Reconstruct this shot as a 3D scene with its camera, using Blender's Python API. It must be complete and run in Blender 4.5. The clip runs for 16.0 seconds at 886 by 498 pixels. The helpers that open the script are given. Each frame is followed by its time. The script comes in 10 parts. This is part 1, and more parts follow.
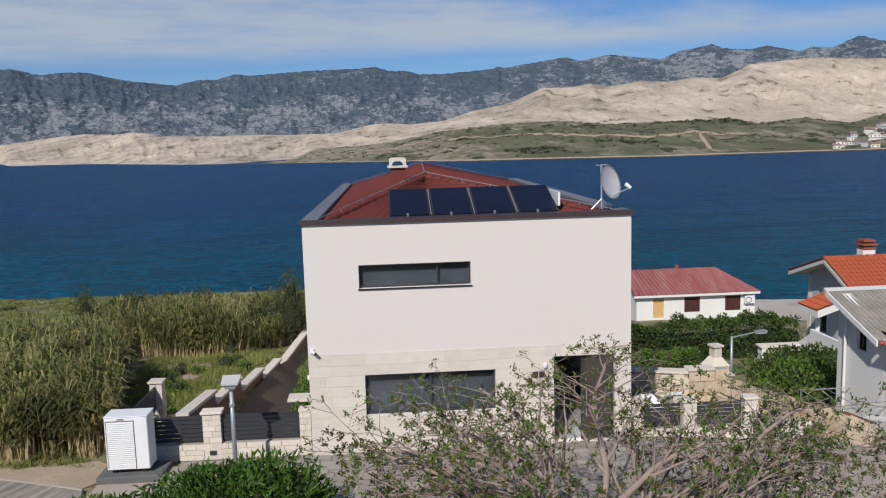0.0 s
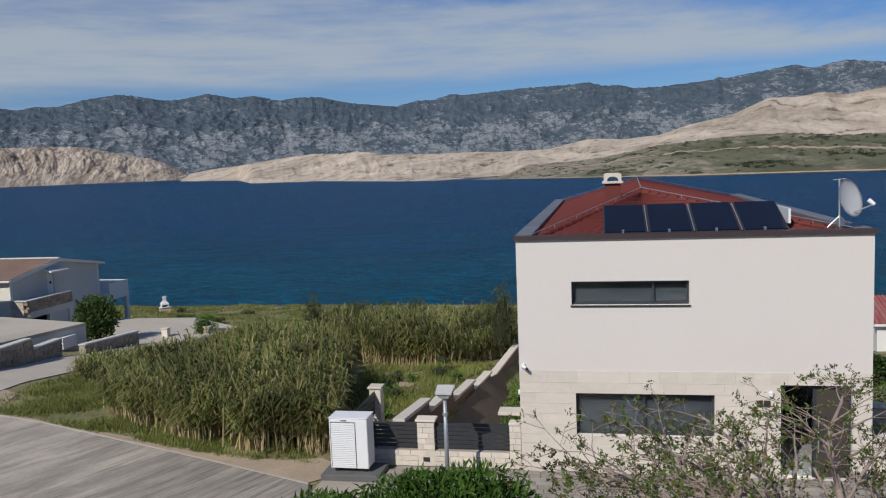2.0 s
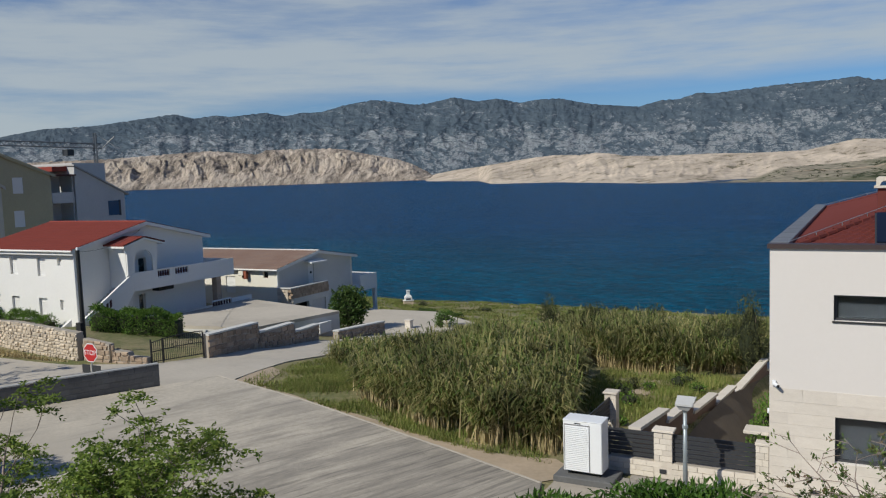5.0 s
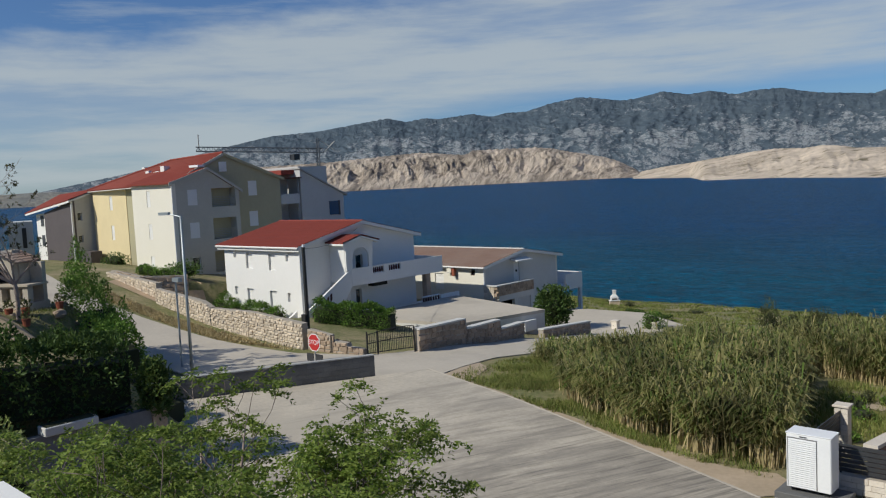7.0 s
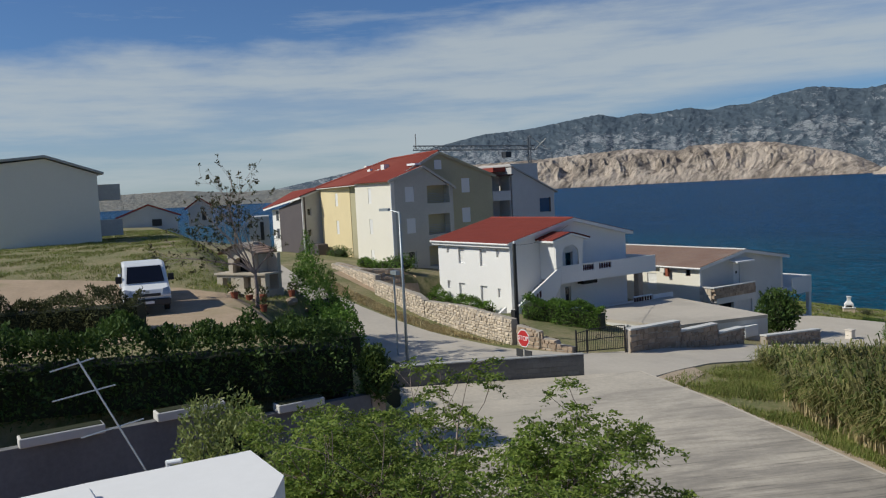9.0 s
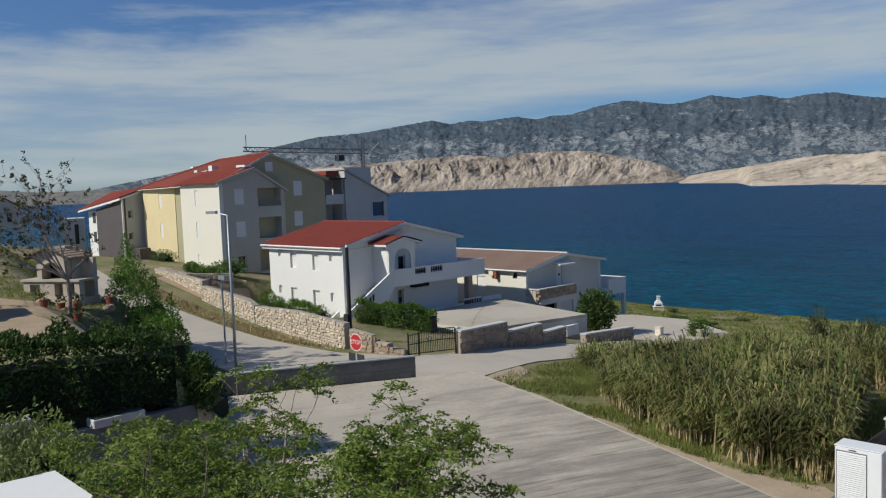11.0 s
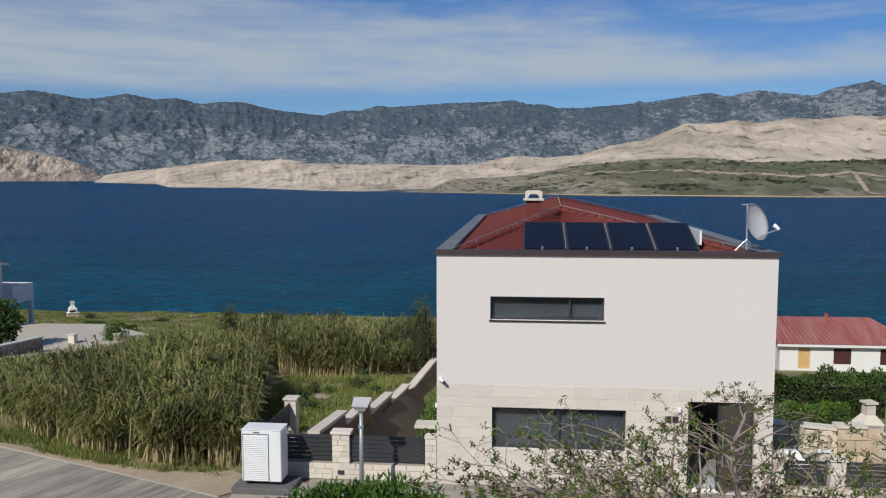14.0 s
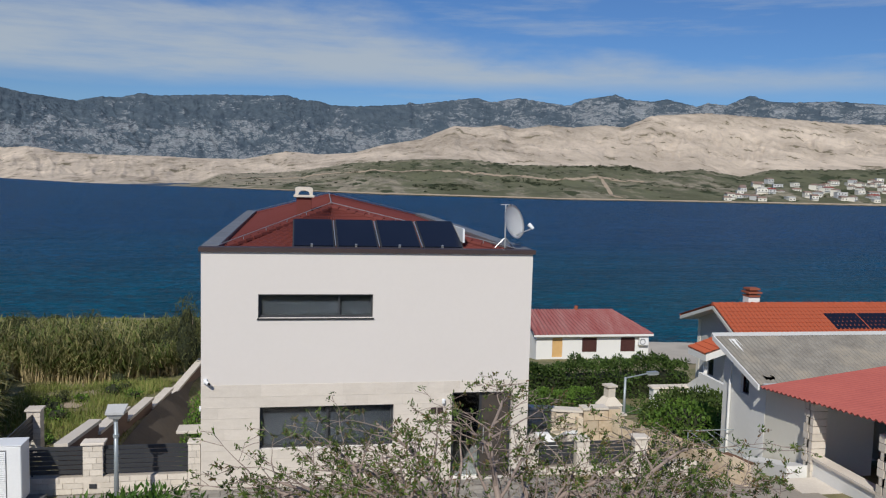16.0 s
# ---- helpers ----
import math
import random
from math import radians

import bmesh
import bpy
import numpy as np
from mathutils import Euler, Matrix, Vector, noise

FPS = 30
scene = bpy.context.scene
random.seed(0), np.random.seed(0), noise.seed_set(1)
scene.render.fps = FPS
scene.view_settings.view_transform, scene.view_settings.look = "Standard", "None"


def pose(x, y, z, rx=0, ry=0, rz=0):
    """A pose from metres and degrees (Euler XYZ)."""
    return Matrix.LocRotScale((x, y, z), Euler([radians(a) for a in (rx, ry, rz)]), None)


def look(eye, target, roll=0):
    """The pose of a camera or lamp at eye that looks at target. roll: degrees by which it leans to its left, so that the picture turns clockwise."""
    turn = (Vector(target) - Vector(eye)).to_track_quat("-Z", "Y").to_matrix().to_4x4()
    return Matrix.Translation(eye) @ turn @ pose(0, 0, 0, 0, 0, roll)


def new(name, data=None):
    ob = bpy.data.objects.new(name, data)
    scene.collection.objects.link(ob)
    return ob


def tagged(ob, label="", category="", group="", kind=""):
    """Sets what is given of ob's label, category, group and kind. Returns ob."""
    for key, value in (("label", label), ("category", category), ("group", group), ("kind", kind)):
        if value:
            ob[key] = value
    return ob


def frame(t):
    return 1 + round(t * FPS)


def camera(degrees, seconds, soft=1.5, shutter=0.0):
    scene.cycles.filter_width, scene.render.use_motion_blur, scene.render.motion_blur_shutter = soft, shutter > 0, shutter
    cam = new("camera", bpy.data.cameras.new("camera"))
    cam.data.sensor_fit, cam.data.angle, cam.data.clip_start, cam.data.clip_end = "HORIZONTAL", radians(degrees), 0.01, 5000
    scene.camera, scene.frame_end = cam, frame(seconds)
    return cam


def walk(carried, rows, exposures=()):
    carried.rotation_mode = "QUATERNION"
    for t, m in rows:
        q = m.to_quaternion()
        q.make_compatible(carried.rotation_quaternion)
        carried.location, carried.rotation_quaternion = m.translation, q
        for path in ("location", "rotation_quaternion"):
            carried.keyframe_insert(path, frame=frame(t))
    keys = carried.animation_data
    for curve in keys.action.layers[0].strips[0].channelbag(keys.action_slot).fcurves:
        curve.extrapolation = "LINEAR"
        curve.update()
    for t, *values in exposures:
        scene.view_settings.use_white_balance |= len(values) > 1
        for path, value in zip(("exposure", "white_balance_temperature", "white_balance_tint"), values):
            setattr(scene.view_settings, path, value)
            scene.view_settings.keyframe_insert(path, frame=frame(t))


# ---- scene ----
cam = camera(57.34, 16.0, soft=1.2)
# seconds, yaw, pitch, roll of a camera turned on a balcony, held 0.41 m from the body
PATH = [
    (0.0, -3.78, -7.56, 1.61), (0.5, -0.23, -7.51, 1.76), (1.0, 3.94, -7.07, 2.23), (1.5, 6.89, -6.47, 2.32),
    (2.0, 10.98, -5.94, 2.26), (2.5, 14.89, -5.77, 2.20), (3.0, 17.37, -5.63, 2.28), (3.2, 18.25, -5.60, 2.25),
    (5.3, 29.50, -5.25, 1.95), (5.5, 30.80, -5.27, 1.98), (6.0, 34.42, -5.12, 2.24), (6.5, 37.69, -4.97, 2.47),
    (7.0, 42.02, -4.73, 2.82), (7.5, 46.04, -4.52, 3.02), (8.0, 50.45, -4.32, 3.09), (8.2, 52.49, -4.23, 3.11),
    (9.2, 56.90, -4.20, 2.90), (10.3, 51.50, -4.27, 2.63), (10.5, 50.08, -4.30, 2.47), (11.0, 45.07, -4.44, 2.13),
    (11.5, 40.52, -4.56, 1.91), (11.6, 39.60, -4.60, 1.80), (11.8, 34.00, -4.68, 1.40), (12.0, 28.60, -4.76, 0.94),
    (12.5, 22.54, -4.78, 0.46), (13.0, 17.40, -4.88, -0.03), (13.5, 10.94, -5.03, 0.07), (14.0, 5.70, -5.17, 0.06),
    (14.5, 1.02, -5.22, -0.39), (15.0, -3.24, -5.19, -0.85), (15.5, -6.52, -5.19, -1.13), (16.0, -10.13, -5.17, -1.51),
]
ARM, EYE_Z = 0.41, 8.74
walk(cam, [(t, pose(-ARM * math.sin(radians(y)), ARM * math.cos(radians(y)), EYE_Z, 90 + p, r, y)) for t, y, p, r in PATH],
     [(0.0, 0.13, 6500, 10), (1.0, 0.02, 6500, 10), (3.0, -0.04, 6480, 8), (5.5, 0.07, 6620, 5), (11.2, 0.07, 6620, 5), (13.0, 0.04, 6460, 6), (15.0, 0.08, 6520, 8), (16.0, 0.03, 6460, 8)])

# ---------------------------------------------------------------- light
SUN_FROM = Vector((-0.33, -0.76, 0.69)).normalized()
world = bpy.data.worlds.new("sky")
scene.world = world
world.use_nodes = True
wn, wl = world.node_tree.nodes, world.node_tree.links
sky = wn.new("ShaderNodeTexSky")
sky.sky_type, sky.sun_disc = "NISHITA", False
sky.sun_elevation = math.asin(SUN_FROM.z)
sky.sun_rotation = math.atan2(SUN_FROM.x, SUN_FROM.y)
sky.air_density, sky.dust_density, sky.ozone_density = 1.0, 0.15, 5.0
SKY_STRENGTH = 0.062


def sky_clouds():
    """A smooth high veil of cloud: a band along the horizon, thick to the west and a thin wedge to the east, with a wispy upper edge."""
    tc = wn.new("ShaderNodeTexCoord")
    sep = wn.new("ShaderNodeSeparateXYZ")
    wl.new(tc.outputs["Generated"], sep.inputs[0])
    def calc(op, *v):
        k = wn.new("ShaderNodeMath"); k.operation = op
        for i, a in enumerate(v):
            if isinstance(a, (int, float)):
                k.inputs[i].default_value = a
            else:
                wl.new(a, k.inputs[i])
        return k.outputs[0]
    def span(v, a, b, c=0.0, d=1.0):
        r = wn.new("ShaderNodeMapRange"); r.interpolation_type = "SMOOTHSTEP"
        for key, val in (("From Min", a), ("From Max", b), ("To Min", c), ("To Max", d)):
            r.inputs[key].default_value = val
        wl.new(v, r.inputs["Value"])
        return r.outputs[0]
    def curve(v, pts):
        r = wn.new("ShaderNodeValToRGB")
        el = r.color_ramp.elements
        el[0].color, el[1].color = (pts[0][1],) * 3 + (1,), (pts[-1][1],) * 3 + (1,)
        for p, g in pts[1:-1]:
            el.new(p).color = (g, g, g, 1)
        wl.new(v, r.inputs[0])
        return r.outputs[0]
    west = calc("MULTIPLY", calc("ARCTAN2", sep.outputs["X"], sep.outputs["Y"]), -57.3)
    up = calc("MULTIPLY", calc("ARCSINE", sep.outputs["Z"]), 57.3)
    place = wn.new("ShaderNodeCombineXYZ")
    wl.new(west, place.inputs[0]); wl.new(up, place.inputs[1])
    def tex(sx, sy, turn, detail, rough, seed):
        mp = wn.new("ShaderNodeMapping"); mp.inputs["Scale"].default_value = (sx, sy, 1); mp.inputs["Rotation"].default_value = (0, 0, radians(turn)); mp.inputs["Location"].default_value = (seed, seed * 0.7, seed)
        t = wn.new("ShaderNodeTexNoise"); t.inputs["Scale"].default_value = 1.0; t.inputs["Detail"].default_value = detail; t.inputs["Roughness"].default_value = rough
        wl.new(place.outputs[0], mp.inputs[0]); wl.new(mp.outputs[0], t.inputs["Vector"])
        return t.outputs[0]
    az = calc("DIVIDE", calc("ADD", west, 60.0), 160.0)
    # heights of the veil's edges, as shares of 20 degrees, from east to west
    low = curve(az, [(0.0, 0.30), (0.22, 0.30), (0.38, 0.31), (0.48, 0.29), (0.60, 0.27), (0.68, 0.20), (0.76, 0.05), (1.0, 0.0)])
    top = curve(az, [(0.0, 0.28), (0.18, 0.33), (0.30, 0.42), (0.38, 0.52), (0.50, 0.62), (0.58, 0.66), (0.66, 0.60), (0.76, 0.50), (0.82, 0.48), (1.0, 0.45)])
    wave = calc("ADD", calc("MULTIPLY", tex(0.045, 0.25, 6, 5, 0.55, 3.1), 5.0), -2.5)
    wisp = calc("ADD", calc("MULTIPLY", tex(0.16, 0.5, -14, 7, 0.6, 9.4), 4.0), -2.0)
    e1 = calc("ADD", up, calc("MULTIPLY", wave, 0.5))
    e2 = calc("ADD", up, calc("ADD", wave, wisp))
    above = span(calc("SUBTRACT", e1, calc("MULTIPLY", low, 20.0)), -1.1, 0.9)
    below = span(calc("SUBTRACT", e2, calc("MULTIPLY", top, 20.0)), -1.6, 1.9, 1.0, 0.0)
    veil = calc("MULTIPLY", calc("MULTIPLY", above, below), span(tex(0.06, 0.5, 7, 8, 0.6, 5.5), 0.30, 0.62, 0.38, 0.82))
    # thin streaks over the blue, and a pale haze low down in the west
    streak = span(tex(0.07, 0.6, 8, 8, 0.62, 1.7), 0.47, 0.72, 0.0, 0.34)
    haze = calc("MULTIPLY", span(up, 0.5, 7.5, 0.42, 0.05), span(west, 10, 62, 0.35, 1.0))
    return calc("MINIMUM", calc("MAXIMUM", calc("MAXIMUM", veil, streak), haze), 0.85)


mix = wn.new("ShaderNodeMix"); mix.data_type = "RGBA"
wl.new(sky_clouds(), mix.inputs[0])
tint = wn.new("ShaderNodeMix"); tint.data_type = "RGBA"; tint.blend_type = "MULTIPLY"; tint.inputs[0].default_value = 1
tint.inputs[7].default_value = (0.61, 0.85, 1.20, 1)
wl.new(sky.outputs[0], tint.inputs[6]); wl.new(tint.outputs[2], mix.inputs[6])
mix.inputs[7].default_value = (6.9, 7.6, 8.3, 1)
wl.new(mix.outputs[2], wn["Background"].inputs[0])
wn["Background"].inputs[1].default_value = SKY_STRENGTH

sun_data = bpy.data.lights.new("sun", "SUN")
sun_data.energy, sun_data.angle, sun_data.color = 3.75, radians(0.5), (1.0, 0.95, 0.87)
sun = new("sun", sun_data)
sun.matrix_world = look(SUN_FROM * 60, (0, 0, 0))


# ---------------------------------------------------------------- materials
def surface(name, a, b=None, rough=0.8, big=0.6, fine=14.0, bump=0.15, bump_scale=30.0, metal=0.0, spec=0.4, mottle=0.5, each=0.0, stretch=(1, 1, 1), c=None, bump_dist=0.02):
    """A painted, plastered or mineral surface: colour a drifting to b at two scales, with fine relief."""
    m = bpy.data.materials.new(name)
    m.use_nodes = True
    n, l = m.node_tree.nodes, m.node_tree.links
    bs = n["Principled BSDF"]
    b = b or tuple(v * 0.82 for v in a)
    geo = n.new("ShaderNodeNewGeometry")
    mp = n.new("ShaderNodeMapping"); mp.inputs["Scale"].default_value = stretch
    l.new(geo.outputs["Position"], mp.inputs[0])
    def noise_tex(scale, detail=5, r=0.6):
        t = n.new("ShaderNodeTexNoise")
        t.inputs["Scale"].default_value, t.inputs["Detail"].default_value, t.inputs["Roughness"].default_value = scale, detail, r
        l.new(mp.outputs[0], t.inputs["Vector"])
        return t.outputs[0]
    t1, t2 = noise_tex(big), noise_tex(fine, 4)
    av = n.new("ShaderNodeMath"); av.operation = "MULTIPLY_ADD"; av.inputs[1].default_value = 0.45
    sc = n.new("ShaderNodeMath"); sc.operation = "MULTIPLY"; sc.inputs[1].default_value = 0.55
    l.new(t1, sc.inputs[0]); l.new(t2, av.inputs[0]); l.new(sc.outputs[0], av.inputs[2])
    ramp = n.new("ShaderNodeMapRange"); ramp.inputs["From Min"].default_value = 0.5 - mottle * 0.32; ramp.inputs["From Max"].default_value = 0.5 + mottle * 0.32
    l.new(av.outputs[0], ramp.inputs["Value"])
    mx = n.new("ShaderNodeMix"); mx.data_type = "RGBA"
    mx.inputs[6].default_value, mx.inputs[7].default_value = (*a, 1), (*b, 1)
    l.new(ramp.outputs[0], mx.inputs[0])
    out = mx.outputs[2]
    if c:
        t3 = noise_tex(big * 0.37, 6)
        r3 = n.new("ShaderNodeMapRange"); r3.inputs["From Min"].default_value = 0.52; r3.inputs["From Max"].default_value = 0.66
        l.new(t3, r3.inputs["Value"])
        m3 = n.new("ShaderNodeMix"); m3.data_type = "RGBA"; m3.inputs[7].default_value = (*c, 1)
        l.new(r3.outputs[0], m3.inputs[0]); l.new(out, m3.inputs[6])
        out = m3.outputs[2]
    if each:
        inf = n.new("ShaderNodeObjectInfo")
        isl = n.new("ShaderNodeNewGeometry")
        sm = n.new("ShaderNodeMath"); sm.operation = "ADD"
        l.new(inf.outputs["Random"], sm.inputs[0]); l.new(isl.outputs["Random Per Island"], sm.inputs[1])
        fr = n.new("ShaderNodeMath"); fr.operation = "FRACT"; l.new(sm.outputs[0], fr.inputs[0])
        rv = n.new("ShaderNodeMapRange"); rv.inputs["To Min"].default_value, rv.inputs["To Max"].default_value = 1 - each, 1 + each
        l.new(fr.outputs[0], rv.inputs["Value"])
        hs = n.new("ShaderNodeHueSaturation")
        l.new(rv.outputs[0], hs.inputs["Value"]); l.new(out, hs.inputs["Color"])
        out = hs.outputs[0]
    l.new(out, bs.inputs["Base Color"])
    bs.inputs["Roughness"].default_value, bs.inputs["Metallic"].default_value = rough, metal
    bs.inputs["Specular IOR Level"].default_value = spec
    if bump:
        bp = n.new("ShaderNodeBump"); bp.inputs["Strength"].default_value = bump; bp.inputs["Distance"].default_value = bump_dist
        l.new(noise_tex(bump_scale, 4), bp.inputs["Height"])
        l.new(bp.outputs[0], bs.inputs["Normal"])
    return m


def leafy(name, a, b, rough=0.55, each=0.35, thin=0.25):
    """Leaves: each one its own shade between a and b, a little light let through."""
    m = bpy.data.materials.new(name)
    m.use_nodes = True
    n, l = m.node_tree.nodes, m.node_tree.links
    bs = n["Principled BSDF"]
    isl = n.new("ShaderNodeNewGeometry")
    mx = n.new("ShaderNodeMix"); mx.data_type = "RGBA"
    mx.inputs[6].default_value, mx.inputs[7].default_value = (*a, 1), (*b, 1)
    l.new(isl.outputs["Random Per Island"], mx.inputs[0])
    t = n.new("ShaderNodeTexNoise"); t.inputs["Scale"].default_value = 0.45; t.inputs["Detail"].default_value = 4
    l.new(isl.outputs["Position"], t.inputs["Vector"])
    rv = n.new("ShaderNodeMapRange"); rv.inputs["From Min"].default_value, rv.inputs["From Max"].default_value = 0.3, 0.7
    rv.inputs["To Min"].default_value, rv.inputs["To Max"].default_value = 1 - each, 1 + each
    l.new(t.outputs[0], rv.inputs["Value"])
    hs = n.new("ShaderNodeHueSaturation"); l.new(rv.outputs[0], hs.inputs["Value"]); l.new(mx.outputs[2], hs.inputs["Color"])
    l.new(hs.outputs[0], bs.inputs["Base Color"])
    bs.inputs["Roughness"].default_value = rough
    bs.inputs["Specular IOR Level"].default_value = 0.2
    tr = n.new("ShaderNodeBsdfTranslucent"); l.new(hs.outputs[0], tr.inputs["Color"])
    ms = n.new("ShaderNodeMixShader"); ms.inputs[0].default_value = thin
    l.new(bs.outputs[0], ms.inputs[1]); l.new(tr.outputs[0], ms.inputs[2])
    l.new(ms.outputs[0], n["Material Output"].inputs[0])
    return m


def glassy(name, tint_colour=(0.6, 0.65, 0.68)):
    m = bpy.data.materials.new(name)
    m.use_nodes = True
    bs = m.node_tree.nodes["Principled BSDF"]
    bs.inputs["Base Color"].default_value = (*tint_colour, 1)
    bs.inputs["Roughness"].default_value = 0.02
    bs.inputs["Transmission Weight"].default_value = 1.0
    bs.inputs["IOR"].default_value = 1.45
    return m


cream_plaster = surface("cream_plaster", (0.69, 0.645, 0.61), (0.645, 0.60, 0.565), 0.9, 0.35, 9, 0.12, 90, mottle=1.3)
pale_stone = surface("pale_stone", (0.69, 0.63, 0.56), (0.60, 0.54, 0.475), 0.85, 2.2, 20, 0.3, 25, each=0.045, stretch=(1, 1, 3))
white_stone = surface("white_stone", (0.72, 0.66, 0.58), (0.60, 0.53, 0.45), 0.85, 1.5, 16, 0.3, 22, each=0.1)
white_paint = surface("white_paint", (0.80, 0.79, 0.77), (0.70, 0.69, 0.67), 0.85, 0.5, 8, 0.1, 40, mottle=1.3)
old_white = surface("old_white", (0.66, 0.65, 0.62), (0.50, 0.49, 0.46), 0.9, 0.5, 7, 0.15, 40, mottle=1.1)
warm_white = surface("warm_white", (0.76, 0.725, 0.64), (0.68, 0.645, 0.56), 0.9, 0.4, 7, 0.1, 40, mottle=1.2)
grey_plaster = surface("grey_plaster", (0.42, 0.42, 0.41), (0.33, 0.33, 0.32), 0.9, 0.5, 7, 0.12, 40)
light_grey = surface("light_grey", (0.55, 0.55, 0.54), (0.46, 0.46, 0.45), 0.9, 0.4, 7, 0.1, 40)
kitchen_render = surface("kitchen_render", (0.52, 0.46, 0.38), (0.41, 0.36, 0.295), 0.9, 1.2, 9, 0.2, 30)
yellow_plaster = surface("yellow_plaster", (0.74, 0.62, 0.38), (0.67, 0.56, 0.34), 0.9, 0.4, 7, 0.1, 40)
olive_plaster = surface("olive_plaster", (0.45, 0.41, 0.27), (0.39, 0.355, 0.235), 0.9, 0.4, 7, 0.1, 40)
dark_plaster = surface("dark_plaster", (0.11, 0.095, 0.10), (0.085, 0.075, 0.08), 0.9, 0.4, 7, 0.1, 40)
anthracite = surface("anthracite", (0.035, 0.037, 0.042), (0.045, 0.047, 0.052), 0.45, 1, 20, 0.03, 60)
blind_grey = surface("blind_grey", (0.062, 0.070, 0.084), (0.052, 0.058, 0.07), 0.6, 1, 20, 0.03, 60)
dark_trim = surface("dark_trim", (0.045, 0.03, 0.03), (0.06, 0.04, 0.04), 0.5, 2, 30, 0.05, 60)
slate_cap = surface("slate_cap", (0.17, 0.175, 0.185), (0.13, 0.135, 0.145), 0.5, 2, 20, 0.05, 40, each=0.1)
red_tile = surface("red_tile", (0.165, 0.034, 0.026), (0.115, 0.027, 0.021), 0.75, 0.9, 16, 0.25, 40, mottle=1.0, each=0.10)
orange_tile = surface("orange_tile", (0.44, 0.10, 0.045), (0.36, 0.08, 0.035), 0.8, 0.7, 16, 0.2, 40, mottle=1.0, each=0.08)
bright_red_tile = surface("bright_red_tile", (0.27, 0.052, 0.035), (0.21, 0.042, 0.03), 0.8, 0.7, 16, 0.2, 40, mottle=1.0, each=0.08)
brown_tile = surface("brown_tile", (0.30, 0.215, 0.17), (0.22, 0.135, 0.105), 0.85, 0.45, 9, 0.2, 40, mottle=0.7, c=(0.28, 0.24, 0.21))
faded_red = surface("faded_red", (0.23, 0.042, 0.040), (0.33, 0.16, 0.15), 0.75, 0.5, 5, 0.2, 30, mottle=0.5, stretch=(2.5, 0.4, 1))
porch_red = surface("porch_red", (0.43, 0.115, 0.09), (0.36, 0.09, 0.075), 0.65, 0.6, 10, 0.1, 30)
grey_sheet = surface("grey_sheet", (0.31, 0.285, 0.245), (0.185, 0.168, 0.145), 0.9, 1.6, 14, 0.5, 30, mottle=0.45, c=(0.33, 0.29, 0.235))
terracotta = surface("terracotta", (0.32, 0.10, 0.055), (0.24, 0.07, 0.04), 0.8, 3, 30, 0.2, 40)
collector_black = surface("collector_black", (0.006, 0.009, 0.020), (0.010, 0.013, 0.026), 0.3, 1, 10, 0.0, 40, spec=0.2)
dull_metal = surface("dull_metal", (0.55, 0.56, 0.57), (0.46, 0.47, 0.48), 0.4, 2, 20, 0.03, 60, metal=0.7)
lamp_grey = surface("lamp_grey", (0.38, 0.42, 0.44), (0.32, 0.36, 0.38), 0.45, 2, 20, 0.03, 60, metal=0.4)
white_metal = surface("white_metal", (0.80, 0.81, 0.82), (0.74, 0.75, 0.76), 0.4, 1, 20, 0.02, 60)


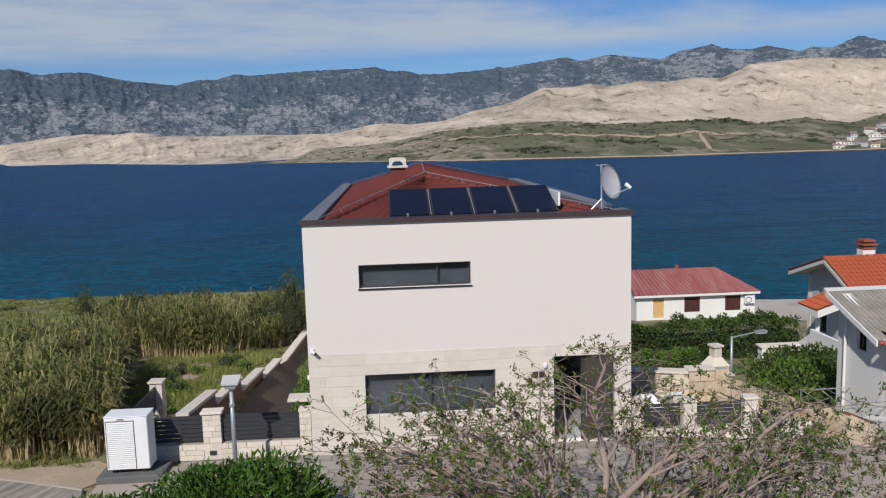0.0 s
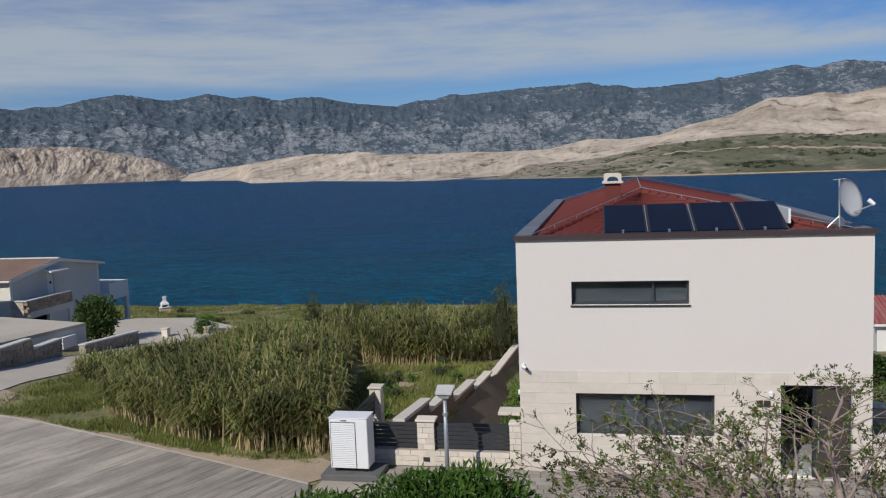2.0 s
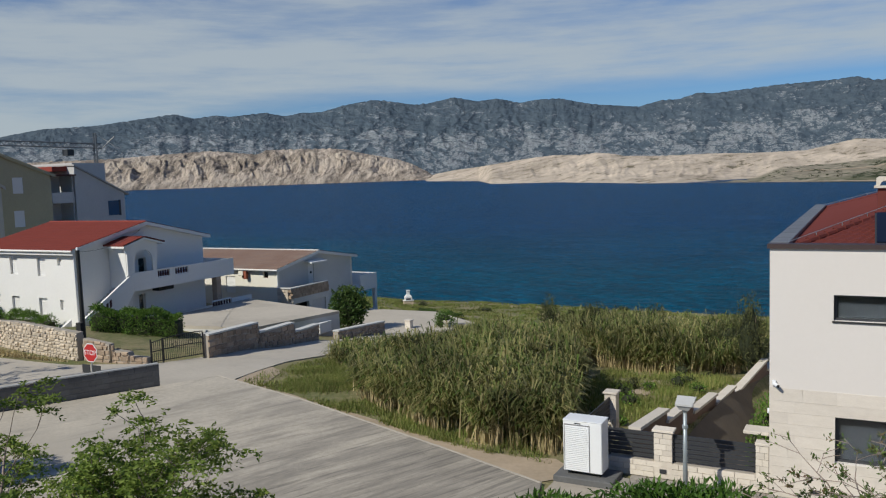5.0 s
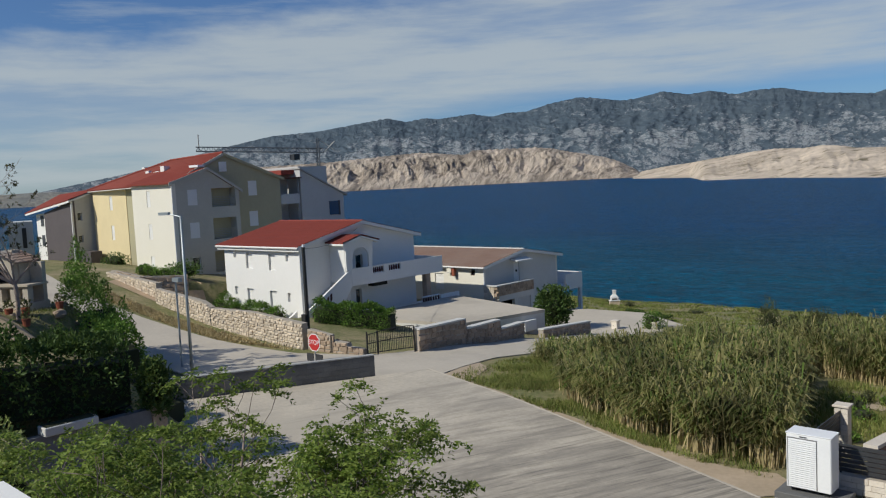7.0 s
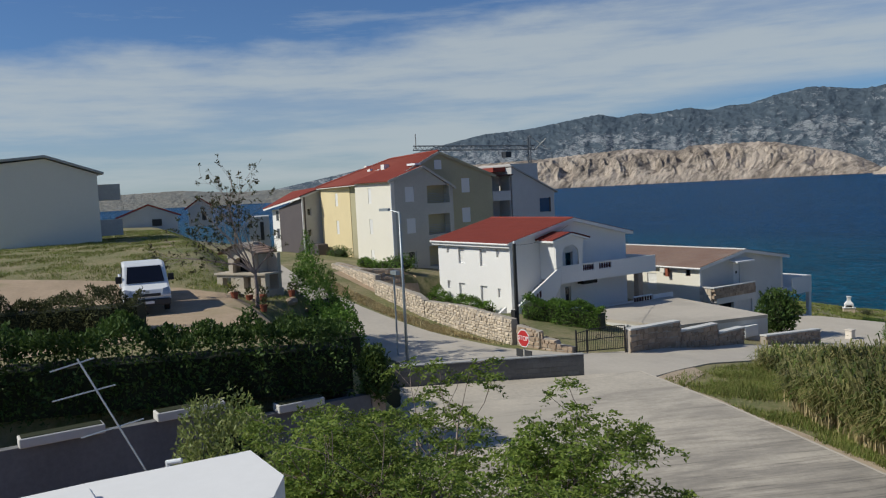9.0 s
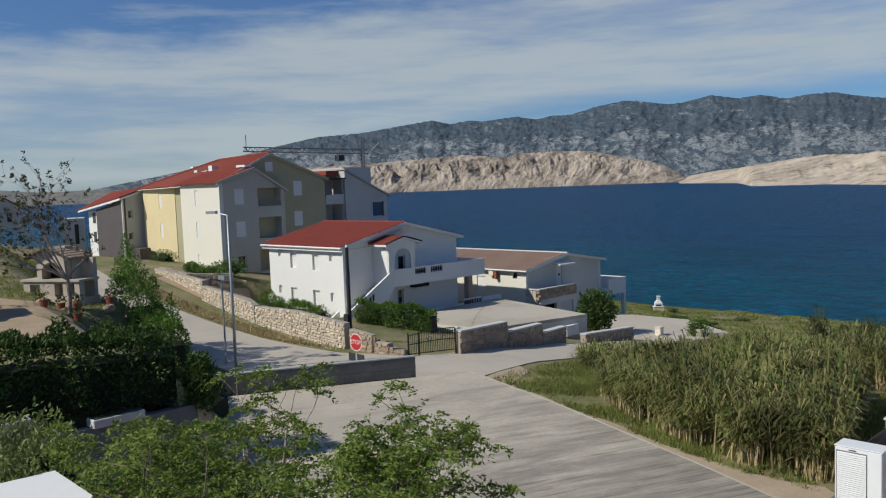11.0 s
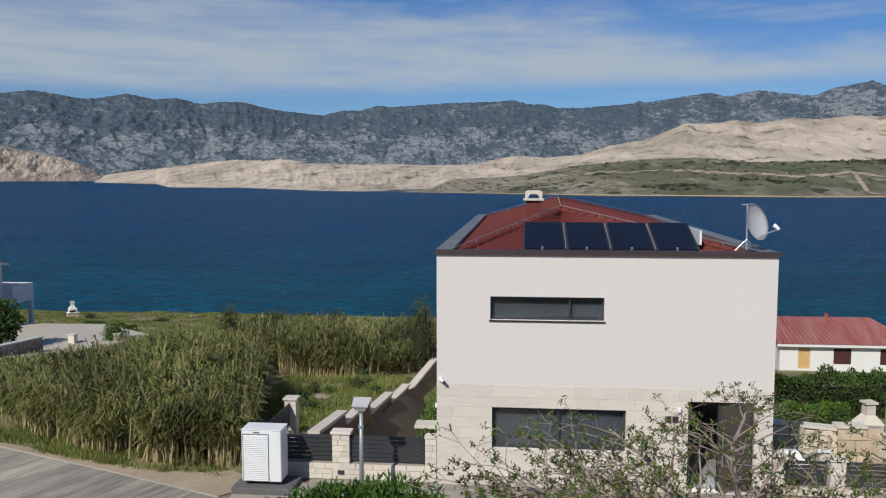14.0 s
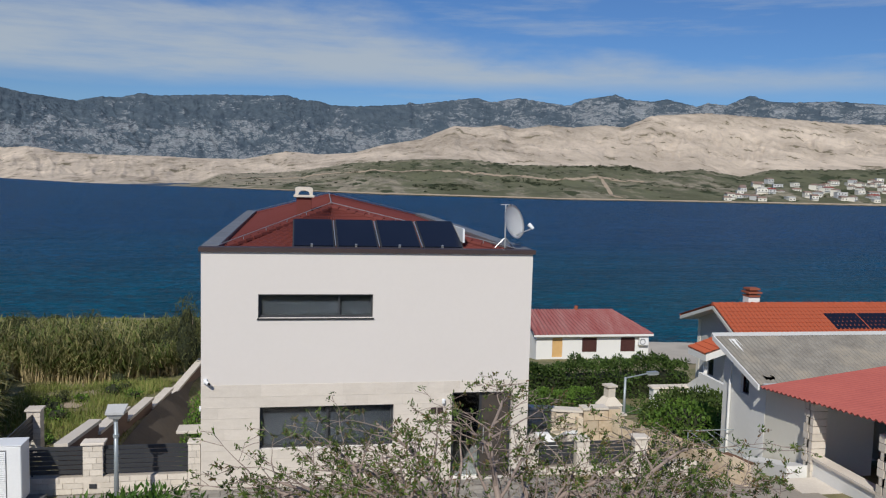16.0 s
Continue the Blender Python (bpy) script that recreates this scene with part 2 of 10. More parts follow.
def brushed_concrete():
    """Old brushed concrete: pale patches, long thin dark brush lines, and grey grime that thickens to the east."""
    m = surface("concrete_slab", (0.56, 0.50, 0.41), (0.36, 0.32, 0.265), 0.9, 0.5, 6, 0.6, 9, mottle=0.6, c=(0.43, 0.385, 0.32))
    n, l = m.node_tree.nodes, m.node_tree.links
    bs = n["Principled BSDF"]
    out = bs.inputs["Base Color"].links[0].from_socket
    geo = n.new("ShaderNodeNewGeometry")
    turn = n.new("ShaderNodeMapping"); turn.vector_type = "TEXTURE"
    turn.inputs["Rotation"].default_value = (0, 0, radians(66.5))
    l.new(geo.outputs["Position"], turn.inputs[0])
    sep = n.new("ShaderNodeSeparateXYZ"); l.new(geo.outputs["Position"], sep.inputs[0])
    east = n.new("ShaderNodeMapRange")
    for key, val in (("From Min", -24.0), ("From Max", -10.0), ("To Min", -0.09), ("To Max", 0.10)):
        east.inputs[key].default_value = val
    l.new(sep.outputs["X"], east.inputs["Value"])
    for (sx, sy), detail, lo, hi, amount, tone in (((0.24, 0.9), 6, 0.42, 0.66, 0.80, (0.235, 0.212, 0.182)), ((0.45, 3.6), 5, 0.50, 0.68, 0.50, (0.19, 0.17, 0.145)), ((0.42, 8.0), 4, 0.60, 0.70, 0.55, (0.12, 0.108, 0.093))):
        q = n.new("ShaderNodeMapping"); q.inputs["Scale"].default_value = (sx, sy, 1)
        l.new(turn.outputs[0], q.inputs[0])
        t = n.new("ShaderNodeTexNoise"); t.inputs["Scale"].default_value = 1.0; t.inputs["Detail"].default_value = detail; t.inputs["Roughness"].default_value = 0.62
        t.inputs["Distortion"].default_value = 0.25
        l.new(q.outputs[0], t.inputs["Vector"])
        ad = n.new("ShaderNodeMath"); l.new(t.outputs[0], ad.inputs[0]); l.new(east.outputs[0], ad.inputs[1])
        r = n.new("ShaderNodeMapRange")
        for key, val in (("From Min", lo), ("From Max", hi), ("To Min", 0.0), ("To Max", amount)):
            r.inputs[key].default_value = val
        l.new(ad.outputs[0], r.inputs["Value"])
        x = n.new("ShaderNodeMix"); x.data_type = "RGBA"; x.inputs[7].default_value = (*tone, 1)
        l.new(r.outputs[0], x.inputs[0]); l.new(out, x.inputs[6])
        out = x.outputs[2]
    l.new(out, bs.inputs["Base Color"])
    return m


concrete_slab = brushed_concrete()
road_concrete = surface("road_concrete", (0.55, 0.495, 0.415), (0.42, 0.375, 0.315), 0.9, 0.4, 5, 0.3, 14, mottle=0.8, c=(0.38, 0.34, 0.285))
court_grey = surface("court_grey", (0.21, 0.21, 0.215), (0.15, 0.15, 0.155), 0.9, 0.7, 7, 0.2, 25)
block_grey = surface("block_grey", (0.15, 0.15, 0.15), (0.105, 0.105, 0.105), 0.9, 1.2, 12, 0.3, 25, each=0.12)
rubble_stone = surface("rubble_stone", (0.66, 0.57, 0.46), (0.47, 0.39, 0.30), 0.9, 2.2, 16, 0.4, 18, each=0.22)
grey_rubble = surface("grey_rubble", (0.44, 0.335, 0.245), (0.28, 0.21, 0.155), 0.9, 2.0, 14, 0.4, 18, each=0.2)
mortar = surface("mortar", (0.42, 0.37, 0.31), (0.33, 0.29, 0.24), 0.95, 1, 14, 0.3, 30)
veneer_stone = surface("veneer_stone", (0.64, 0.54, 0.41), (0.48, 0.36, 0.24), 0.85, 1.1, 8, 0.3, 18, each=0.2)
brown_wall = surface("brown_wall", (0.25, 0.165, 0.125), (0.185, 0.12, 0.095), 0.95, 1.2, 20, 0.4, 30, mottle=0.9)
paver = surface("paver", (0.34, 0.31, 0.27), (0.24, 0.22, 0.195), 0.9, 1.4, 12, 0.3, 25, each=0.2)
bark = surface("bark", (0.36, 0.285, 0.245), (0.24, 0.185, 0.155), 0.9, 3, 40, 0.4, 60)
dark_wood = surface("dark_wood", (0.085, 0.030, 0.026), (0.06, 0.022, 0.02), 0.7, 3, 30, 0.2, 50)
ochre_door = surface("ochre_door", (0.66, 0.42, 0.18), (0.58, 0.36, 0.15), 0.6, 3, 30, 0.1, 50)
black_iron = surface("black_iron", (0.02, 0.02, 0.02), (0.03, 0.03, 0.03), 0.5, 2, 20, 0.05, 60)
# Near-black colour that stands in for the unlit inside of openings.
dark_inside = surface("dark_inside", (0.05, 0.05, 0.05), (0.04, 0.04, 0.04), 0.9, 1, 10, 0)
black_rubber = surface("black_rubber", (0.02, 0.02, 0.02), (0.025, 0.025, 0.025), 0.8, 2, 20, 0.1, 60)
stop_red = surface("stop_red", (0.50, 0.03, 0.035), (0.45, 0.03, 0.03), 0.5, 2, 20, 0)
yard_dirt = surface("yard_dirt", (0.46, 0.34, 0.235), (0.31, 0.235, 0.155), 0.95, 0.5, 5, 0.5, 10, mottle=0.6, c=(0.27, 0.23, 0.125))
# Earth of the side yard, with its shade put into the colour.
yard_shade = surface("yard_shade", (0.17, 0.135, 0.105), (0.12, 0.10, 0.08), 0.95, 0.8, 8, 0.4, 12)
soil = surface("soil", (0.20, 0.10, 0.055), (0.14, 0.08, 0.05), 0.95, 0.8, 8, 0.5, 12)
dirt_pale = surface("dirt_pale", (0.46, 0.36, 0.26), (0.34, 0.27, 0.19), 0.95, 0.8, 6, 0.4, 12)
clear_glass = glassy("clear_glass")
van_white = surface("van_white", (0.78, 0.79, 0.80), (0.72, 0.73, 0.74), 0.3, 1, 20, 0, spec=0.6)
leaf_dark = leafy("leaf_dark", (0.042, 0.080, 0.020), (0.095, 0.150, 0.036))
leaf_bright = leafy("leaf_bright", (0.075, 0.150, 0.026), (0.15, 0.25, 0.044))
leaf_fresh = leafy("leaf_fresh", (0.095, 0.155, 0.030), (0.20, 0.26, 0.065), 0.5, 0.3, 0.4)
leaf_gloss = leafy("leaf_gloss", (0.035, 0.085, 0.014), (0.085, 0.16, 0.028), 0.4)
leaf_tree = leafy("leaf_tree", (0.055, 0.095, 0.022), (0.115, 0.165, 0.042))
leaf_olive = leafy("leaf_olive", (0.07, 0.085, 0.035), (0.13, 0.135, 0.055))
leaf_scrub = leafy("leaf_scrub", (0.034, 0.046, 0.026), (0.06, 0.068, 0.036), 0.8)
leaf_pale = leafy("leaf_pale", (0.14, 0.19, 0.045), (0.34, 0.37, 0.15), 0.45, 0.35, 0.3)
leaf_acacia = leafy("leaf_acacia", (0.115, 0.185, 0.032), (0.26, 0.32, 0.075), 0.5, 0.35, 0.45)
bud_brown = leafy("bud_brown", (0.17, 0.10, 0.055), (0.13, 0.13, 0.04))
bud_dark = leafy("bud_dark", (0.075, 0.055, 0.032), (0.05, 0.06, 0.028))
reed_leaf = leafy("reed_leaf", (0.095, 0.15, 0.032), (0.36, 0.315, 0.145), 0.6, 0.6, 0.35)
reed_stem = leafy("reed_stem", (0.52, 0.41, 0.24), (0.32, 0.27, 0.13), 0.7, 0.25, 0.1)
grass_blade = leafy("grass_blade", (0.12, 0.19, 0.032), (0.30, 0.275, 0.105), 0.7, 0.35)
pink_petal = leafy("pink_petal", (0.55, 0.10, 0.16), (0.62, 0.18, 0.24), 0.6, 0.1)


def rock_land(name, scrub, stone, patch, fine, amount, bump_dist, low=None, low_z=(0, 1), fade_z=None, fade_x=None, speck=None, streak=(1, 1, 1), bump_scale=0.02, strength=1.0, soft_edge=0.10):
    """Far land: scrub broken by bare stone at two scales; stone thins out above fade_z, grows towards fade_x, specks of dark shrub."""
    m = bpy.data.materials.new(name)
    m.use_nodes = True
    n, l = m.node_tree.nodes, m.node_tree.links
    bs = n["Principled BSDF"]
    geo = n.new("ShaderNodeNewGeometry")
    sep = n.new("ShaderNodeSeparateXYZ"); l.new(geo.outputs["Position"], sep.inputs[0])
    mp = n.new("ShaderNodeMapping"); mp.inputs["Scale"].default_value = streak
    l.new(geo.outputs["Position"], mp.inputs[0])
    def tex(scale, detail, rough, kind="FBM"):
        t = n.new("ShaderNodeTexNoise"); t.noise_type = kind
        t.inputs["Scale"].default_value, t.inputs["Detail"].default_value, t.inputs["Roughness"].default_value = scale, detail, rough
        l.new(mp.outputs[0], t.inputs["Vector"])
        return t.outputs[0]
    def calc(op, a, b, c=None):
        k = n.new("ShaderNodeMath"); k.operation = op
        for i, v in enumerate((a, b, c)):
            if v is None:
                continue
            if isinstance(v, (int, float)):
                k.inputs[i].default_value = v
            else:
                l.new(v, k.inputs[i])
        return k.outputs[0]
    def span(v, a, b, c=0.0, d=1.0):
        r = n.new("ShaderNodeMapRange"); r.interpolation_type = "SMOOTHSTEP"
        for key, val in (("From Min", a), ("From Max", b), ("To Min", c), ("To Max", d)):
            r.inputs[key].default_value = val
        l.new(v, r.inputs["Value"])
        return r.outputs[0]
    def blend(f, a, b):
        x = n.new("ShaderNodeMix"); x.data_type = "RGBA"
        l.new(f, x.inputs[0])
        for i, v in ((6, a), (7, b)):
            if isinstance(v, tuple):
                x.inputs[i].default_value = (*v, 1)
            else:
                l.new(v, x.inputs[i])
        return x.outputs[2]
    big, small = tex(patch, 4, 0.55), tex(fine, 8, 0.72)
    v = calc("MULTIPLY_ADD", big, 0.55, calc("MULTIPLY", small, 0.75))
    if fade_z:
        v = calc("ADD", v, span(sep.outputs["Z"], fade_z[0], fade_z[1], 0.0, fade_z[2]))
    if fade_x:
        v = calc("ADD", v, span(sep.outputs["X"], fade_x[0], fade_x[1], 0.0, fade_x[2]))
    mask = span(v, amount - soft_edge, amount + soft_edge)
    tone = blend(span(tex(fine * 1.7, 5, 0.7), 0.35, 0.65), tuple(c * 0.72 for c in stone), tuple(min(1, c * 1.18) for c in stone))
    ground_c = blend(span(tex(patch * 2.3, 6, 0.6), 0.35, 0.65), scrub, tuple(c * 1.35 for c in scrub))
    out = blend(mask, ground_c, tone)
    if low:
        k = calc("MULTIPLY_ADD", small, low_z[2], sep.outputs["Z"])
        out = blend(span(k, low_z[1], low_z[0]), out, low)
    if speck:
        out = blend(span(tex(speck[0], 4, 0.6), speck[1], speck[1] + 0.035), out, speck[2])
    l.new(out, bs.inputs["Base Color"])
    bs.inputs["Roughness"].default_value, bs.inputs["Specular IOR Level"].default_value = 0.95, 0.1
    bp = n.new("ShaderNodeBump"); bp.inputs["Strength"].default_value = strength; bp.inputs["Distance"].default_value = bump_dist
    h = calc("MULTIPLY_ADD", tex(bump_scale, 9, 0.66, "RIDGED_MULTIFRACTAL"), 0.35, tex(bump_scale * 3, 6, 0.65))
    l.new(h, bp.inputs["Height"]); l.new(bp.outputs[0], bs.inputs["Normal"])
    return m


def karst_material():
    """A scrub-covered limestone range: rounded outcrops ribbed with pale stone on its lower slopes, darker heath above
    them, all tinted blue-grey for distance haze.
    """
    m = bpy.data.materials.new("hazed_mountain_rock")
    m.use_nodes = True
    n, l = m.node_tree.nodes, m.node_tree.links
    bs = n["Principled BSDF"]
    geo = n.new("ShaderNodeNewGeometry")
    sep = n.new("ShaderNodeSeparateXYZ"); l.new(geo.outputs["Position"], sep.inputs[0])
    along = n.new("ShaderNodeMath"); along.operation = "ARCTAN2"
    l.new(sep.outputs["X"], along.inputs[0]); l.new(sep.outputs["Y"], along.inputs[1])
    flat = n.new("ShaderNodeCombineXYZ")
    for k, (src, scale) in enumerate(((along.outputs[0], 4400), (sep.outputs["Z"], 1.75))):
        w = n.new("ShaderNodeMath"); w.operation = "MULTIPLY"; w.inputs[1].default_value = scale
        l.new(src, w.inputs[0]); l.new(w.outputs[0], flat.inputs[k])
    wob = n.new("ShaderNodeTexNoise"); wob.inputs["Scale"].default_value = 0.011; wob.inputs["Detail"].default_value = 3
    l.new(flat.outputs[0], wob.inputs["Vector"])
    bend = n.new("ShaderNodeVectorMath"); bend.operation = "MULTIPLY_ADD"; bend.inputs[1].default_value = (90, 60, 0)
    l.new(wob.outputs["Color"], bend.inputs[0]); l.new(flat.outputs[0], bend.inputs[2])
    def tex(scale, detail, rough, kind="FBM", src=None):
        t = n.new("ShaderNodeTexNoise"); t.noise_type = kind
        t.inputs["Scale"].default_value, t.inputs["Detail"].default_value, t.inputs["Roughness"].default_value = scale, detail, rough
        l.new(src or bend.outputs[0], t.inputs["Vector"])
        return t.outputs[0]
    def span(v, a, b, c=0.0, d=1.0):
        r = n.new("ShaderNodeMapRange"); r.interpolation_type = "SMOOTHSTEP"
        for key, val in (("From Min", a), ("From Max", b), ("To Min", c), ("To Max", d)):
            r.inputs[key].default_value = val
        l.new(v, r.inputs["Value"])
        return r.outputs[0]
    def calc(op, a, b, c=None):
        k = n.new("ShaderNodeMath"); k.operation = op
        for i, v in enumerate((a, b, c)):
            if isinstance(v, (int, float)):
                k.inputs[i].default_value = v
            elif v is not None:
                l.new(v, k.inputs[i])
        return k.outputs[0]
    def blend(f, a, b):
        x = n.new("ShaderNodeMix"); x.data_type = "RGBA"
        l.new(f, x.inputs[0])
        for i, v in ((6, a), (7, b)):
            if isinstance(v, tuple):
                x.inputs[i].default_value = (*v, 1)
            else:
                l.new(v, x.inputs[i])
        return x.outputs[2]
    zone = span(tex(0.0052, 4, 0.55), 0.38, 0.62)
    cell = n.new("ShaderNodeTexVoronoi"); cell.feature = "DISTANCE_TO_EDGE"; cell.inputs["Scale"].default_value = 0.0115
    l.new(bend.outputs[0], cell.inputs["Vector"])
    lump = span(cell.outputs["Distance"], 0.02, 0.22)
    rib = span(tex(0.030, 7, 0.68), 0.36, 0.64)
    grain = span(tex(0.095, 5, 0.7), 0.34, 0.66)
    level = calc("MULTIPLY_ADD", tex(0.004, 3, 0.5), 150, sep.outputs["Z"])
    bare = calc("ADD", span(level, 285, 385, 0.0, -0.34), span(sep.outputs["X"], 350, 1300, 0.0, 0.30))
    v = calc("MULTIPLY_ADD", zone, 0.34, calc("MULTIPLY_ADD", lump, 0.20, calc("MULTIPLY_ADD", rib, 0.42, calc("MULTIPLY", grain, 0.36))))
    mask = span(calc("ADD", v, bare), 0.53, 0.84)
    # Blue-grey of distance haze is mixed into both the stone and heath colours.
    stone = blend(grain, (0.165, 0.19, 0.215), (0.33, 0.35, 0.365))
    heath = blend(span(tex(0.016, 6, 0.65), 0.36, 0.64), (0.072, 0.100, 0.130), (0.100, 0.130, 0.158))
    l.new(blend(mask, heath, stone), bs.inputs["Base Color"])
    bs.inputs["Roughness"].default_value, bs.inputs["Specular IOR Level"].default_value = 0.95, 0.1
    bp = n.new("ShaderNodeBump"); bp.inputs["Strength"].default_value = 0.7; bp.inputs["Distance"].default_value = 15
    l.new(calc("MULTIPLY_ADD", lump, 0.5, calc("MULTIPLY_ADD", rib, 0.6, calc("MULTIPLY", grain, 0.22))), bp.inputs["Height"]); l.new(bp.outputs[0], bs.inputs["Normal"])
    return m


hazed_mountain_rock = karst_material()
pale_rock = rock_land("pale_rock", (0.50, 0.42, 0.335), (0.35, 0.29, 0.225), 0.006, 0.04, 0.70, 12.0, speck=(0.04, 0.61, (0.21, 0.18, 0.12)), bump_scale=0.010, strength=0.8, soft_edge=0.16, streak=(1, 0.35, 1.3))
cliff_rock = rock_land("cliff_rock", (0.44, 0.37, 0.305), (0.25, 0.21, 0.175), 0.010, 0.05, 0.66, 22, bump_scale=0.018, streak=(1.4, 0.35, 0.5), soft_edge=0.09)
scrub_plain = rock_land("scrub_plain", (0.105, 0.108, 0.066), (0.30, 0.265, 0.20), 0.014, 0.06, 0.735, 4, speck=(0.05, 0.575, (0.055, 0.066, 0.036)), bump_scale=0.03, soft_edge=0.10, fade_x=(150, -90, 0.20), streak=(0.8, 0.45, 1.6))
far_hill = rock_land("far_hill", (0.17, 0.175, 0.165), (0.26, 0.25, 0.22), 0.006, 0.04, 0.64, 12, bump_scale=0.015)
meadow = surface("meadow", (0.125, 0.145, 0.048), (0.29, 0.24, 0.13), 0.95, 0.35, 3.4, 0.6, 9, mottle=0.38, bump_dist=0.14, c=(0.33, 0.265, 0.165))


def sea_material():
    m = bpy.data.materials.new("sea_water")
    m.use_nodes = True
    n, l = m.node_tree.nodes, m.node_tree.links
    bs = n["Principled BSDF"]
    geo = n.new("ShaderNodeNewGeometry")
    sep = n.new("ShaderNodeSeparateXYZ"); l.new(geo.outputs["Position"], sep.inputs[0])
    near = n.new("ShaderNodeMapRange"); near.inputs["From Min"].default_value, near.inputs["From Max"].default_value = 100, 270
    patch = n.new("ShaderNodeTexNoise"); patch.inputs["Scale"].default_value = 0.006; patch.inputs["Detail"].default_value = 5
    mp = n.new("ShaderNodeMapping"); mp.inputs["Scale"].default_value = (1, 2.5, 1); mp.inputs["Rotation"].default_value = (0, 0, radians(-12))
    l.new(geo.outputs["Position"], mp.inputs[0]); l.new(mp.outputs[0], patch.inputs["Vector"])
    wob = n.new("ShaderNodeMath"); wob.operation = "MULTIPLY_ADD"; wob.inputs[1].default_value = 160
    l.new(patch.outputs[0], wob.inputs[0]); l.new(sep.outputs["Y"], wob.inputs[2])
    off = n.new("ShaderNodeMath"); off.operation = "SUBTRACT"; off.inputs[1].default_value = 80
    l.new(wob.outputs[0], off.inputs[0]); l.new(off.outputs[0], near.inputs["Value"])
    mx = n.new("ShaderNodeMix"); mx.data_type = "RGBA"
    mx.inputs[6].default_value, mx.inputs[7].default_value = (0.0, 0.060, 0.104, 1), (0.0, 0.041, 0.112, 1)
    l.new(near.outputs[0], mx.inputs[0])
    # light and dark of wind ripples and slicks, multiplied into the colour
    tone = None
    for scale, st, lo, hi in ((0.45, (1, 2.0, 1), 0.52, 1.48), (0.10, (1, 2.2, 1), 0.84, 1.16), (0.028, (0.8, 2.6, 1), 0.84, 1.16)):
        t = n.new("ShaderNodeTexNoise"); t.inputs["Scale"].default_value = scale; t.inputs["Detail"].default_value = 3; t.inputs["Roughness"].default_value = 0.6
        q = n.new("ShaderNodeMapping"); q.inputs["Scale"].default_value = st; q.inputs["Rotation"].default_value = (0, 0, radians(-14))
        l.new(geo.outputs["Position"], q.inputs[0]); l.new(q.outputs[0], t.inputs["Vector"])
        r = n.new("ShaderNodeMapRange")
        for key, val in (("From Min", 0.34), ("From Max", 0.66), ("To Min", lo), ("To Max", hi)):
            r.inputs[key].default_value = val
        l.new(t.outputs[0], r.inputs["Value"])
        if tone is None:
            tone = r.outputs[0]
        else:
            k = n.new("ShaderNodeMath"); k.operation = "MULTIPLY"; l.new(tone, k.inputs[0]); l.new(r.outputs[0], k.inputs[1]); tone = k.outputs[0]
    # bright and dark flecks of wind chop in bands across the bay, also put into the colour
    az = n.new("ShaderNodeMath"); az.operation = "ARCTAN2"; l.new(sep.outputs["X"], az.inputs[0]); l.new(sep.outputs["Y"], az.inputs[1])
    ln = n.new("ShaderNodeVectorMath"); ln.operation = "LENGTH"; l.new(geo.outputs["Position"], ln.inputs[0])
    lg = n.new("ShaderNodeMath"); lg.operation = "DIVIDE"; lg.inputs[0].default_value = 5200; l.new(ln.outputs["Value"], lg.inputs[1])
    cb = n.new("ShaderNodeCombineXYZ"); l.new(az.outputs[0], cb.inputs[0]); l.new(lg.outputs[0], cb.inputs[1])
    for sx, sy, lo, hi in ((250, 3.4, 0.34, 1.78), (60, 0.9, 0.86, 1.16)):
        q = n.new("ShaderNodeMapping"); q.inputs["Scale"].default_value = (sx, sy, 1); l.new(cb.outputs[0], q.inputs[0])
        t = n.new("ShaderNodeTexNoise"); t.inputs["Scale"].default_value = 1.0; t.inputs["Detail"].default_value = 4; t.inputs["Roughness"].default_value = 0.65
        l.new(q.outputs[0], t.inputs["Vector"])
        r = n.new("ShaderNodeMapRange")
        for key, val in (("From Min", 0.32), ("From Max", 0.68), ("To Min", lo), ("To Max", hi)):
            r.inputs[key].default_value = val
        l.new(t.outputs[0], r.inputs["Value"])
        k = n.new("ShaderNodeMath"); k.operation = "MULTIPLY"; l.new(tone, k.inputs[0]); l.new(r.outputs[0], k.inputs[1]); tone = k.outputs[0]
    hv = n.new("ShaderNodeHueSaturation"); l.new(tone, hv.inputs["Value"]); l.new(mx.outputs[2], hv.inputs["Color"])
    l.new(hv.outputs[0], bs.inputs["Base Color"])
    bs.inputs["Roughness"].default_value, bs.inputs["IOR"].default_value = 0.3, 1.33
    bs.inputs["Specular IOR Level"].default_value = 0.022
    hs = []
    for scale, st, w in ((0.5, (1, 2.2, 1), 1.0), (0.09, (1, 3.0, 1), 2.2), (0.016, (1, 3.5, 1), 3.0)):
        t = n.new("ShaderNodeTexNoise"); t.inputs["Scale"].default_value = scale; t.inputs["Detail"].default_value = 4; t.inputs["Roughness"].default_value = 0.65
        q = n.new("ShaderNodeMapping"); q.inputs["Scale"].default_value = st; q.inputs["Rotation"].default_value = (0, 0, radians(-14))
        l.new(geo.outputs["Position"], q.inputs[0]); l.new(q.outputs[0], t.inputs["Vector"])
        k = n.new("ShaderNodeMath"); k.operation = "MULTIPLY"; k.inputs[1].default_value = w
        l.new(t.outputs[0], k.inputs[0]); hs.append(k.outputs[0])
    a = n.new("ShaderNodeMath"); a.operation = "ADD"; l.new(hs[0], a.inputs[0]); l.new(hs[1], a.inputs[1])
    b = n.new("ShaderNodeMath"); b.operation = "ADD"; l.new(a.outputs[0], b.inputs[0]); l.new(hs[2], b.inputs[1])
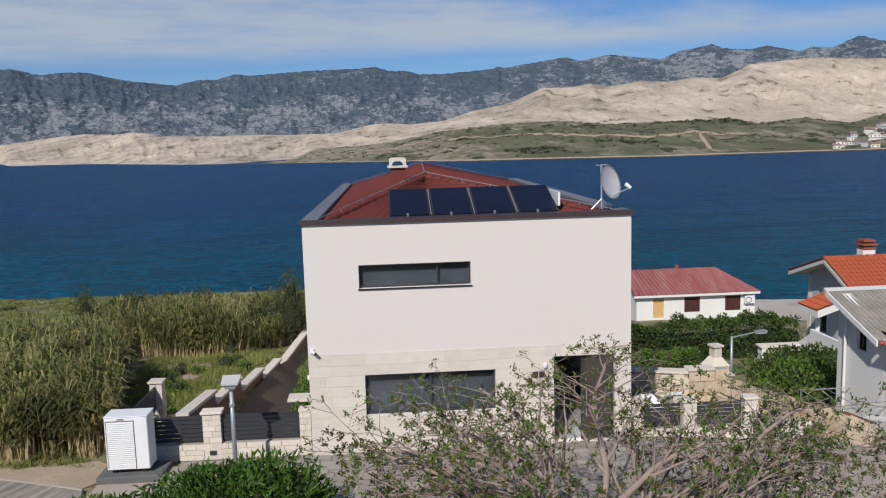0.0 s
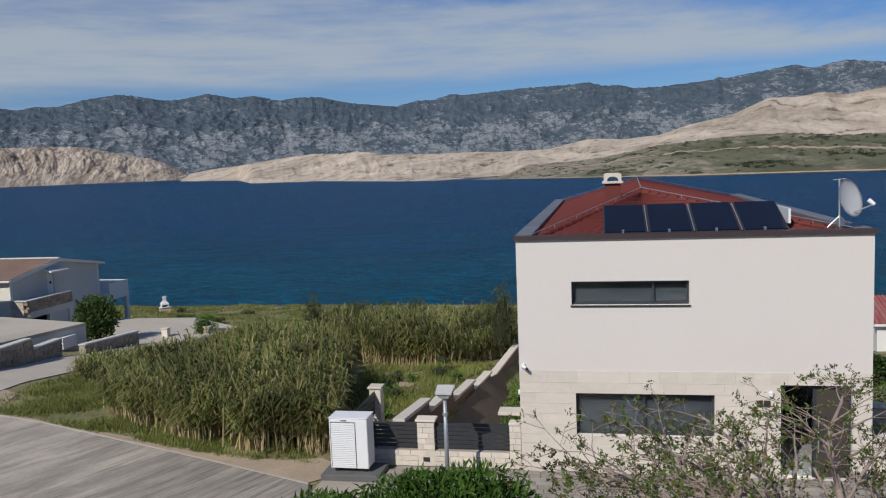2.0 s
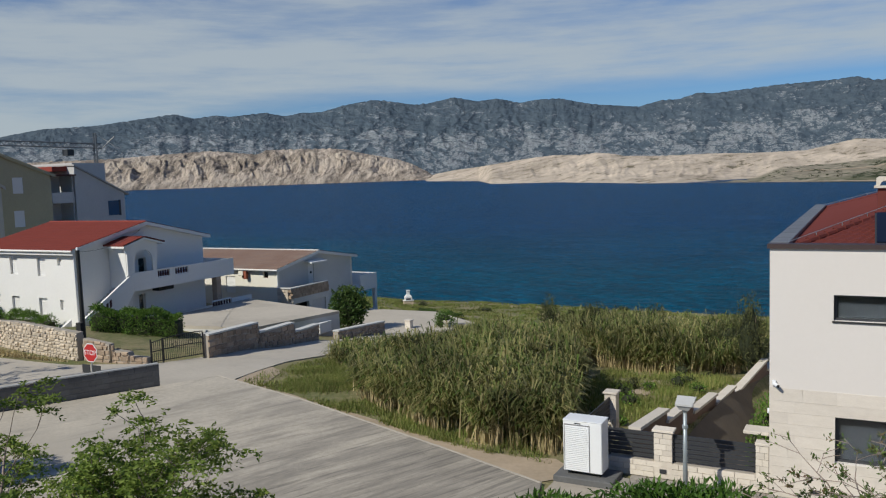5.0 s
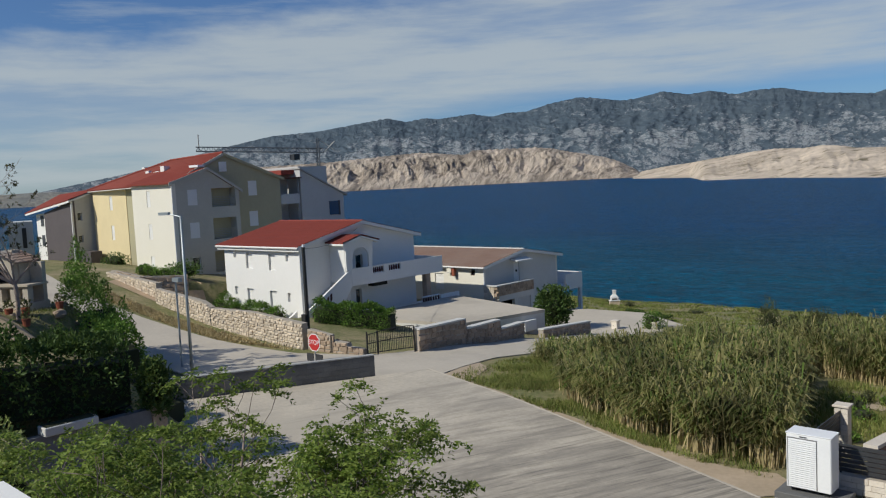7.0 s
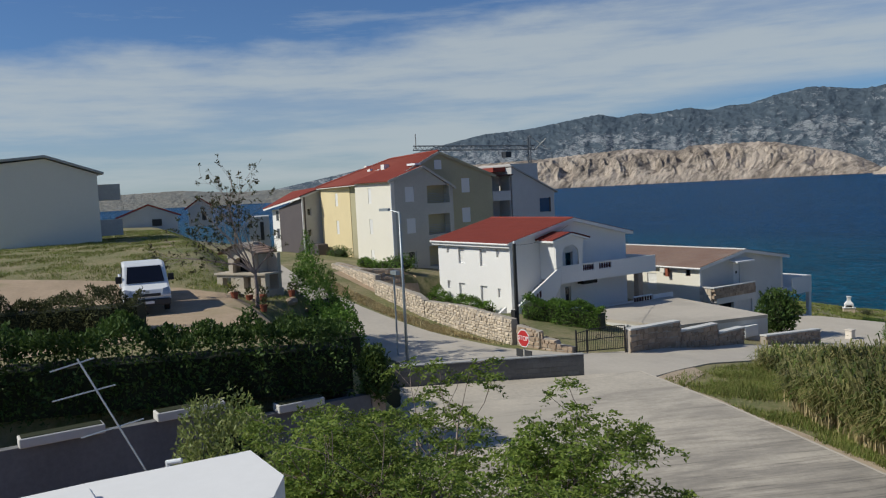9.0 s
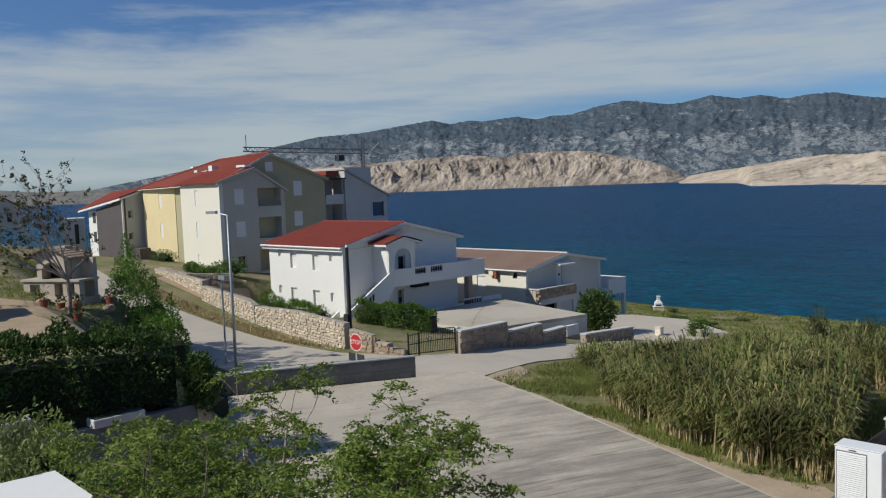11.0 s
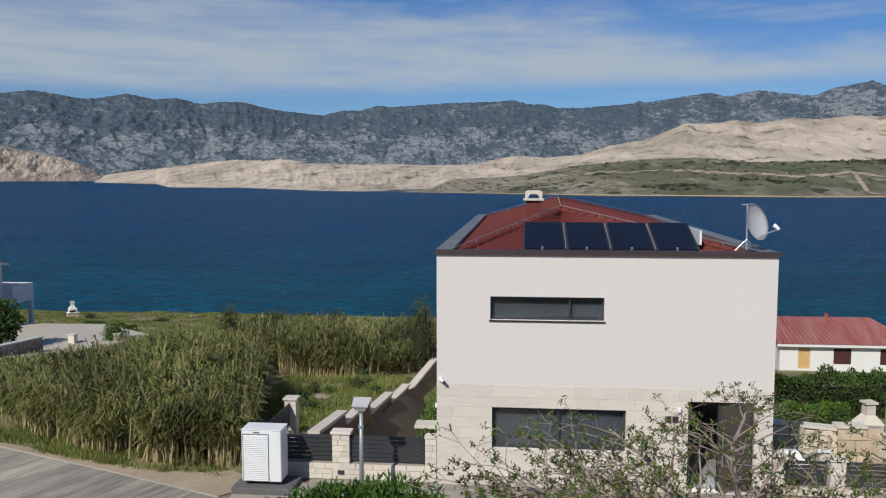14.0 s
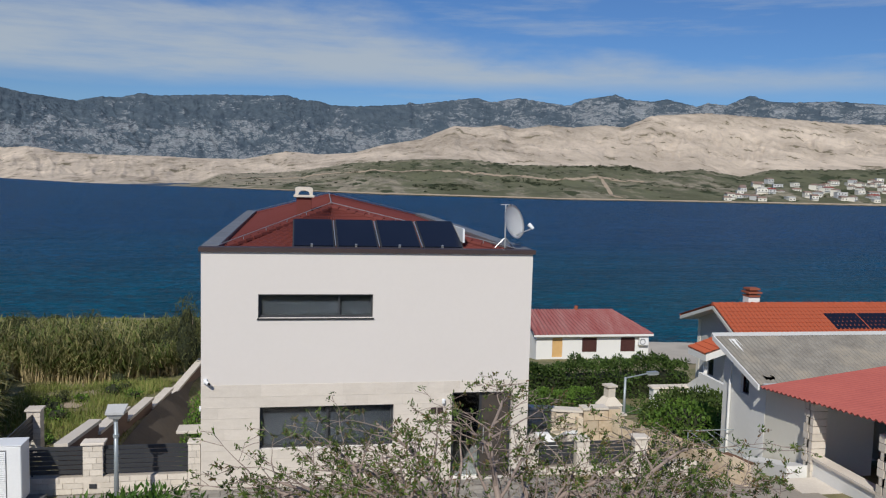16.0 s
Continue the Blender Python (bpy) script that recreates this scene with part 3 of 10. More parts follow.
    bp = n.new("ShaderNodeBump"); bp.inputs["Strength"].default_value = 0.9; bp.inputs["Distance"].default_value = 1.1
    l.new(b.outputs[0], bp.inputs["Height"]); l.new(bp.outputs[0], bs.inputs["Normal"])
    return m


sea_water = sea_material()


# ---------------------------------------------------------------- building helpers
def smooth01(v):
    v = min(1.0, max(0.0, v))
    return v * v * (3 - 2 * v)


def thing(name, at, label, category, group="", turn=0.0, kind=""):
    ob = new(name)
    ob.location, ob.rotation_euler = at, (0, 0, radians(turn))
    ob.empty_display_size = 0.2
    return tagged(ob, label, category, group, kind)


def mesh_object(name, me, material, parent=None, label="", kind="", local=False):
    """Links mesh data as one object. Under a parent the coordinates are taken as the world's, unless local."""
    if material and not me.materials:
        me.materials.append(material)
    ob = new(name, me)
    if parent is not None:
        root = parent
        shift = Vector()
        while root is not None:
            shift += root.location
            root = root.parent
        ob.parent = parent
        if not local:
            me.transform(Matrix.Translation(-shift))
    return tagged(ob, label, kind=kind)


def part(name, bm, material, parent=None, label="", kind="", local=False, smooth=False):
    bmesh.ops.recalc_face_normals(bm, faces=bm.faces)
    me = bpy.data.meshes.new(name)
    bm.to_mesh(me)
    bm.free()
    if smooth:
        me.shade_smooth()
    return mesh_object(name, me, material, parent, label, kind, local)


def raw(name, verts, faces, material, parent=None, label="", kind="", smooth=False, local=False):
    me = bpy.data.meshes.new(name)
    me.from_pydata([tuple(map(float, v)) for v in verts] if not isinstance(verts, np.ndarray) else verts.tolist(), [], faces if not isinstance(faces, np.ndarray) else faces.tolist())
    if smooth:
        me.shade_smooth()
    return mesh_object(name, me, material, parent, label, kind, local)


def add_box(bm, x0, x1, y0, y1, z0, z1, bevel=0.0, m=None):
    v = [bm.verts.new((x, y, z)) for z in (z0, z1) for y in (y0, y1) for x in (x0, x1)]
    f = [bm.faces.new([v[i] for i in q]) for q in ((0, 2, 3, 1), (4, 5, 7, 6), (0, 1, 5, 4), (2, 6, 7, 3), (0, 4, 6, 2), (1, 3, 7, 5))]
    if bevel:
        edges = list({e for q in f for e in q.edges})
        r = bmesh.ops.bevel(bm, geom=edges, offset=bevel, segments=1, affect="EDGES")
        v = list({w for q in r["faces"] for w in q.verts} | {w for w in v if w.is_valid})
    if m is not None:
        bmesh.ops.transform(bm, matrix=m, verts=v)
    return bm


def box(x0, x1, y0, y1, z0, z1, bevel=0.0, m=None):
    return add_box(bmesh.new(), x0, x1, y0, y1, z0, z1, bevel, m)


def add_prism(bm, ring, shift):
    """A solid from a flat ring of points pushed along shift."""
    a = [bm.verts.new(p) for p in ring]
    b = [bm.verts.new(Vector(p) + Vector(shift)) for p in ring]
    bm.faces.new(a)
    bm.faces.new(b[::-1])
    for i in range(len(a)):
        j = (i + 1) % len(a)
        bm.faces.new((a[i], a[j], b[j], b[i]))
    return bm


def prism(ring, shift):
    return add_prism(bmesh.new(), ring, shift)


def add_tube(bm, a, b, r0, r1=None, sides=8):
    a, b = Vector(a), Vector(b)
    r1 = r0 if r1 is None else r1
    d = (b - a).normalized()
    u = d.orthogonal().normalized()
    w = d.cross(u)
    rings = []
    for p, r in ((a, r0), (b, r1)):
        rings.append([bm.verts.new(p + r * (math.cos(k * math.tau / sides) * u + math.sin(k * math.tau / sides) * w)) for k in range(sides)])
    for k in range(sides):
        j = (k + 1) % sides
        bm.faces.new((rings[0][k], rings[0][j], rings[1][j], rings[1][k]))
    bm.faces.new(rings[0][::-1])
    bm.faces.new(rings[1])
    return bm


def tube(a, b, r0, r1=None, sides=8):
    return add_tube(bmesh.new(), a, b, r0, r1, sides)


def holed_wall(axis, at, thick, u0, u1, z0, z1, holes, top=None):
    """A wall slab across x ("y": it stands at y = at) or along y ("x"), from at to at + thick, with openings (u0, u1, z0, z1) through it.
    top: a function of u that gives the upper edge, for gables."""
    us = sorted({u0, u1, *[h[0] for h in holes], *[h[1] for h in holes], *((top[1] if top else []))})
    zs = sorted({z0, z1, *[h[2] for h in holes], *[h[3] for h in holes]})
    bm = bmesh.new()
    cache = {}
    def vert(u, z, d):
        zz = top[0](u) if top and z == z1 else z
        k = (round(u, 4), round(zz, 4), d)
        if k not in cache:
            q = at + thick * d
            cache[k] = bm.verts.new((u, q, zz) if axis == "y" else (q, u, zz))
        return cache[k]
    def solid(i, j):
        if not (0 <= i < len(us) - 1 and 0 <= j < len(zs) - 1):
            return False
        u, z = (us[i] + us[i + 1]) / 2, (zs[j] + zs[j + 1]) / 2
        return not any(h[0] < u < h[1] and h[2] < z < h[3] for h in holes)
    def face(*c):
        c = list(dict.fromkeys(vert(*p) for p in c))
        if len(c) > 2:
            bm.faces.new(c)
    for i in range(len(us) - 1):
        for j in range(len(zs) - 1):
            if not solid(i, j):
                continue
            a, b, c, d = us[i], us[i + 1], zs[j], zs[j + 1]
            for s in (0, 1):
                face((a, c, s), (b, c, s), (b, d, s), (a, d, s))
            for (p, q), (i2, j2) in ((((a, c), (b, c)), (i, j - 1)), (((b, c), (b, d)), (i + 1, j)), (((b, d), (a, d)), (i, j + 1)), (((a, d), (a, c)), (i - 1, j))):
                if not solid(i2, j2):
                    face((*p, 0), (*q, 0), (*q, 1), (*p, 1))
    return bm


def window(parent, axis, face, u0, u1, z0, z1, out=-1, frame_mat=None, fill_mat=None, name="window", panes=1, sill=None, deep=0.12, label="", shutter=None):
    """A window set deep behind the wall's face: frame bars, panes of glass, a sheet for blinds or for the dark unlit
    room, or a shutter. out: the side the wall faces along the axis.
    """
    frame_mat = frame_mat or anthracite
    d = face - out * deep
    holder = new(name)
    holder.parent = parent
    tagged(holder, label)
    sh = Vector()
    root = parent
    while root is not None:
        sh += root.location
        root = root.parent
    mid = ((u0 + u1) / 2, d) if axis == "y" else (d, (u0 + u1) / 2)
    holder.location = Vector((mid[0], mid[1], z0)) - sh
    def slab(a, b, c, e, f0, f1):
        lo, hi = sorted((d - out * f0, d - out * f1))
        return box(a, b, lo, hi, c, e) if axis == "y" else box(lo, hi, a, b, c, e)
    w = min(0.06, (u1 - u0) * 0.09)
    if shutter:
        bm = slab(u0, u1, z0, z1, -0.02, 0.03)
        part("shutter", bm, shutter, holder)
        n = max(4, int((z1 - z0) / 0.12))
        bm = bmesh.new()
        for k in range(n):
            z = z0 + (k + 0.5) * (z1 - z0) / n
            lo, hi = sorted((d + out * 0.02, d + out * 0.04))
            if axis == "y":
                add_box(bm, u0 + 0.05, u1 - 0.05, lo, hi, z - 0.03, z + 0.03)
            else:
                add_box(bm, lo, hi, u0 + 0.05, u1 - 0.05, z - 0.03, z + 0.03)
        part("louvre", bm, shutter, holder)
    else:
        bm = bmesh.new()
        for a, b, c, e in ((u0, u1, z0, z0 + w), (u0, u1, z1 - w, z1), (u0, u0 + w, z0 + w, z1 - w), (u1 - w, u1, z0 + w, z1 - w)):
            lo, hi = sorted((d - out * 0.0, d - out * 0.07))
            if axis == "y":
                add_box(bm, a, b, lo, hi, c, e)
            else:
                add_box(bm, lo, hi, a, b, c, e)
        cuts = [u0 + w] + ([u0 + (u1 - u0) * p for p in panes] if isinstance(panes, (list, tuple)) else [u0 + (u1 - u0) * k / panes for k in range(1, panes)]) + [u1 - w]
        for c in cuts[1:-1]:
            lo, hi = sorted((d + out * 0.006, d - out * 0.07))
            if axis == "y":
                add_box(bm, c - w / 2, c + w / 2, lo, hi, z0 + w, z1 - w)
            else:
                add_box(bm, lo, hi, c - w / 2, c + w / 2, z0 + w, z1 - w)
        part("window_frame", bm, frame_mat, holder)
        for a, b in zip(cuts, cuts[1:]):
            p = part("pane", slab(a + w / 2 - 0.01, b - w / 2 + 0.01, z0 + w - 0.01, z1 - w + 0.01, 0.025, 0.033), clear_glass, holder)
            p.visible_shadow = False
        # Without a fill, a near-black sheet stands in for the unlit room.
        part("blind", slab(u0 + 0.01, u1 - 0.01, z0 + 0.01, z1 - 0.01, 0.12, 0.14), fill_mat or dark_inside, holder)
    if sill:
        lo, hi = sorted((face + out * 0.04, d + out * 0.002))
        part("window_sill", box(u0 - 0.03, u1 + 0.03, lo, hi, z0 - 0.04, z0 - 0.002) if axis == "y" else box(lo, hi, u0 - 0.03, u1 + 0.03, z0 - 0.04, z0 - 0.002), sill, holder)
    return holder


def roof_sheet(p00, p10, p11, p01, wave, n_rows, height=0.04, sides=5, thick=0.05):
    """A tiled slope between eave p00-p10 and ridge p01-p11: waves across, small steps along the slope. Returns vertices and faces."""
    p00, p10, p11, p01 = map(Vector, (p00, p10, p11, p01))
    across = ((p10 - p00).length + (p11 - p01).length) / 2
    nw = max(2, int(max((p10 - p00).length, (p11 - p01).length) / wave))
    nrm = (p10 - p00).cross(p01 - p00).normalized()
    if nrm.z < 0:
        nrm = -nrm
    nu = nw * sides
    verts, faces = [], []
    for r in range(n_rows):
        for e in (0, 1):
            v = (r + e) / n_rows
            lift = (0.03 if e == 0 else 0.0)
            a, b = p00.lerp(p01, v), p10.lerp(p11, v)
            for k in range(nu + 1):
                u = k / nu
                w = height * (0.5 + 0.5 * math.cos(math.tau * k / sides))
                verts.append(a.lerp(b, u) + nrm * (w + lift + thick))
        o = r * 2 * (nu + 1)
        for k in range(nu):
            faces.append((o + k, o + k + 1, o + nu + 2 + k, o + nu + 1 + k))
        if r:
            q = o - (nu + 1)
            for k in range(nu):
                faces.append((q + k, q + k + 1, o + k + 1, o + k))
    o = len(verts)
    for k in range(nu + 1):
        verts.append(p00.lerp(p10, k / nu))
    for k in range(nu):
        faces.append((o + k, o + k + 1, k + 1, k))
    return verts, faces


# ---------------------------------------------------------------- foliage helpers
def leaf_quads(at, size, rng, up=0.3, slim=0.45, bend=0.25, toward=None):
    """Leaves as two bent halves each: vertices and faces for leaves at the points."""
    n = len(at)
    d = rng.normal(size=(n, 3))
    d[:, 2] += up
    if toward is not None:
        d += toward
    d /= np.linalg.norm(d, axis=1)[:, None]
    s = rng.normal(size=(n, 3))
    s -= d * (s * d).sum(1)[:, None]
    s /= np.linalg.norm(s, axis=1)[:, None]
    nn = np.cross(d, s)
    L = size * rng.uniform(0.65, 1.25, (n, 1))
    W = L * slim
    tip = at + d * L - nn * L * bend
    mid = at + d * L * 0.5
    v = np.stack([at, mid + s * W * 0.5, tip, mid - s * W * 0.5], 1).reshape(-1, 3)
    k = np.arange(n)[:, None] * 4
    f = np.concatenate([k + np.array([0, 1, 2]), k + np.array([0, 2, 3])])
    return v, f


def fast_mesh(name, v, f, material, parent=None, label="", kind="", smooth=False, local=False):
    me = bpy.data.meshes.new(name)
    v, f = np.asarray(v, np.float32), np.asarray(f, np.int32)
    k = f.shape[1]
    me.vertices.add(len(v)); me.vertices.foreach_set("co", v.ravel())
    me.loops.add(f.size); me.loops.foreach_set("vertex_index", f.ravel())
    me.polygons.add(len(f)); me.polygons.foreach_set("loop_start", np.arange(0, f.size, k, dtype=np.int32))
    me.update(calc_edges=True)
    if smooth:
        me.shade_smooth()
    return mesh_object(name, me, material, parent, label, kind, local)


def lumpy(n, rng, rad, seed, rough=0.28, shell=0.45):
    """Points in the outer shell of an uneven rounded mass with half axes rad."""
    d = rng.normal(size=(n, 3))
    d /= np.linalg.norm(d, axis=1)[:, None]
    k = np.array([1 + rough * (noise.noise(Vector(q) * 2.1 + Vector((seed, 0, 0))) + 0.6 * noise.noise(Vector(q) * 4.7 + Vector((0, seed, 0)))) for q in d])
    r = (1 - shell * rng.random(n) ** 1.6) * k
    return d * r[:, None] * np.array(rad)


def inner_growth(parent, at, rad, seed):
    """A solid near-black body inside a shrub, its colour standing in for the shade among the leaves."""
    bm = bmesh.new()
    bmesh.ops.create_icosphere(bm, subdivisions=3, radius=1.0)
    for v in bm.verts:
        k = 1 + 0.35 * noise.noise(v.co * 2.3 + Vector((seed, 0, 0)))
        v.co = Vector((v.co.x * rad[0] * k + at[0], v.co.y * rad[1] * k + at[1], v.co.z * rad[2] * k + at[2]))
    part("inner_growth", bm, shade_and_earth, parent, local=True)


# Near-black of shrub cores, standing in for inner shade; also planter earth.
shade_and_earth = surface("shade_and_earth", (0.022, 0.030, 0.012), (0.03, 0.034, 0.016), 0.95, 3, 14, 0.6, 12)


def bush(name, at, rad, leaves, size, material, label, seed=1, group="", stems=5, slim=0.45, category="bush", up=0.3):
    rng = np.random.default_rng(seed)
    ob = thing(name, at, label, category, group)
    p = lumpy(leaves, rng, rad, seed * 1.7)
    p[:, 2] += rad[2] * 0.95
    p = p[p[:, 2] > 0.02]
    v, f = leaf_quads(p, size, rng, up=up, slim=slim, toward=p / np.linalg.norm(p, axis=1)[:, None] * 0.9)
    fast_mesh("foliage", v, f, material, ob, kind="stuff", local=True)
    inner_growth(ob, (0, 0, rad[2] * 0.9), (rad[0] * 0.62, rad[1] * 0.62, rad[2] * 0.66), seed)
    bm = bmesh.new()
    for k in range(stems):
        a = rng.uniform(0, 6.28)
        e = Vector((math.cos(a) * rad[0] * 0.5, math.sin(a) * rad[1] * 0.5, rad[2] * rng.uniform(0.9, 1.5)))
        add_tube(bm, (0.05 * math.cos(a), 0.05 * math.sin(a), -0.05), e, 0.03, 0.008, 5)
    part("stem", bm, bark, ob, local=True)
    return ob


def p0(c, s, q):
    return c + s * q


def hedge_mass(name, pts, width, z_of, height, n, size, material, label, seed, top_noise=0.25, slim=0.45, category="hedge"):
    """A hedge along a line of points: leaves in the shell of a long uneven body over a solid core coloured dark for
    inner shade.
    """
    rng = np.random.default_rng(seed)
    ob = thing(name, (pts[0][0], pts[0][1], z_of(*pts[0])), label, category)
    seg = [(Vector((*a, 0)), Vector((*b, 0))) for a, b in zip(pts, pts[1:])]
    lens = np.array([(b - a).length for a, b in seg])
    pick = rng.choice(len(seg), n, p=lens / lens.sum())
    out = np.zeros((n, 3)); aim = np.zeros((n, 3))
    for i in range(n):
        a, b = seg[pick[i]]
        u = rng.random()
        c = a.lerp(b, u)
        d = (b - a).normalized()
        s = Vector((-d.y, d.x, 0))
        h = height * (1 + top_noise * noise.noise(Vector((c.x * 0.8, c.y * 0.8, seed))) + 0.5 * top_noise * noise.noise(Vector((c.x * 2.3, c.y * 2.3, seed + 5))))
        w = width * (1 + 0.25 * noise.noise(Vector((c.x * 0.9, c.y * 0.9, seed + 9))))
        t = rng.random()
        depth = 0.35 * rng.random() ** 1.7
        if t < 0.42:
            q, zz, nv = rng.uniform(-w / 2, w / 2), h * (1 - depth * 0.5), Vector((0, 0, 1))
        else:
            side = -1 if t < 0.71 else 1
            zz = h * rng.random() ** 0.8
            q, nv = side * w / 2 * (1 - depth), s * side
        q *= (1 - 0.45 * (zz / h) ** 3) * (1 + 0.35 * noise.noise(Vector((c.x * 1.7, c.y * 1.7, zz * 1.4 + seed))))
        zz *= 1 + 0.22 * noise.noise(Vector((p0(c, s, q).x * 1.1, p0(c, s, q).y * 1.1, seed + 3)))
        p = c + s * q
        out[i] = p.x, p.y, z_of(p.x, p.y) + zz
        aim[i] = nv
    v, f = leaf_quads(out, size, rng, up=0.25, slim=slim, toward=aim * 0.9)
    fast_mesh("foliage", v, f, material, ob, kind="stuff")
    bm = bmesh.new()
    for a, b in seg:
        d = (b - a).normalized(); s = Vector((-d.y, d.x, 0)) * width * 0.28
        za, zb = z_of(a.x, a.y), z_of(b.x, b.y)
        # Solid core, coloured dark in place of the shade inside the hedge.
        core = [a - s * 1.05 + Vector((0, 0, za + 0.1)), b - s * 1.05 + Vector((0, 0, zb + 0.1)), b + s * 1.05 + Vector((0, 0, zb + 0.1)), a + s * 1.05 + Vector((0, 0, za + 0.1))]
        part("inner_growth", prism(core, (0, 0, height * 0.60)), shade_and_earth, ob)
        k = max(1, int((b - a).length / 0.8))
        for i in range(k):
            c = a.lerp(b, (i + 0.5) / k)
            z = z_of(c.x, c.y)
            for j in range(3):
                e = c + s * rng.uniform(-1, 1) + d * rng.uniform(-0.5, 0.5)
                add_tube(bm, (c.x, c.y, z - 0.05), (e.x, e.y, z + height * 0.85), 0.025, 0.008, 4)
    part("stem", bm, bark, ob, kind="stuff")
    return ob


def tubes_mesh(tubes, thick_sides=7, thin_sides=3, cut=0.02):
    vs, fs, o = [], [], 0
    for a, b, r0, r1 in tubes:
        n = thick_sides if r0 > cut else thin_sides
        r0, r1 = max(r0, 0.0075), max(r1, 0.006)
        d = (b - a).normalized()
        u = d.orthogonal().normalized(); w = d.cross(u)
        for p, r in ((a, r0), (b + d * r1 * 0.3, r1)):
            for k in range(n):
                vs.append(p + r * (math.cos(k * math.tau / n) * u + math.sin(k * math.tau / n) * w))
        for k in range(n):
            j = (k + 1) % n
            fs.append((o + k, o + j, o + n + j)); fs.append((o + k, o + n + j, o + n + k))
        o += 2 * n
    return np.array([tuple(v) for v in vs]), np.array(fs)


# ---------------------------------------------------------------- land and sea
SEA_Z = -11.0
FALL = [(-400, 0), (22, 0), (32, -0.4), (45, -2.2), (60, -4.4), (80, -7.6), (98, -9.4), (107, -10.1), (113, -11.9), (150, -14), (400, -20)]


def fall(y):
    return float(np.interp(y, [a for a, b in FALL], [b for a, b in FALL]))


def height(x, y):
    """The hillside: it falls to the shore, climbs to the west, with a bank beside the western lane and a hollow east of the villa."""
    z = (fall(y - 2.5) + fall(y) + fall(y + 2.5)) / 3
    z += 3.4 * smooth01((-35 - x) / 40) * smooth01((110 - y) / 50)
    bank = 14.5 + max(0.0, -30 - x) * 0.2 + 1.5
    z += (3.8 - 1.5 * smooth01((-48 - x) / 26)) * smooth01((bank - y) / 5) * smooth01((-23.9 - x) / 2.4)
    z -= 2.3 * smooth01((x - 7) / 6) * smooth01((y - 18) / 18)
    z -= 1.5 * smooth01((x + 5.9 - 0.06 * (y - 23.1)) / 0.7) * smooth01((-2.2 - x) / 0.6) * smooth01((y - 23.2) / 0.8) * smooth01((46 - y) / 4)
    knoll = smooth01((4.4 - math.hypot(x + 42.0, y - 15.4)) / 2.2)
    z += max(0.0, 3.55 - z) * knoll
    wall_y = 28.8 + max(0.0, -47 - x) * 0.13
    dip = smooth01((y - wall_y) / 1.2) * smooth01((-45.5 - x) / 1.5) * smooth01((x + 60.5) / 1.5) * smooth01((52 - y) / 6)
    z += (min(z, -1.15) - z) * dip
    z += 0.10 * noise.noise(Vector((x * 0.25, y * 0.25, 0))) * smooth01((y - 26) / 6)
    z += 0.22 * noise.noise(Vector((x * 0.06, y * 0.06, 4))) * smooth01((y - 40) / 15)
    return z


def ground_sheet():
    xs = np.unique(np.concatenate([np.linspace(-900, -130, 40), np.linspace(-130, 60, 230), np.linspace(60, 900, 40)]))
    ys = np.unique(np.concatenate([np.linspace(-300, -20, 15), np.linspace(-20, 120, 200), np.linspace(120, 240, 12)]))
    v = [(x, y, height(x, y)) for y in ys for x in xs]
    n = len(xs)
    f = [(j * n + i, j * n + i + 1, (j + 1) * n + i + 1, (j + 1) * n + i) for j in range(len(ys) - 1) for i in range(n - 1)]
    tagged(fast_mesh("ground", np.array(v), np.array(f), meadow, smooth=True), "grassy hillside meadow with dry patches falling to the shore", "ground", kind="structure")


ground_sheet()


def sea_sheet():
    rs = [60, 300, 1000, 2500, 4950]
    az = np.radians(np.linspace(-100, 130, 60))
    v = [(-r * math.sin(a), r * math.cos(a), SEA_Z) for r in rs for a in az]
    n = len(az)
    f = [(j * n + i, j * n + i + 1, (j + 1) * n + i + 1, (j + 1) * n + i) for j in range(len(rs) - 1) for i in range(n - 1)]
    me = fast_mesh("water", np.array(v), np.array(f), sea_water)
    tagged(me, "deep blue rippled sea, wave light and dark put into its colour, teal near the shore", "sea", kind="structure")


sea_sheet()


def drape(poly, lift, name, material, label, category, step=0.6, flat=None, skirt=0.0):
    """A surface laid over the ground inside a polygon, lifted a little above it."""
    bm = bmesh.new()
    xs = [p[0] for p in poly]; ys = [p[1] for p in poly]
    f = bm.faces.new([bm.verts.new((x, y, 0)) for x, y in poly])
    for axis, lo, hi in ((0, min(xs), max(xs)), (1, min(ys), max(ys))):
        k = lo + step
        while k < hi:
            co, no = ((k, 0, 0), (1, 0, 0)) if axis == 0 else ((0, k, 0), (0, 1, 0))
            bmesh.ops.bisect_plane(bm, geom=bm.verts[:] + bm.edges[:] + bm.faces[:], plane_co=co, plane_no=no)
            k += step
    for v in bm.verts:
        v.co.z = (flat(v.co.x, v.co.y) if flat else height(v.co.x, v.co.y)) + lift
    if skirt:
        rim = [e for e in bm.edges if e.is_boundary]
        r = bmesh.ops.extrude_edge_only(bm, edges=rim)
        for v in [g for g in r["geom"] if isinstance(g, bmesh.types.BMVert)]:
            v.co.z -= skirt
    return tagged(part(name, bm, material), label, category, kind="structure")


# far shores: (azimuth to the west, degrees; distance of the waterline, metres)
def table(t, v):
    return float(np.interp(v, [a for a, b in t], [b for a, b in t]))


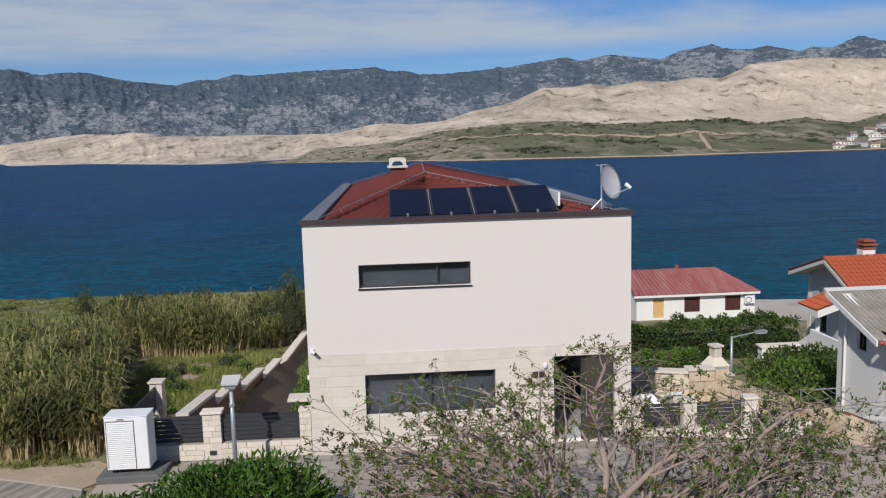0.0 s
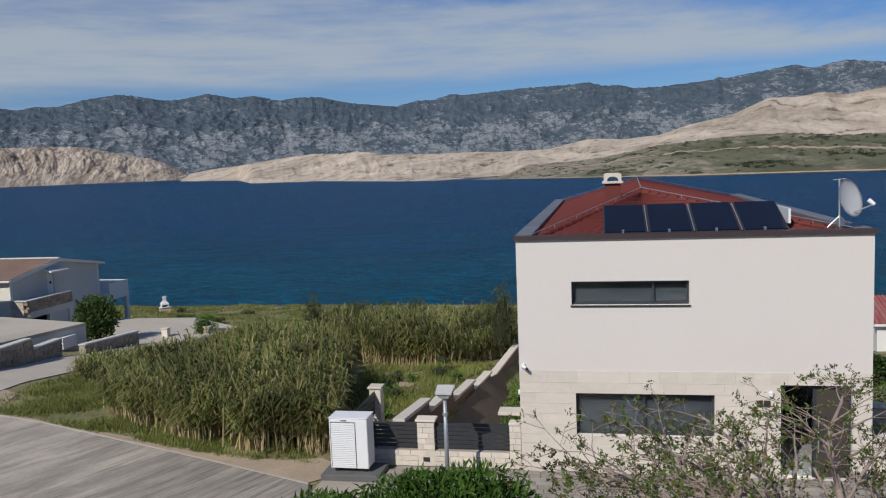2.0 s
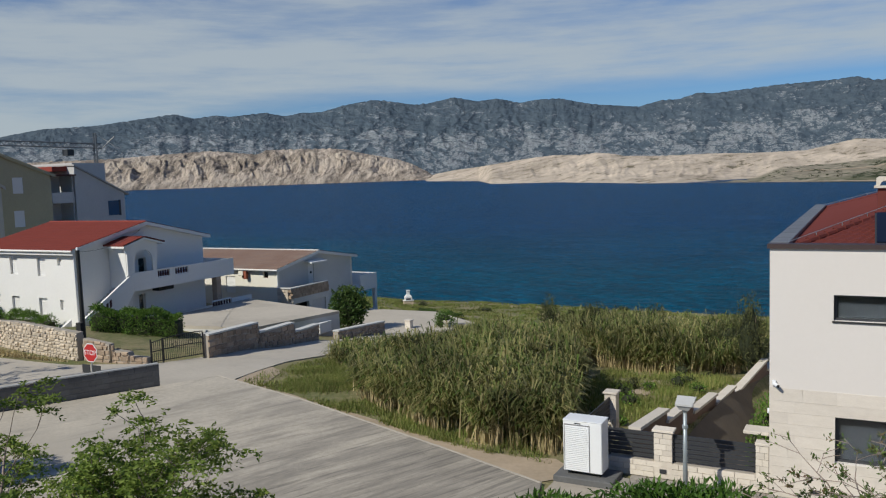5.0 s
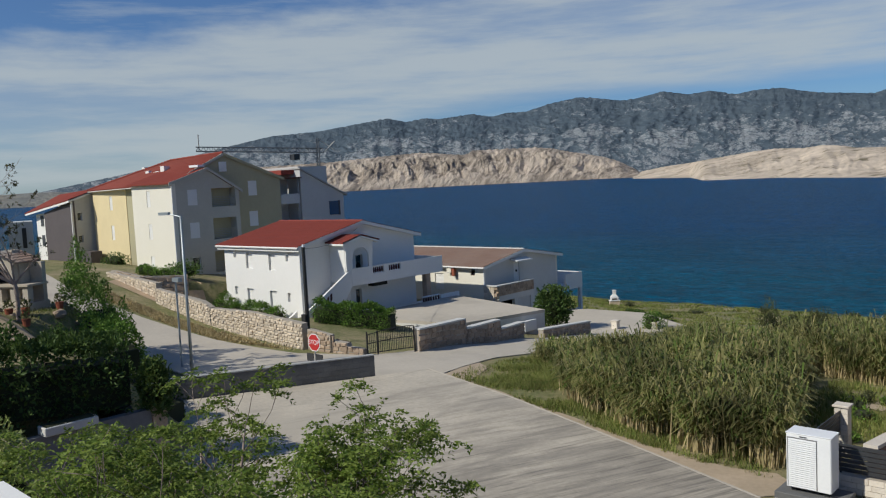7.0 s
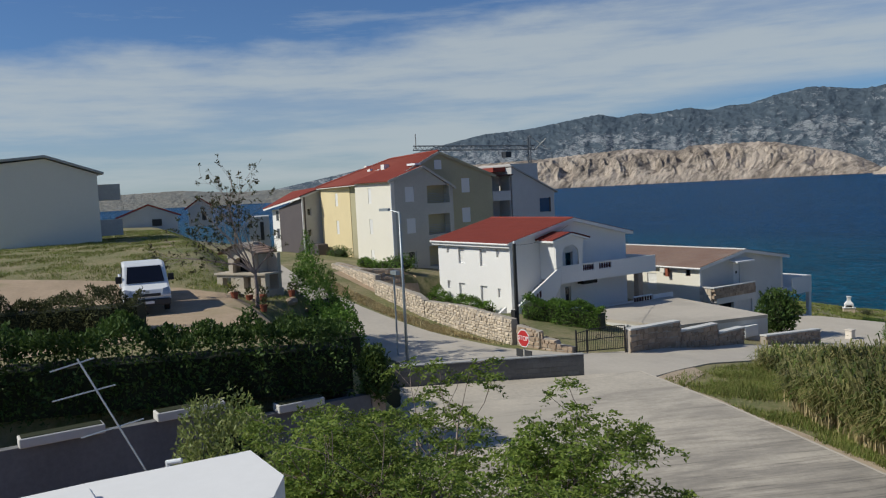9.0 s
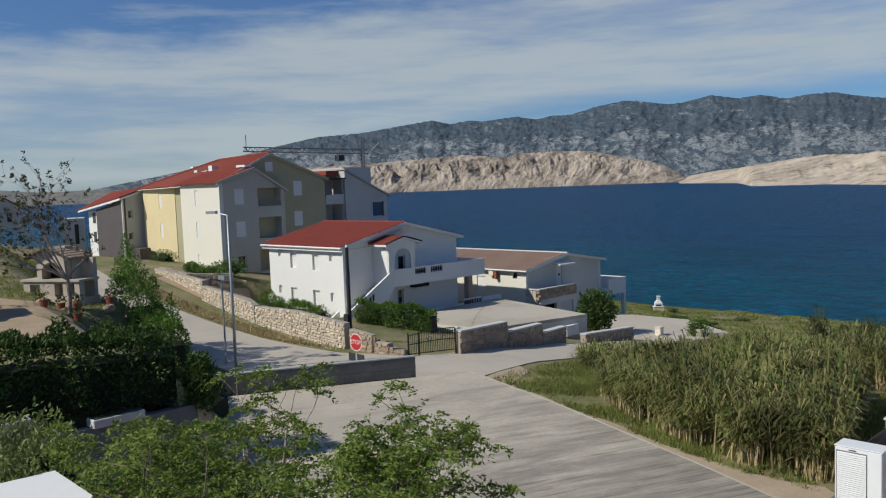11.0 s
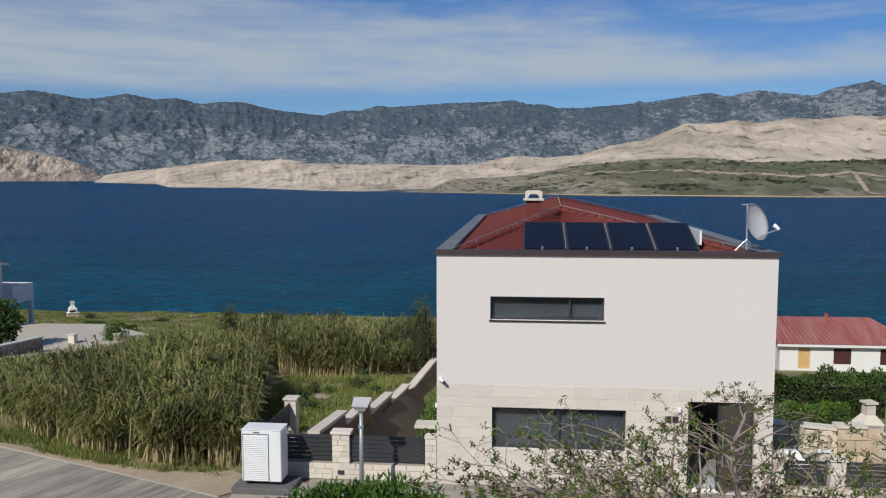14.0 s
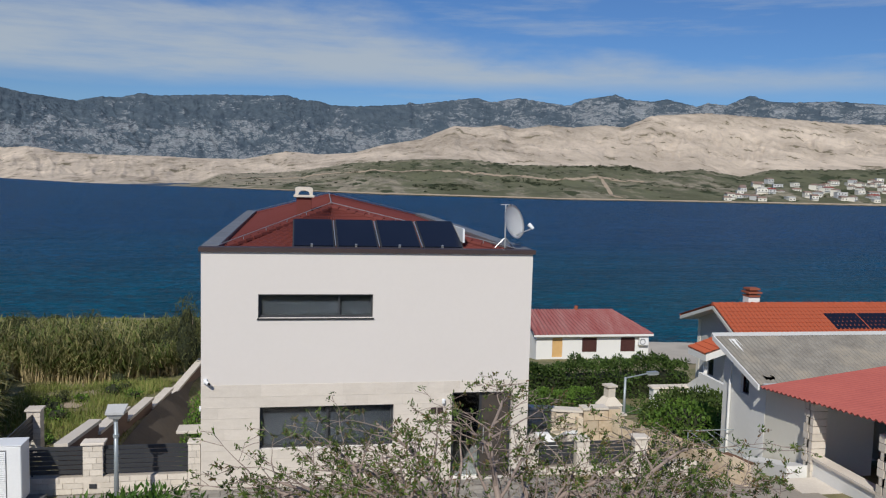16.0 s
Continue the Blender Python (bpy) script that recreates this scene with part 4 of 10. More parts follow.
def polar_spot(a, t, r0, r1, e0, e1, curve, rough, fine, seed, crease=0.0):
    ra, rb = r0(a), r1(a)
    r = ra + (rb - ra) * t
    ea, eb = e0(a), e1(a)
    s = max(0.6, eb - ea) * t
    n1 = noise.fractal(Vector((a * 0.42, s * 0.9, seed)), 0.8, 2.1, 6)
    n2 = 0.0
    if crease:
        # folds that run down the slope and bend on the way
        bend = a + 0.5 * noise.noise(Vector((a * 0.7, s * 1.3, seed + 4)))
        n2 = noise.ridged_multi_fractal(Vector((bend * 0.9, s * 0.75 + seed, seed)), 0.85, 2.15, 6, 1.0, 2.0) - 1.0
    w = math.sin(math.pi * min(1, t * 1.02)) if t < 1 else 0
    e = ea + (eb - ea) * t ** curve + (eb - ea) * (rough * n1 + crease * n2) * w + fine * (eb - ea) * noise.noise(Vector((a * 4.1, seed, t * 9))) * t
    e = max(ea - 0.02, e)
    x = radians(a)
    return (-r * math.sin(x), r * math.cos(x), EYE_Z + r * math.tan(radians(e)))


def polar_land(name, material, label, a0, a1, na, nv, r0, r1, e0, e1, curve, rough, fine, seed, crease=0.0, category="hill"):
    """Land seen across water: from its foot at distance r0 and elevation e0 to its crest at r1 and e1, all functions of the azimuth, with folds."""
    v = []
    for j in range(nv + 1):
        t = j / nv
        for i in range(na + 1):
            a = a0 + (a1 - a0) * i / na
            v.append(polar_spot(a, t, r0, r1, e0, e1, curve, rough, fine, seed, crease))
    # a back slope that closes the crest
    for i in range(na + 1):
        a = a0 + (a1 - a0) * i / na
        r = min(4970, r1(a) + 120)
        x = radians(a)
        v.append((-r * math.sin(x), r * math.cos(x), SEA_Z - 5))
    n = na + 1
    f = [(j * n + i, (j + 1) * n + i, (j + 1) * n + i + 1, j * n + i + 1) for j in range(nv + 1) for i in range(na)]
    return tagged(fast_mesh(name, np.array(v), np.array(f), material, smooth=True), label, category, kind="structure")


MOUNTAIN = [(-50, 4.5), (-44, 4.8), (-38.4, 5.04), (-35.6, 5.29), (-33.0, 5.26), (-31.8, 5.32), (-30.55, 5.74), (-29.1, 5.1), (-27.9, 5.25), (-27.2, 5.02), (-25.3, 5.5), (-24.2, 5.34), (-22.6, 5.5), (-21.95, 5.8), (-19.7, 5.45),
            (-18.7, 5.02), (-17.1, 5.23), (-15.3, 5.5), (-13.3, 5.16), (-12.4, 5.46), (-9.6, 5.1), (-8.1, 4.9), (-7.7, 5.04), (-7.35, 4.86), (-3.9, 4.62), (-2.2, 4.65), (-1.4, 4.9), (-0.2, 4.92), (0.8, 5.22), (1.8, 5.12),
            (5.4, 5.03), (9.3, 4.75), (10.2, 4.86), (11.5, 4.5), (12.6, 4.5), (14.1, 4.15), (17.0, 4.45), (18.2, 4.68), (19.4, 4.97), (21.0, 4.95), (22.1, 4.78), (23.75, 5.15), (25.0, 5.0), (26.75, 5.33), (28.55, 4.98), (29.5, 4.92),
            (31.4, 5.23), (32.35, 5.33), (34.3, 5.03), (36.0, 4.58), (37.4, 4.56), (38.4, 4.36), (39.8, 4.62), (42.2, 4.38), (43.0, 4.5), (44.4, 4.29), (45.7, 4.6), (48.2, 4.24), (50.6, 3.89), (53.7, 3.7), (56.1, 3.22), (58, 2.8), (63, 1.6), (70, 0.3), (100, -0.4)]
PALE = [(-50, 3.0), (-38.5, 3.81), (-36.4, 3.9), (-33.7, 4.15), (-30.6, 4.38), (-27.8, 4.6), (-26.0, 4.5), (-24.3, 4.4), (-23.3, 3.95), (-22.5, 3.6), (-21.0, 3.74), (-19.0, 3.54), (-17.4, 3.69), (-15.3, 3.37), (-14.1, 3.63), (-12.4, 3.42), (-10.8, 3.48),
        (-9.9, 3.1), (-8.5, 2.5), (-5.9, 2.04), (-3.85, 1.42), (-1.5, 1.24), (0.75, 1.39), (3.6, 0.78), (6.6, 0.74), (9.3, 0.81), (12.4, 0.78), (15.05, 0.86), (15.95, 1.06), (17.0, 1.16), (18.0, 1.04), (19.8, 1.1), (21.5, 0.95), (23.6, 0.68), (25.0, 0.48), (26.8, 0.3), (28.2, 0.07), (28.9, -0.3)]
SHORE_EL = [(-50, -1.05), (-38.6, -1.19), (-18.7, -1.47), (-6.1, -1.45), (2.8, -1.28), (14.0, -1.05), (19.6, -0.80), (24.3, -0.76), (25.1, -0.53), (28.9, -0.42)]
PLAIN = [(-50, 1.3), (-38.7, 1.12), (-31.9, 0.92), (-30.3, 0.45), (-27.5, 0.88), (-24.9, 0.6), (-23.1, 0.97), (-19.7, 0.92), (-15.1, 0.88), (-11.9, 1.19), (-7.9, 1.08), (-3.8, 0.73), (-0.5, 0.12), (1.9, -0.13), (5.0, -0.25), (6.6, -0.85), (9, -0.95), (12, -1.0)]
CLIFF = [(27.9, -0.34), (28.8, 0.3), (29.8, 0.83), (30.75, 1.17), (32.4, 1.53), (33.6, 1.76), (34.3, 1.97), (35.4, 2.08), (38.2, 2.1), (39.8, 2.1), (40.4, 1.82), (41.2, 1.88), (42.5, 2.04), (43.7, 2.12), (45.9, 2.0), (48.3, 1.85), (49.9, 1.75), (54, 1.65), (58, 1.5), (63, 1.1), (66, 0.5)]
HILLS = [(60, -0.3), (62, 0.4), (64.8, 0.66), (65.9, 0.5), (68.6, 0.6), (71.1, 0.52), (74.6, 0.82), (78, 0.74), (82, 0.62), (90, 0.7), (100, 0.5)]


def shore_r(a):
    return (EYE_Z - SEA_Z) / math.tan(radians(-table(SHORE_EL, a)))


polar_land("mountain", hazed_mountain_rock, "long limestone mountain range with pale rocky slopes, distance haze put into its grey-blue", -50, 95, 1700, 96, lambda a: 3950, lambda a: 4800, lambda a: -0.3,
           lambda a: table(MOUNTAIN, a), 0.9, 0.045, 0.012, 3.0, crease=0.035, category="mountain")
polar_land("bare_hill", pale_rock, "bare pale limestone hills above the far shore", -50, 28.9, 900, 60, lambda a: shore_r(a) + 2 + 326 * smooth01((12 - a) / 8), lambda a: shore_r(a) + 900, lambda a: table(SHORE_EL, a) + (table(PLAIN, a) - 0.1 - table(SHORE_EL, a)) * smooth01((12 - a) / 8),
           lambda a: table(PALE, a), 1.0, 0.07, 0.016, 8.0, crease=0.06)
PLAIN_FORM = (lambda a: shore_r(a) - 1, lambda a: shore_r(a) + 330, lambda a: table(SHORE_EL, a), lambda a: max(table(SHORE_EL, a) + 0.05, table(PLAIN, a)), 0.8, 0.10, 0.04, 15.0)
polar_land("shore_plain", scrub_plain, "low green scrubland plain along the far shore", -50, 12, 420, 26, *PLAIN_FORM, category="plain")


def plain_strip(name, line, wide, material, label, category):
    """A narrow strip laid on the far plain along points (azimuth, share of its depth)."""
    v = []
    n = 0
    for (a0, t0), (a1, t1) in zip(line, line[1:]):
        k = max(2, int(abs(a1 - a0) / 0.12 + abs(t1 - t0) * 24))
        for i in range(k + 1):
            u = i / k
            a, t = a0 + (a1 - a0) * u, t0 + (t1 - t0) * u
            da, dt = a1 - a0, (t1 - t0) * 25
            q = math.hypot(da, dt) or 1
            w = wide * (1 + 0.4 * noise.noise(Vector((a * 3, t * 9, 1))))
            for s in (-1, 1):
                p = polar_spot(a - s * w / 13 * dt / q, max(0.001, t + s * w / 330 * da / q), *PLAIN_FORM)
                v.append((p[0], p[1], p[2] + 0.45))
            n += 1
    f = [(2 * i, 2 * i + 1, 2 * i + 3, 2 * i + 2) for i in range(n - 1)]
    return tagged(fast_mesh(name, np.array(v), np.array(f), material), label, category, kind="structure")


plain_strip("far_beach", [(-50, 0.012), (12, 0.012)], 3.0, dirt_pale, "pale stony beach along the far shore", "beach")
plain_strip("far_track", [(4.5, 0.58), (-3.8, 0.66), (-12, 0.60), (-18.5, 0.53), (-21.2, 0.56), (-24, 0.55)], 6.0, dirt_pale, "pale dirt track across the far plain", "track")
plain_strip("far_track", [(-21.2, 0.54), (-21.5, 0.32), (-21.9, 0.10), (-22.6, 0.05)], 1.7, dirt_pale, "pale dirt track down to the far beach", "track")


def far_scrub():
    """Dark clumps of bushes on the plain across the water."""
    rng = np.random.default_rng(61)
    at = []
    for a0, a1, t0, t1, n in ((-12.4, -8.0, 0.10, 0.22, 46), (-18.4, -14.3, 0.36, 0.50, 44), (-25.5, -20.6, 0.82, 0.98, 30), (-17, -12, 0.86, 0.98, 14), (-30, -24, 0.2, 0.6, 26), (-48, -30, 0.1, 0.9, 60), (-26, 4, 0.05, 0.98, 110), (-6, 6, 0.1, 0.9, 30), (-24, -18, 0.92, 1.0, 60), (-50, -24, 0.9, 1.0, 70)):
        for _ in range(n):
            p = polar_spot(rng.uniform(a0, a1), rng.uniform(t0, t1), *PLAIN_FORM)
            r = rng.uniform(0.8, 2.4)
            q = rng.normal(size=(26, 3)) * np.array([r * 1.5, r, r * 0.30]) * 0.6 + np.array([p[0], p[1], p[2] + r * 0.4])
            at.append(q)
    at = np.concatenate(at)
    v, f = leaf_quads(at, 1.1, rng, up=0.3, slim=0.8)
    tagged(fast_mesh("far_scrub", v, f, leaf_scrub, kind="stuff"), "dark green bushes scattered over the far plain", "bushes")


far_scrub()
polar_land("rocky_headland", cliff_rock, "rugged pale rocky headland with dark cliff creases", 27.9, 66, 760, 56, lambda a: 3300, lambda a: 3560, lambda a: -0.33,
           lambda a: table(CLIFF, a), 0.72, 0.10, 0.03, 21.0, crease=0.20)
polar_land("distant_hill", far_hill, "low dry hills on the horizon across the water", 60, 100, 160, 12, lambda a: 3700, lambda a: 3900, lambda a: -0.3, lambda a: table(HILLS, a), 0.9, 0.08, 0.03, 31.0)


# far village: white houses with red roofs along the east of the far shore
def far_village():
    rng = random.Random(5)
    for k in range(96):
        a = -29.2 - 13.5 * rng.random() ** 0.85
        r = shore_r(a) + 14 + 175 * rng.random() * (0.55 + 0.45 * smooth01((-29 - a) / 3))
        t = (r - shore_r(a)) / 330
        z = EYE_Z + r * math.tan(radians(table(SHORE_EL, a) + (table(PLAIN, a) - table(SHORE_EL, a)) * t ** 0.8)) - 2
        x, y = -r * math.sin(radians(a)), r * math.cos(radians(a))
        w, d, h = rng.uniform(6, 13), rng.uniform(6, 9), rng.choice((2.8, 4.2, 5.6)) + 2
        ob = thing("far_house", (x, y, z), "small white house with a low roof across the water", "house", "houses of the far village", rng.uniform(-25, 35))
        part("wall", box(-w / 2, w / 2, -d / 2, d / 2, 0, h), warm_white if rng.random() < 0.7 else light_grey, ob, local=True)
        if rng.random() < 0.3:
            part("roof", box(-w / 2 - 0.3, w / 2 + 0.3, -d / 2 - 0.3, d / 2 + 0.3, h, h + 0.4), light_grey, ob, local=True)
        else:
            part("roof", prism([(-w / 2 - 0.4, -d / 2 - 0.4, h), (-w / 2 - 0.4, d / 2 + 0.4, h), (-w / 2 - 0.4, 0, h + 1.5)], (w + 0.8, 0, 0)), brown_tile if rng.random() < 0.9 else bright_red_tile, ob, local=True)
        for u in ((-0.3, 0.0, 0.3) if w > 9 else (-0.25, 0.25)):
            part("window", box(u * w - 0.6, u * w + 0.6, -d / 2 - 0.05, -d / 2 + 0.1, h - 2.3, h - 1.0), dark_inside, ob, local=True)
        if h > 6:
            part("balcony", box(-w / 2, w / 2, -d / 2 - 1.2, -d / 2 - 0.06, h - 3.0, h - 2.6), white_paint, ob, local=True)


far_village()

# ---------------------------------------------------------------- lanes
SLAB = [(-8.2, 20.9), (-12.2, 22.4), (-19.3, 24.9), (-25.4, 26.6), (-26.5, 24.2), (-28.6, 20.2), (-30.5, 16.6), (-27.0, 12.2), (-20.0, 7.5), (-13.0, 5.0), (-8.0, 9.0), (-6.6, 15.5)]


def slab_z(x, y):
    return 0.10 + 0.012 * (-8 - x) + 0.0 * y


drape(SLAB, 0.0, "concrete_apron", concrete_slab, "broad weathered brushed-concrete apron with dark streaks", "pavement", 1.5, flat=slab_z, skirt=0.4)
NORTH_LANE = [(-25.4, 26.7), (-26.4, 33), (-27.0, 42), (-27.4, 52), (-25.0, 58.5), (-25.5, 62.5), (-29.5, 64.5), (-34.5, 63.0), (-34.5, 56), (-32.6, 51), (-31.9, 42), (-31.2, 32.2), (-32.0, 28.9), (-35.5, 27.0),
              (-42, 26.0), (-50, 25.6), (-60, 25.6), (-75, 28.0), (-90, 33.0), (-90, 29.5), (-75, 24.6), (-60, 21.6), (-50, 21.2), (-42, 20.6), (-36, 20.4), (-32.0, 19.6), (-29.4, 19.6), (-27.0, 24.3)]
def slab_edge():
    a, b = Vector((-25.5, 26.55, 0)), Vector((-8.3, 21.0, 0))
    pts = [Vector((*SLAB[k], 0)) for k in (0, 1, 2, 3)]
    bm = bmesh.new()
    for p, q in zip(pts, pts[1:]):
        d = (q - p).normalized(); s = Vector((-d.y, d.x, 0))
        if s.y > 0:
            s = -s
        ring = [c + o + Vector((0, 0, slab_z(c.x, c.y) - 0.3)) for c, o in ((p, s * 0.05), (q, s * 0.05), (q, -s * 0.03), (p, -s * 0.03))]
        add_prism(bm, ring, (0, 0, 0.309))
    tagged(part("slab_edge", bm, road_concrete), "pale smooth concrete edge of the apron", "kerb", kind="structure")


slab_edge()
drape(NORTH_LANE, 0.06, "lane", road_concrete, "pale worn concrete lane between stone walls", "road", 1.0, skirt=0.25)
drape([(-46.5, 62.5), (-41.5, 66.0), (-36.0, 66.3), (-29.6, 61.5), (-30.0, 57.5), (-31.8, 53.5), (-34.3, 52.2)], 0.0, "lane_end", road_concrete, "pale concrete turning place at the lane's end", "road", 2.0, flat=lambda x, y: -3.62 - 0.03 * (y - 54), skirt=1.2)
VERGE = [(-8.3, 21.2), (-12.2, 22.6), (-19.3, 25.1), (-25.3, 26.9), (-26.2, 31.0), (-24.9, 30.3), (-23.6, 27.4), (-19.0, 25.7), (-15.5, 24.5), (-12.3, 23.35), (-9.9, 22.9), (-8.6, 23.2), (-7.4, 22.2)]
drape(VERGE, 0.03, "verge", dirt_pale, "bare pale earth verge beside the concrete", "ground", 0.7)
DIRT_YARD = [(-31.5, 12.6), (-36.5, 14.6), (-41, 13.2), (-47, 10), (-52, 3), (-40, -3), (-30.5, 2.5)]
drape(DIRT_YARD, 0.05, "dirt_yard", yard_dirt, "bare sandy parking yard", "ground", 1.0)
EAST_LANE = [(8.2, 22.3), (13.6, 24.0), (15.2, 22.6), (14.5, 12), (16, -5), (-2, -5), (-6.2, 10.5), (-6.4, 15.2), (-8.0, 20.6), (-8.0, 21.9), (-2.5, 22.55)]
drape(EAST_LANE, 0.02, "yard", mortar, "paved yard and lane in front of the villa", "pavement", 1.2)


# ---------------------------------------------------------------- the cream villa
VX0, VX1, VY0, VY1 = -2.45, 6.75, 22.73, 44.0
villa = thing("villa", (VX0, VY0, 0), "cream two-storey villa with stone-clad ground floor and red hip roof", "house")
FRONT_HOLES = [(-0.95, 2.18, 4.74, 5.40), (-0.89, 2.82, 1.06, 2.26), (4.50, 6.27, 0.0, 2.56)]
front_wall = part("front_wall", holed_wall("y", VY0, 0.3, VX0, VX1, -0.5, 6.56, FRONT_HOLES), cream_plaster, villa)
part("side_wall", box(VX0, VX0 + 0.3, VY0 + 0.3, VY1, -4, 6.56), cream_plaster, villa)
part("side_wall", box(VX1 - 0.3, VX1, VY0 + 0.3, VY1, -4, 6.56), cream_plaster, villa)
part("back_wall", box(VX0 + 0.3, VX1 - 0.3, VY1 - 0.3, VY1, -4, 6.56), cream_plaster, villa)
part("floor_slab", box(VX0 + 0.3, VX1 - 0.3, VY0 + 0.3, VY1 - 0.3, 2.75, 2.95), grey_plaster, villa)
part("floor_slab", box(VX0 + 0.3, VX1 - 0.3, VY0 + 0.3, VY1 - 0.3, -0.3, -0.02), grey_plaster, villa)
part("partition", box(VX0 + 0.3, VX1 - 0.3, VY0 + 4, VY0 + 4.1, -0.02, 6.5), dark_inside, villa)
# roof edge
part("roof_trim", box(VX0 - 0.06, VX1 + 0.06, VY0 - 0.07, VY0 + 0.32, 6.56, 6.68), dark_trim, villa, "dark brown metal roof edge")
part("gutter", box(VX0 + 0.35, VX1 - 0.4, VY0 + 0.34, VY0 + 0.42, 6.52, 6.64), dark_trim, villa)
for k in range(13):
    y0 = VY0 + 0.36 + k * 1.59
    for x0, x1 in ((VX0 - 0.05, VX0 + 0.42), (VX1 - 0.42, VX1 + 0.05)):
        part("wall_cap", box(x0, x1, y0, y0 + 1.55, 6.56, 6.69, 0.015), slate_cap, villa)
# hip roof
A1, A2 = (1.2, 28.0, 7.50), (1.5, 38.2, 7.62)
CORNERS = dict(fl=(VX0 + 0.42, VY0 + 0.40, 6.46), fr=(VX1 - 0.42, VY0 + 0.40, 6.46), bl=(VX0 + 0.42, VY1 - 0.4, 6.46), br=(VX1 - 0.42, VY1 - 0.4, 6.46))
for nm, q, rows in (("front", (CORNERS["fl"], CORNERS["fr"], A1, A1), 13), ("west", (CORNERS["bl"], CORNERS["fl"], A1, A2), 11), ("east", (CORNERS["fr"], CORNERS["br"], A2, A1), 13), ("back", (CORNERS["br"], CORNERS["bl"], A2, A2), 11)):
    v, f = roof_sheet(*q, 0.30, rows, 0.055, 6, 0.02)
    raw("roof_slope", v, f, red_tile, villa, "dark red clay tile slope", smooth=False)
for a, b in ((CORNERS["fl"], A1), (CORNERS["fr"], A1), (A1, A2), (CORNERS["bl"], A2), (CORNERS["br"], A2)):
    a, b = Vector(a), Vector(b)
    n = int((b - a).length / 0.36)
    bm = bmesh.new()
    for k in range(n):
        p, q = a.lerp(b, k / n), a.lerp(b, (k + 1.06) / n)
        add_tube(bm, p + Vector((0, 0, 0.08)), q + Vector((0, 0, 0.06)), 0.10, 0.085, 8)
    part("ridge_tile", bm, red_tile, villa)
    bm = bmesh.new()
    up = Vector((0, 0, 0.24))
    add_tube(bm, a + up, b + up, 0.012, 0.012, 5)
    for k in range(1, int((b - a).length / 1.1)):
        p = a.lerp(b, k * 1.1 / (b - a).length)
        add_tube(bm, p, p + up, 0.012, 0.012, 5)
    part("lightning_rod", bm, dull_metal, villa, "thin galvanised lightning conductor on holders")
# chimney
CX, CY = 0.30, 29.4
chim = part("chimney", box(CX - 0.26, CX + 0.26, CY - 0.26, CY + 0.26, 7.0, 7.86, 0.01), red_tile, villa, "dark red chimney shaft")
bm = box(CX - 0.36, CX + 0.36, CY - 0.36, CY + 0.36, 7.86, 7.94, 0.01)
part("chimney_plate", bm, white_stone, chim)
arch = [(CX - 0.30, CY - 0.3, 7.94), (CX - 0.30, CY - 0.3, 8.17), (CX - 0.22, CY - 0.3, 8.22), (CX + 0.22, CY - 0.3, 8.22), (CX + 0.30, CY - 0.3, 8.17), (CX + 0.30, CY - 0.3, 7.94), (CX + 0.2, CY - 0.3, 7.94)]
arch += [(CX + 0.2 * math.cos(t * math.pi / 6), CY - 0.3, 7.96 + 0.15 * math.sin(t * math.pi / 6)) for t in range(1, 6)] + [(CX - 0.2, CY - 0.3, 7.94)]
part("chimney_cap", prism(arch, (0, 0.6, 0)), white_stone, chim, "white arched chimney cap")
# flat solar collectors on the front slope
SL = math.atan2(A1[2] - 6.46, A1[1] - (VY0 + 0.4))
for k in range(4):
    x0 = -0.05 + k * 1.235
    holder = new("solar_collector"); holder.parent = villa
    holder.location = Vector((x0, VY0 + 0.52, 6.66)) - villa.location
    holder.rotation_euler = (SL + radians(6), 0, 0)
    tagged(holder, "flat black solar water collector")
    part("collector_frame", holed_wall("y", 0, 0.09, 0, 1.17, 0, 2.1, [(0.045, 1.125, 0.045, 2.055)]), anthracite, holder, local=True).rotation_euler = (radians(-90), 0, 0)
    part("absorber", box(0.04, 1.13, 0.04, 2.06, -0.03, 0.035), collector_black, holder, local=True)
    part("bracket", box(0.5, 0.56, -0.06, 0.02, -0.05, 0.10), dull_metal, holder, local=True)
    if k < 3:
        bm = tube((1.2, 0.05, 0.02), (1.2, 2.0, 0.02), 0.018, sides=6)
        part("pipe", bm, dull_metal, holder, local=True)
part("flashing", box(4.86, 4.92, VY0 + 0.9, VY0 + 2.5, 6.8, 7.2), white_metal, villa, "pale metal upstand beside the collectors")
# openings
window(villa, "y", VY0, -0.95, 2.18, 4.74, 5.40, -1, anthracite, blind_grey, panes=[0.70], sill=black_iron, deep=0.14, label="long dark-framed strip window with grey blinds")
window(villa, "y", VY0, -0.89, 2.82, 1.06, 2.26, -1, anthracite, blind_grey, panes=2, sill=None, deep=0.16, label="wide dark-framed window with lowered grey screens")
entry = new("entry_door"); entry.parent = villa; entry.location = Vector((5.38, VY0 + 0.2, 0)) - villa.location
tagged(entry, "dark entrance door beside a tall glazed panel")
bm = bmesh.new()
for a, b, c, d in ((4.50, 4.57, 0, 2.56), (6.20, 6.27, 0, 2.56), (4.57, 6.20, 2.49, 2.56), (5.33, 5.40, 0, 2.49)):
    add_box(bm, a, b, VY0 + 0.12, VY0 + 0.22, c, d)
part("door_frame", bm, anthracite, entry)
part("door_leaf", box(5.40, 6.20, VY0 + 0.14, VY0 + 0.2, 0.02, 2.49), surface("bronze_panel", (0.075, 0.062, 0.052), (0.055, 0.046, 0.04), 0.45, 1, 10, 0.02), entry, "grey-brown door leaf")
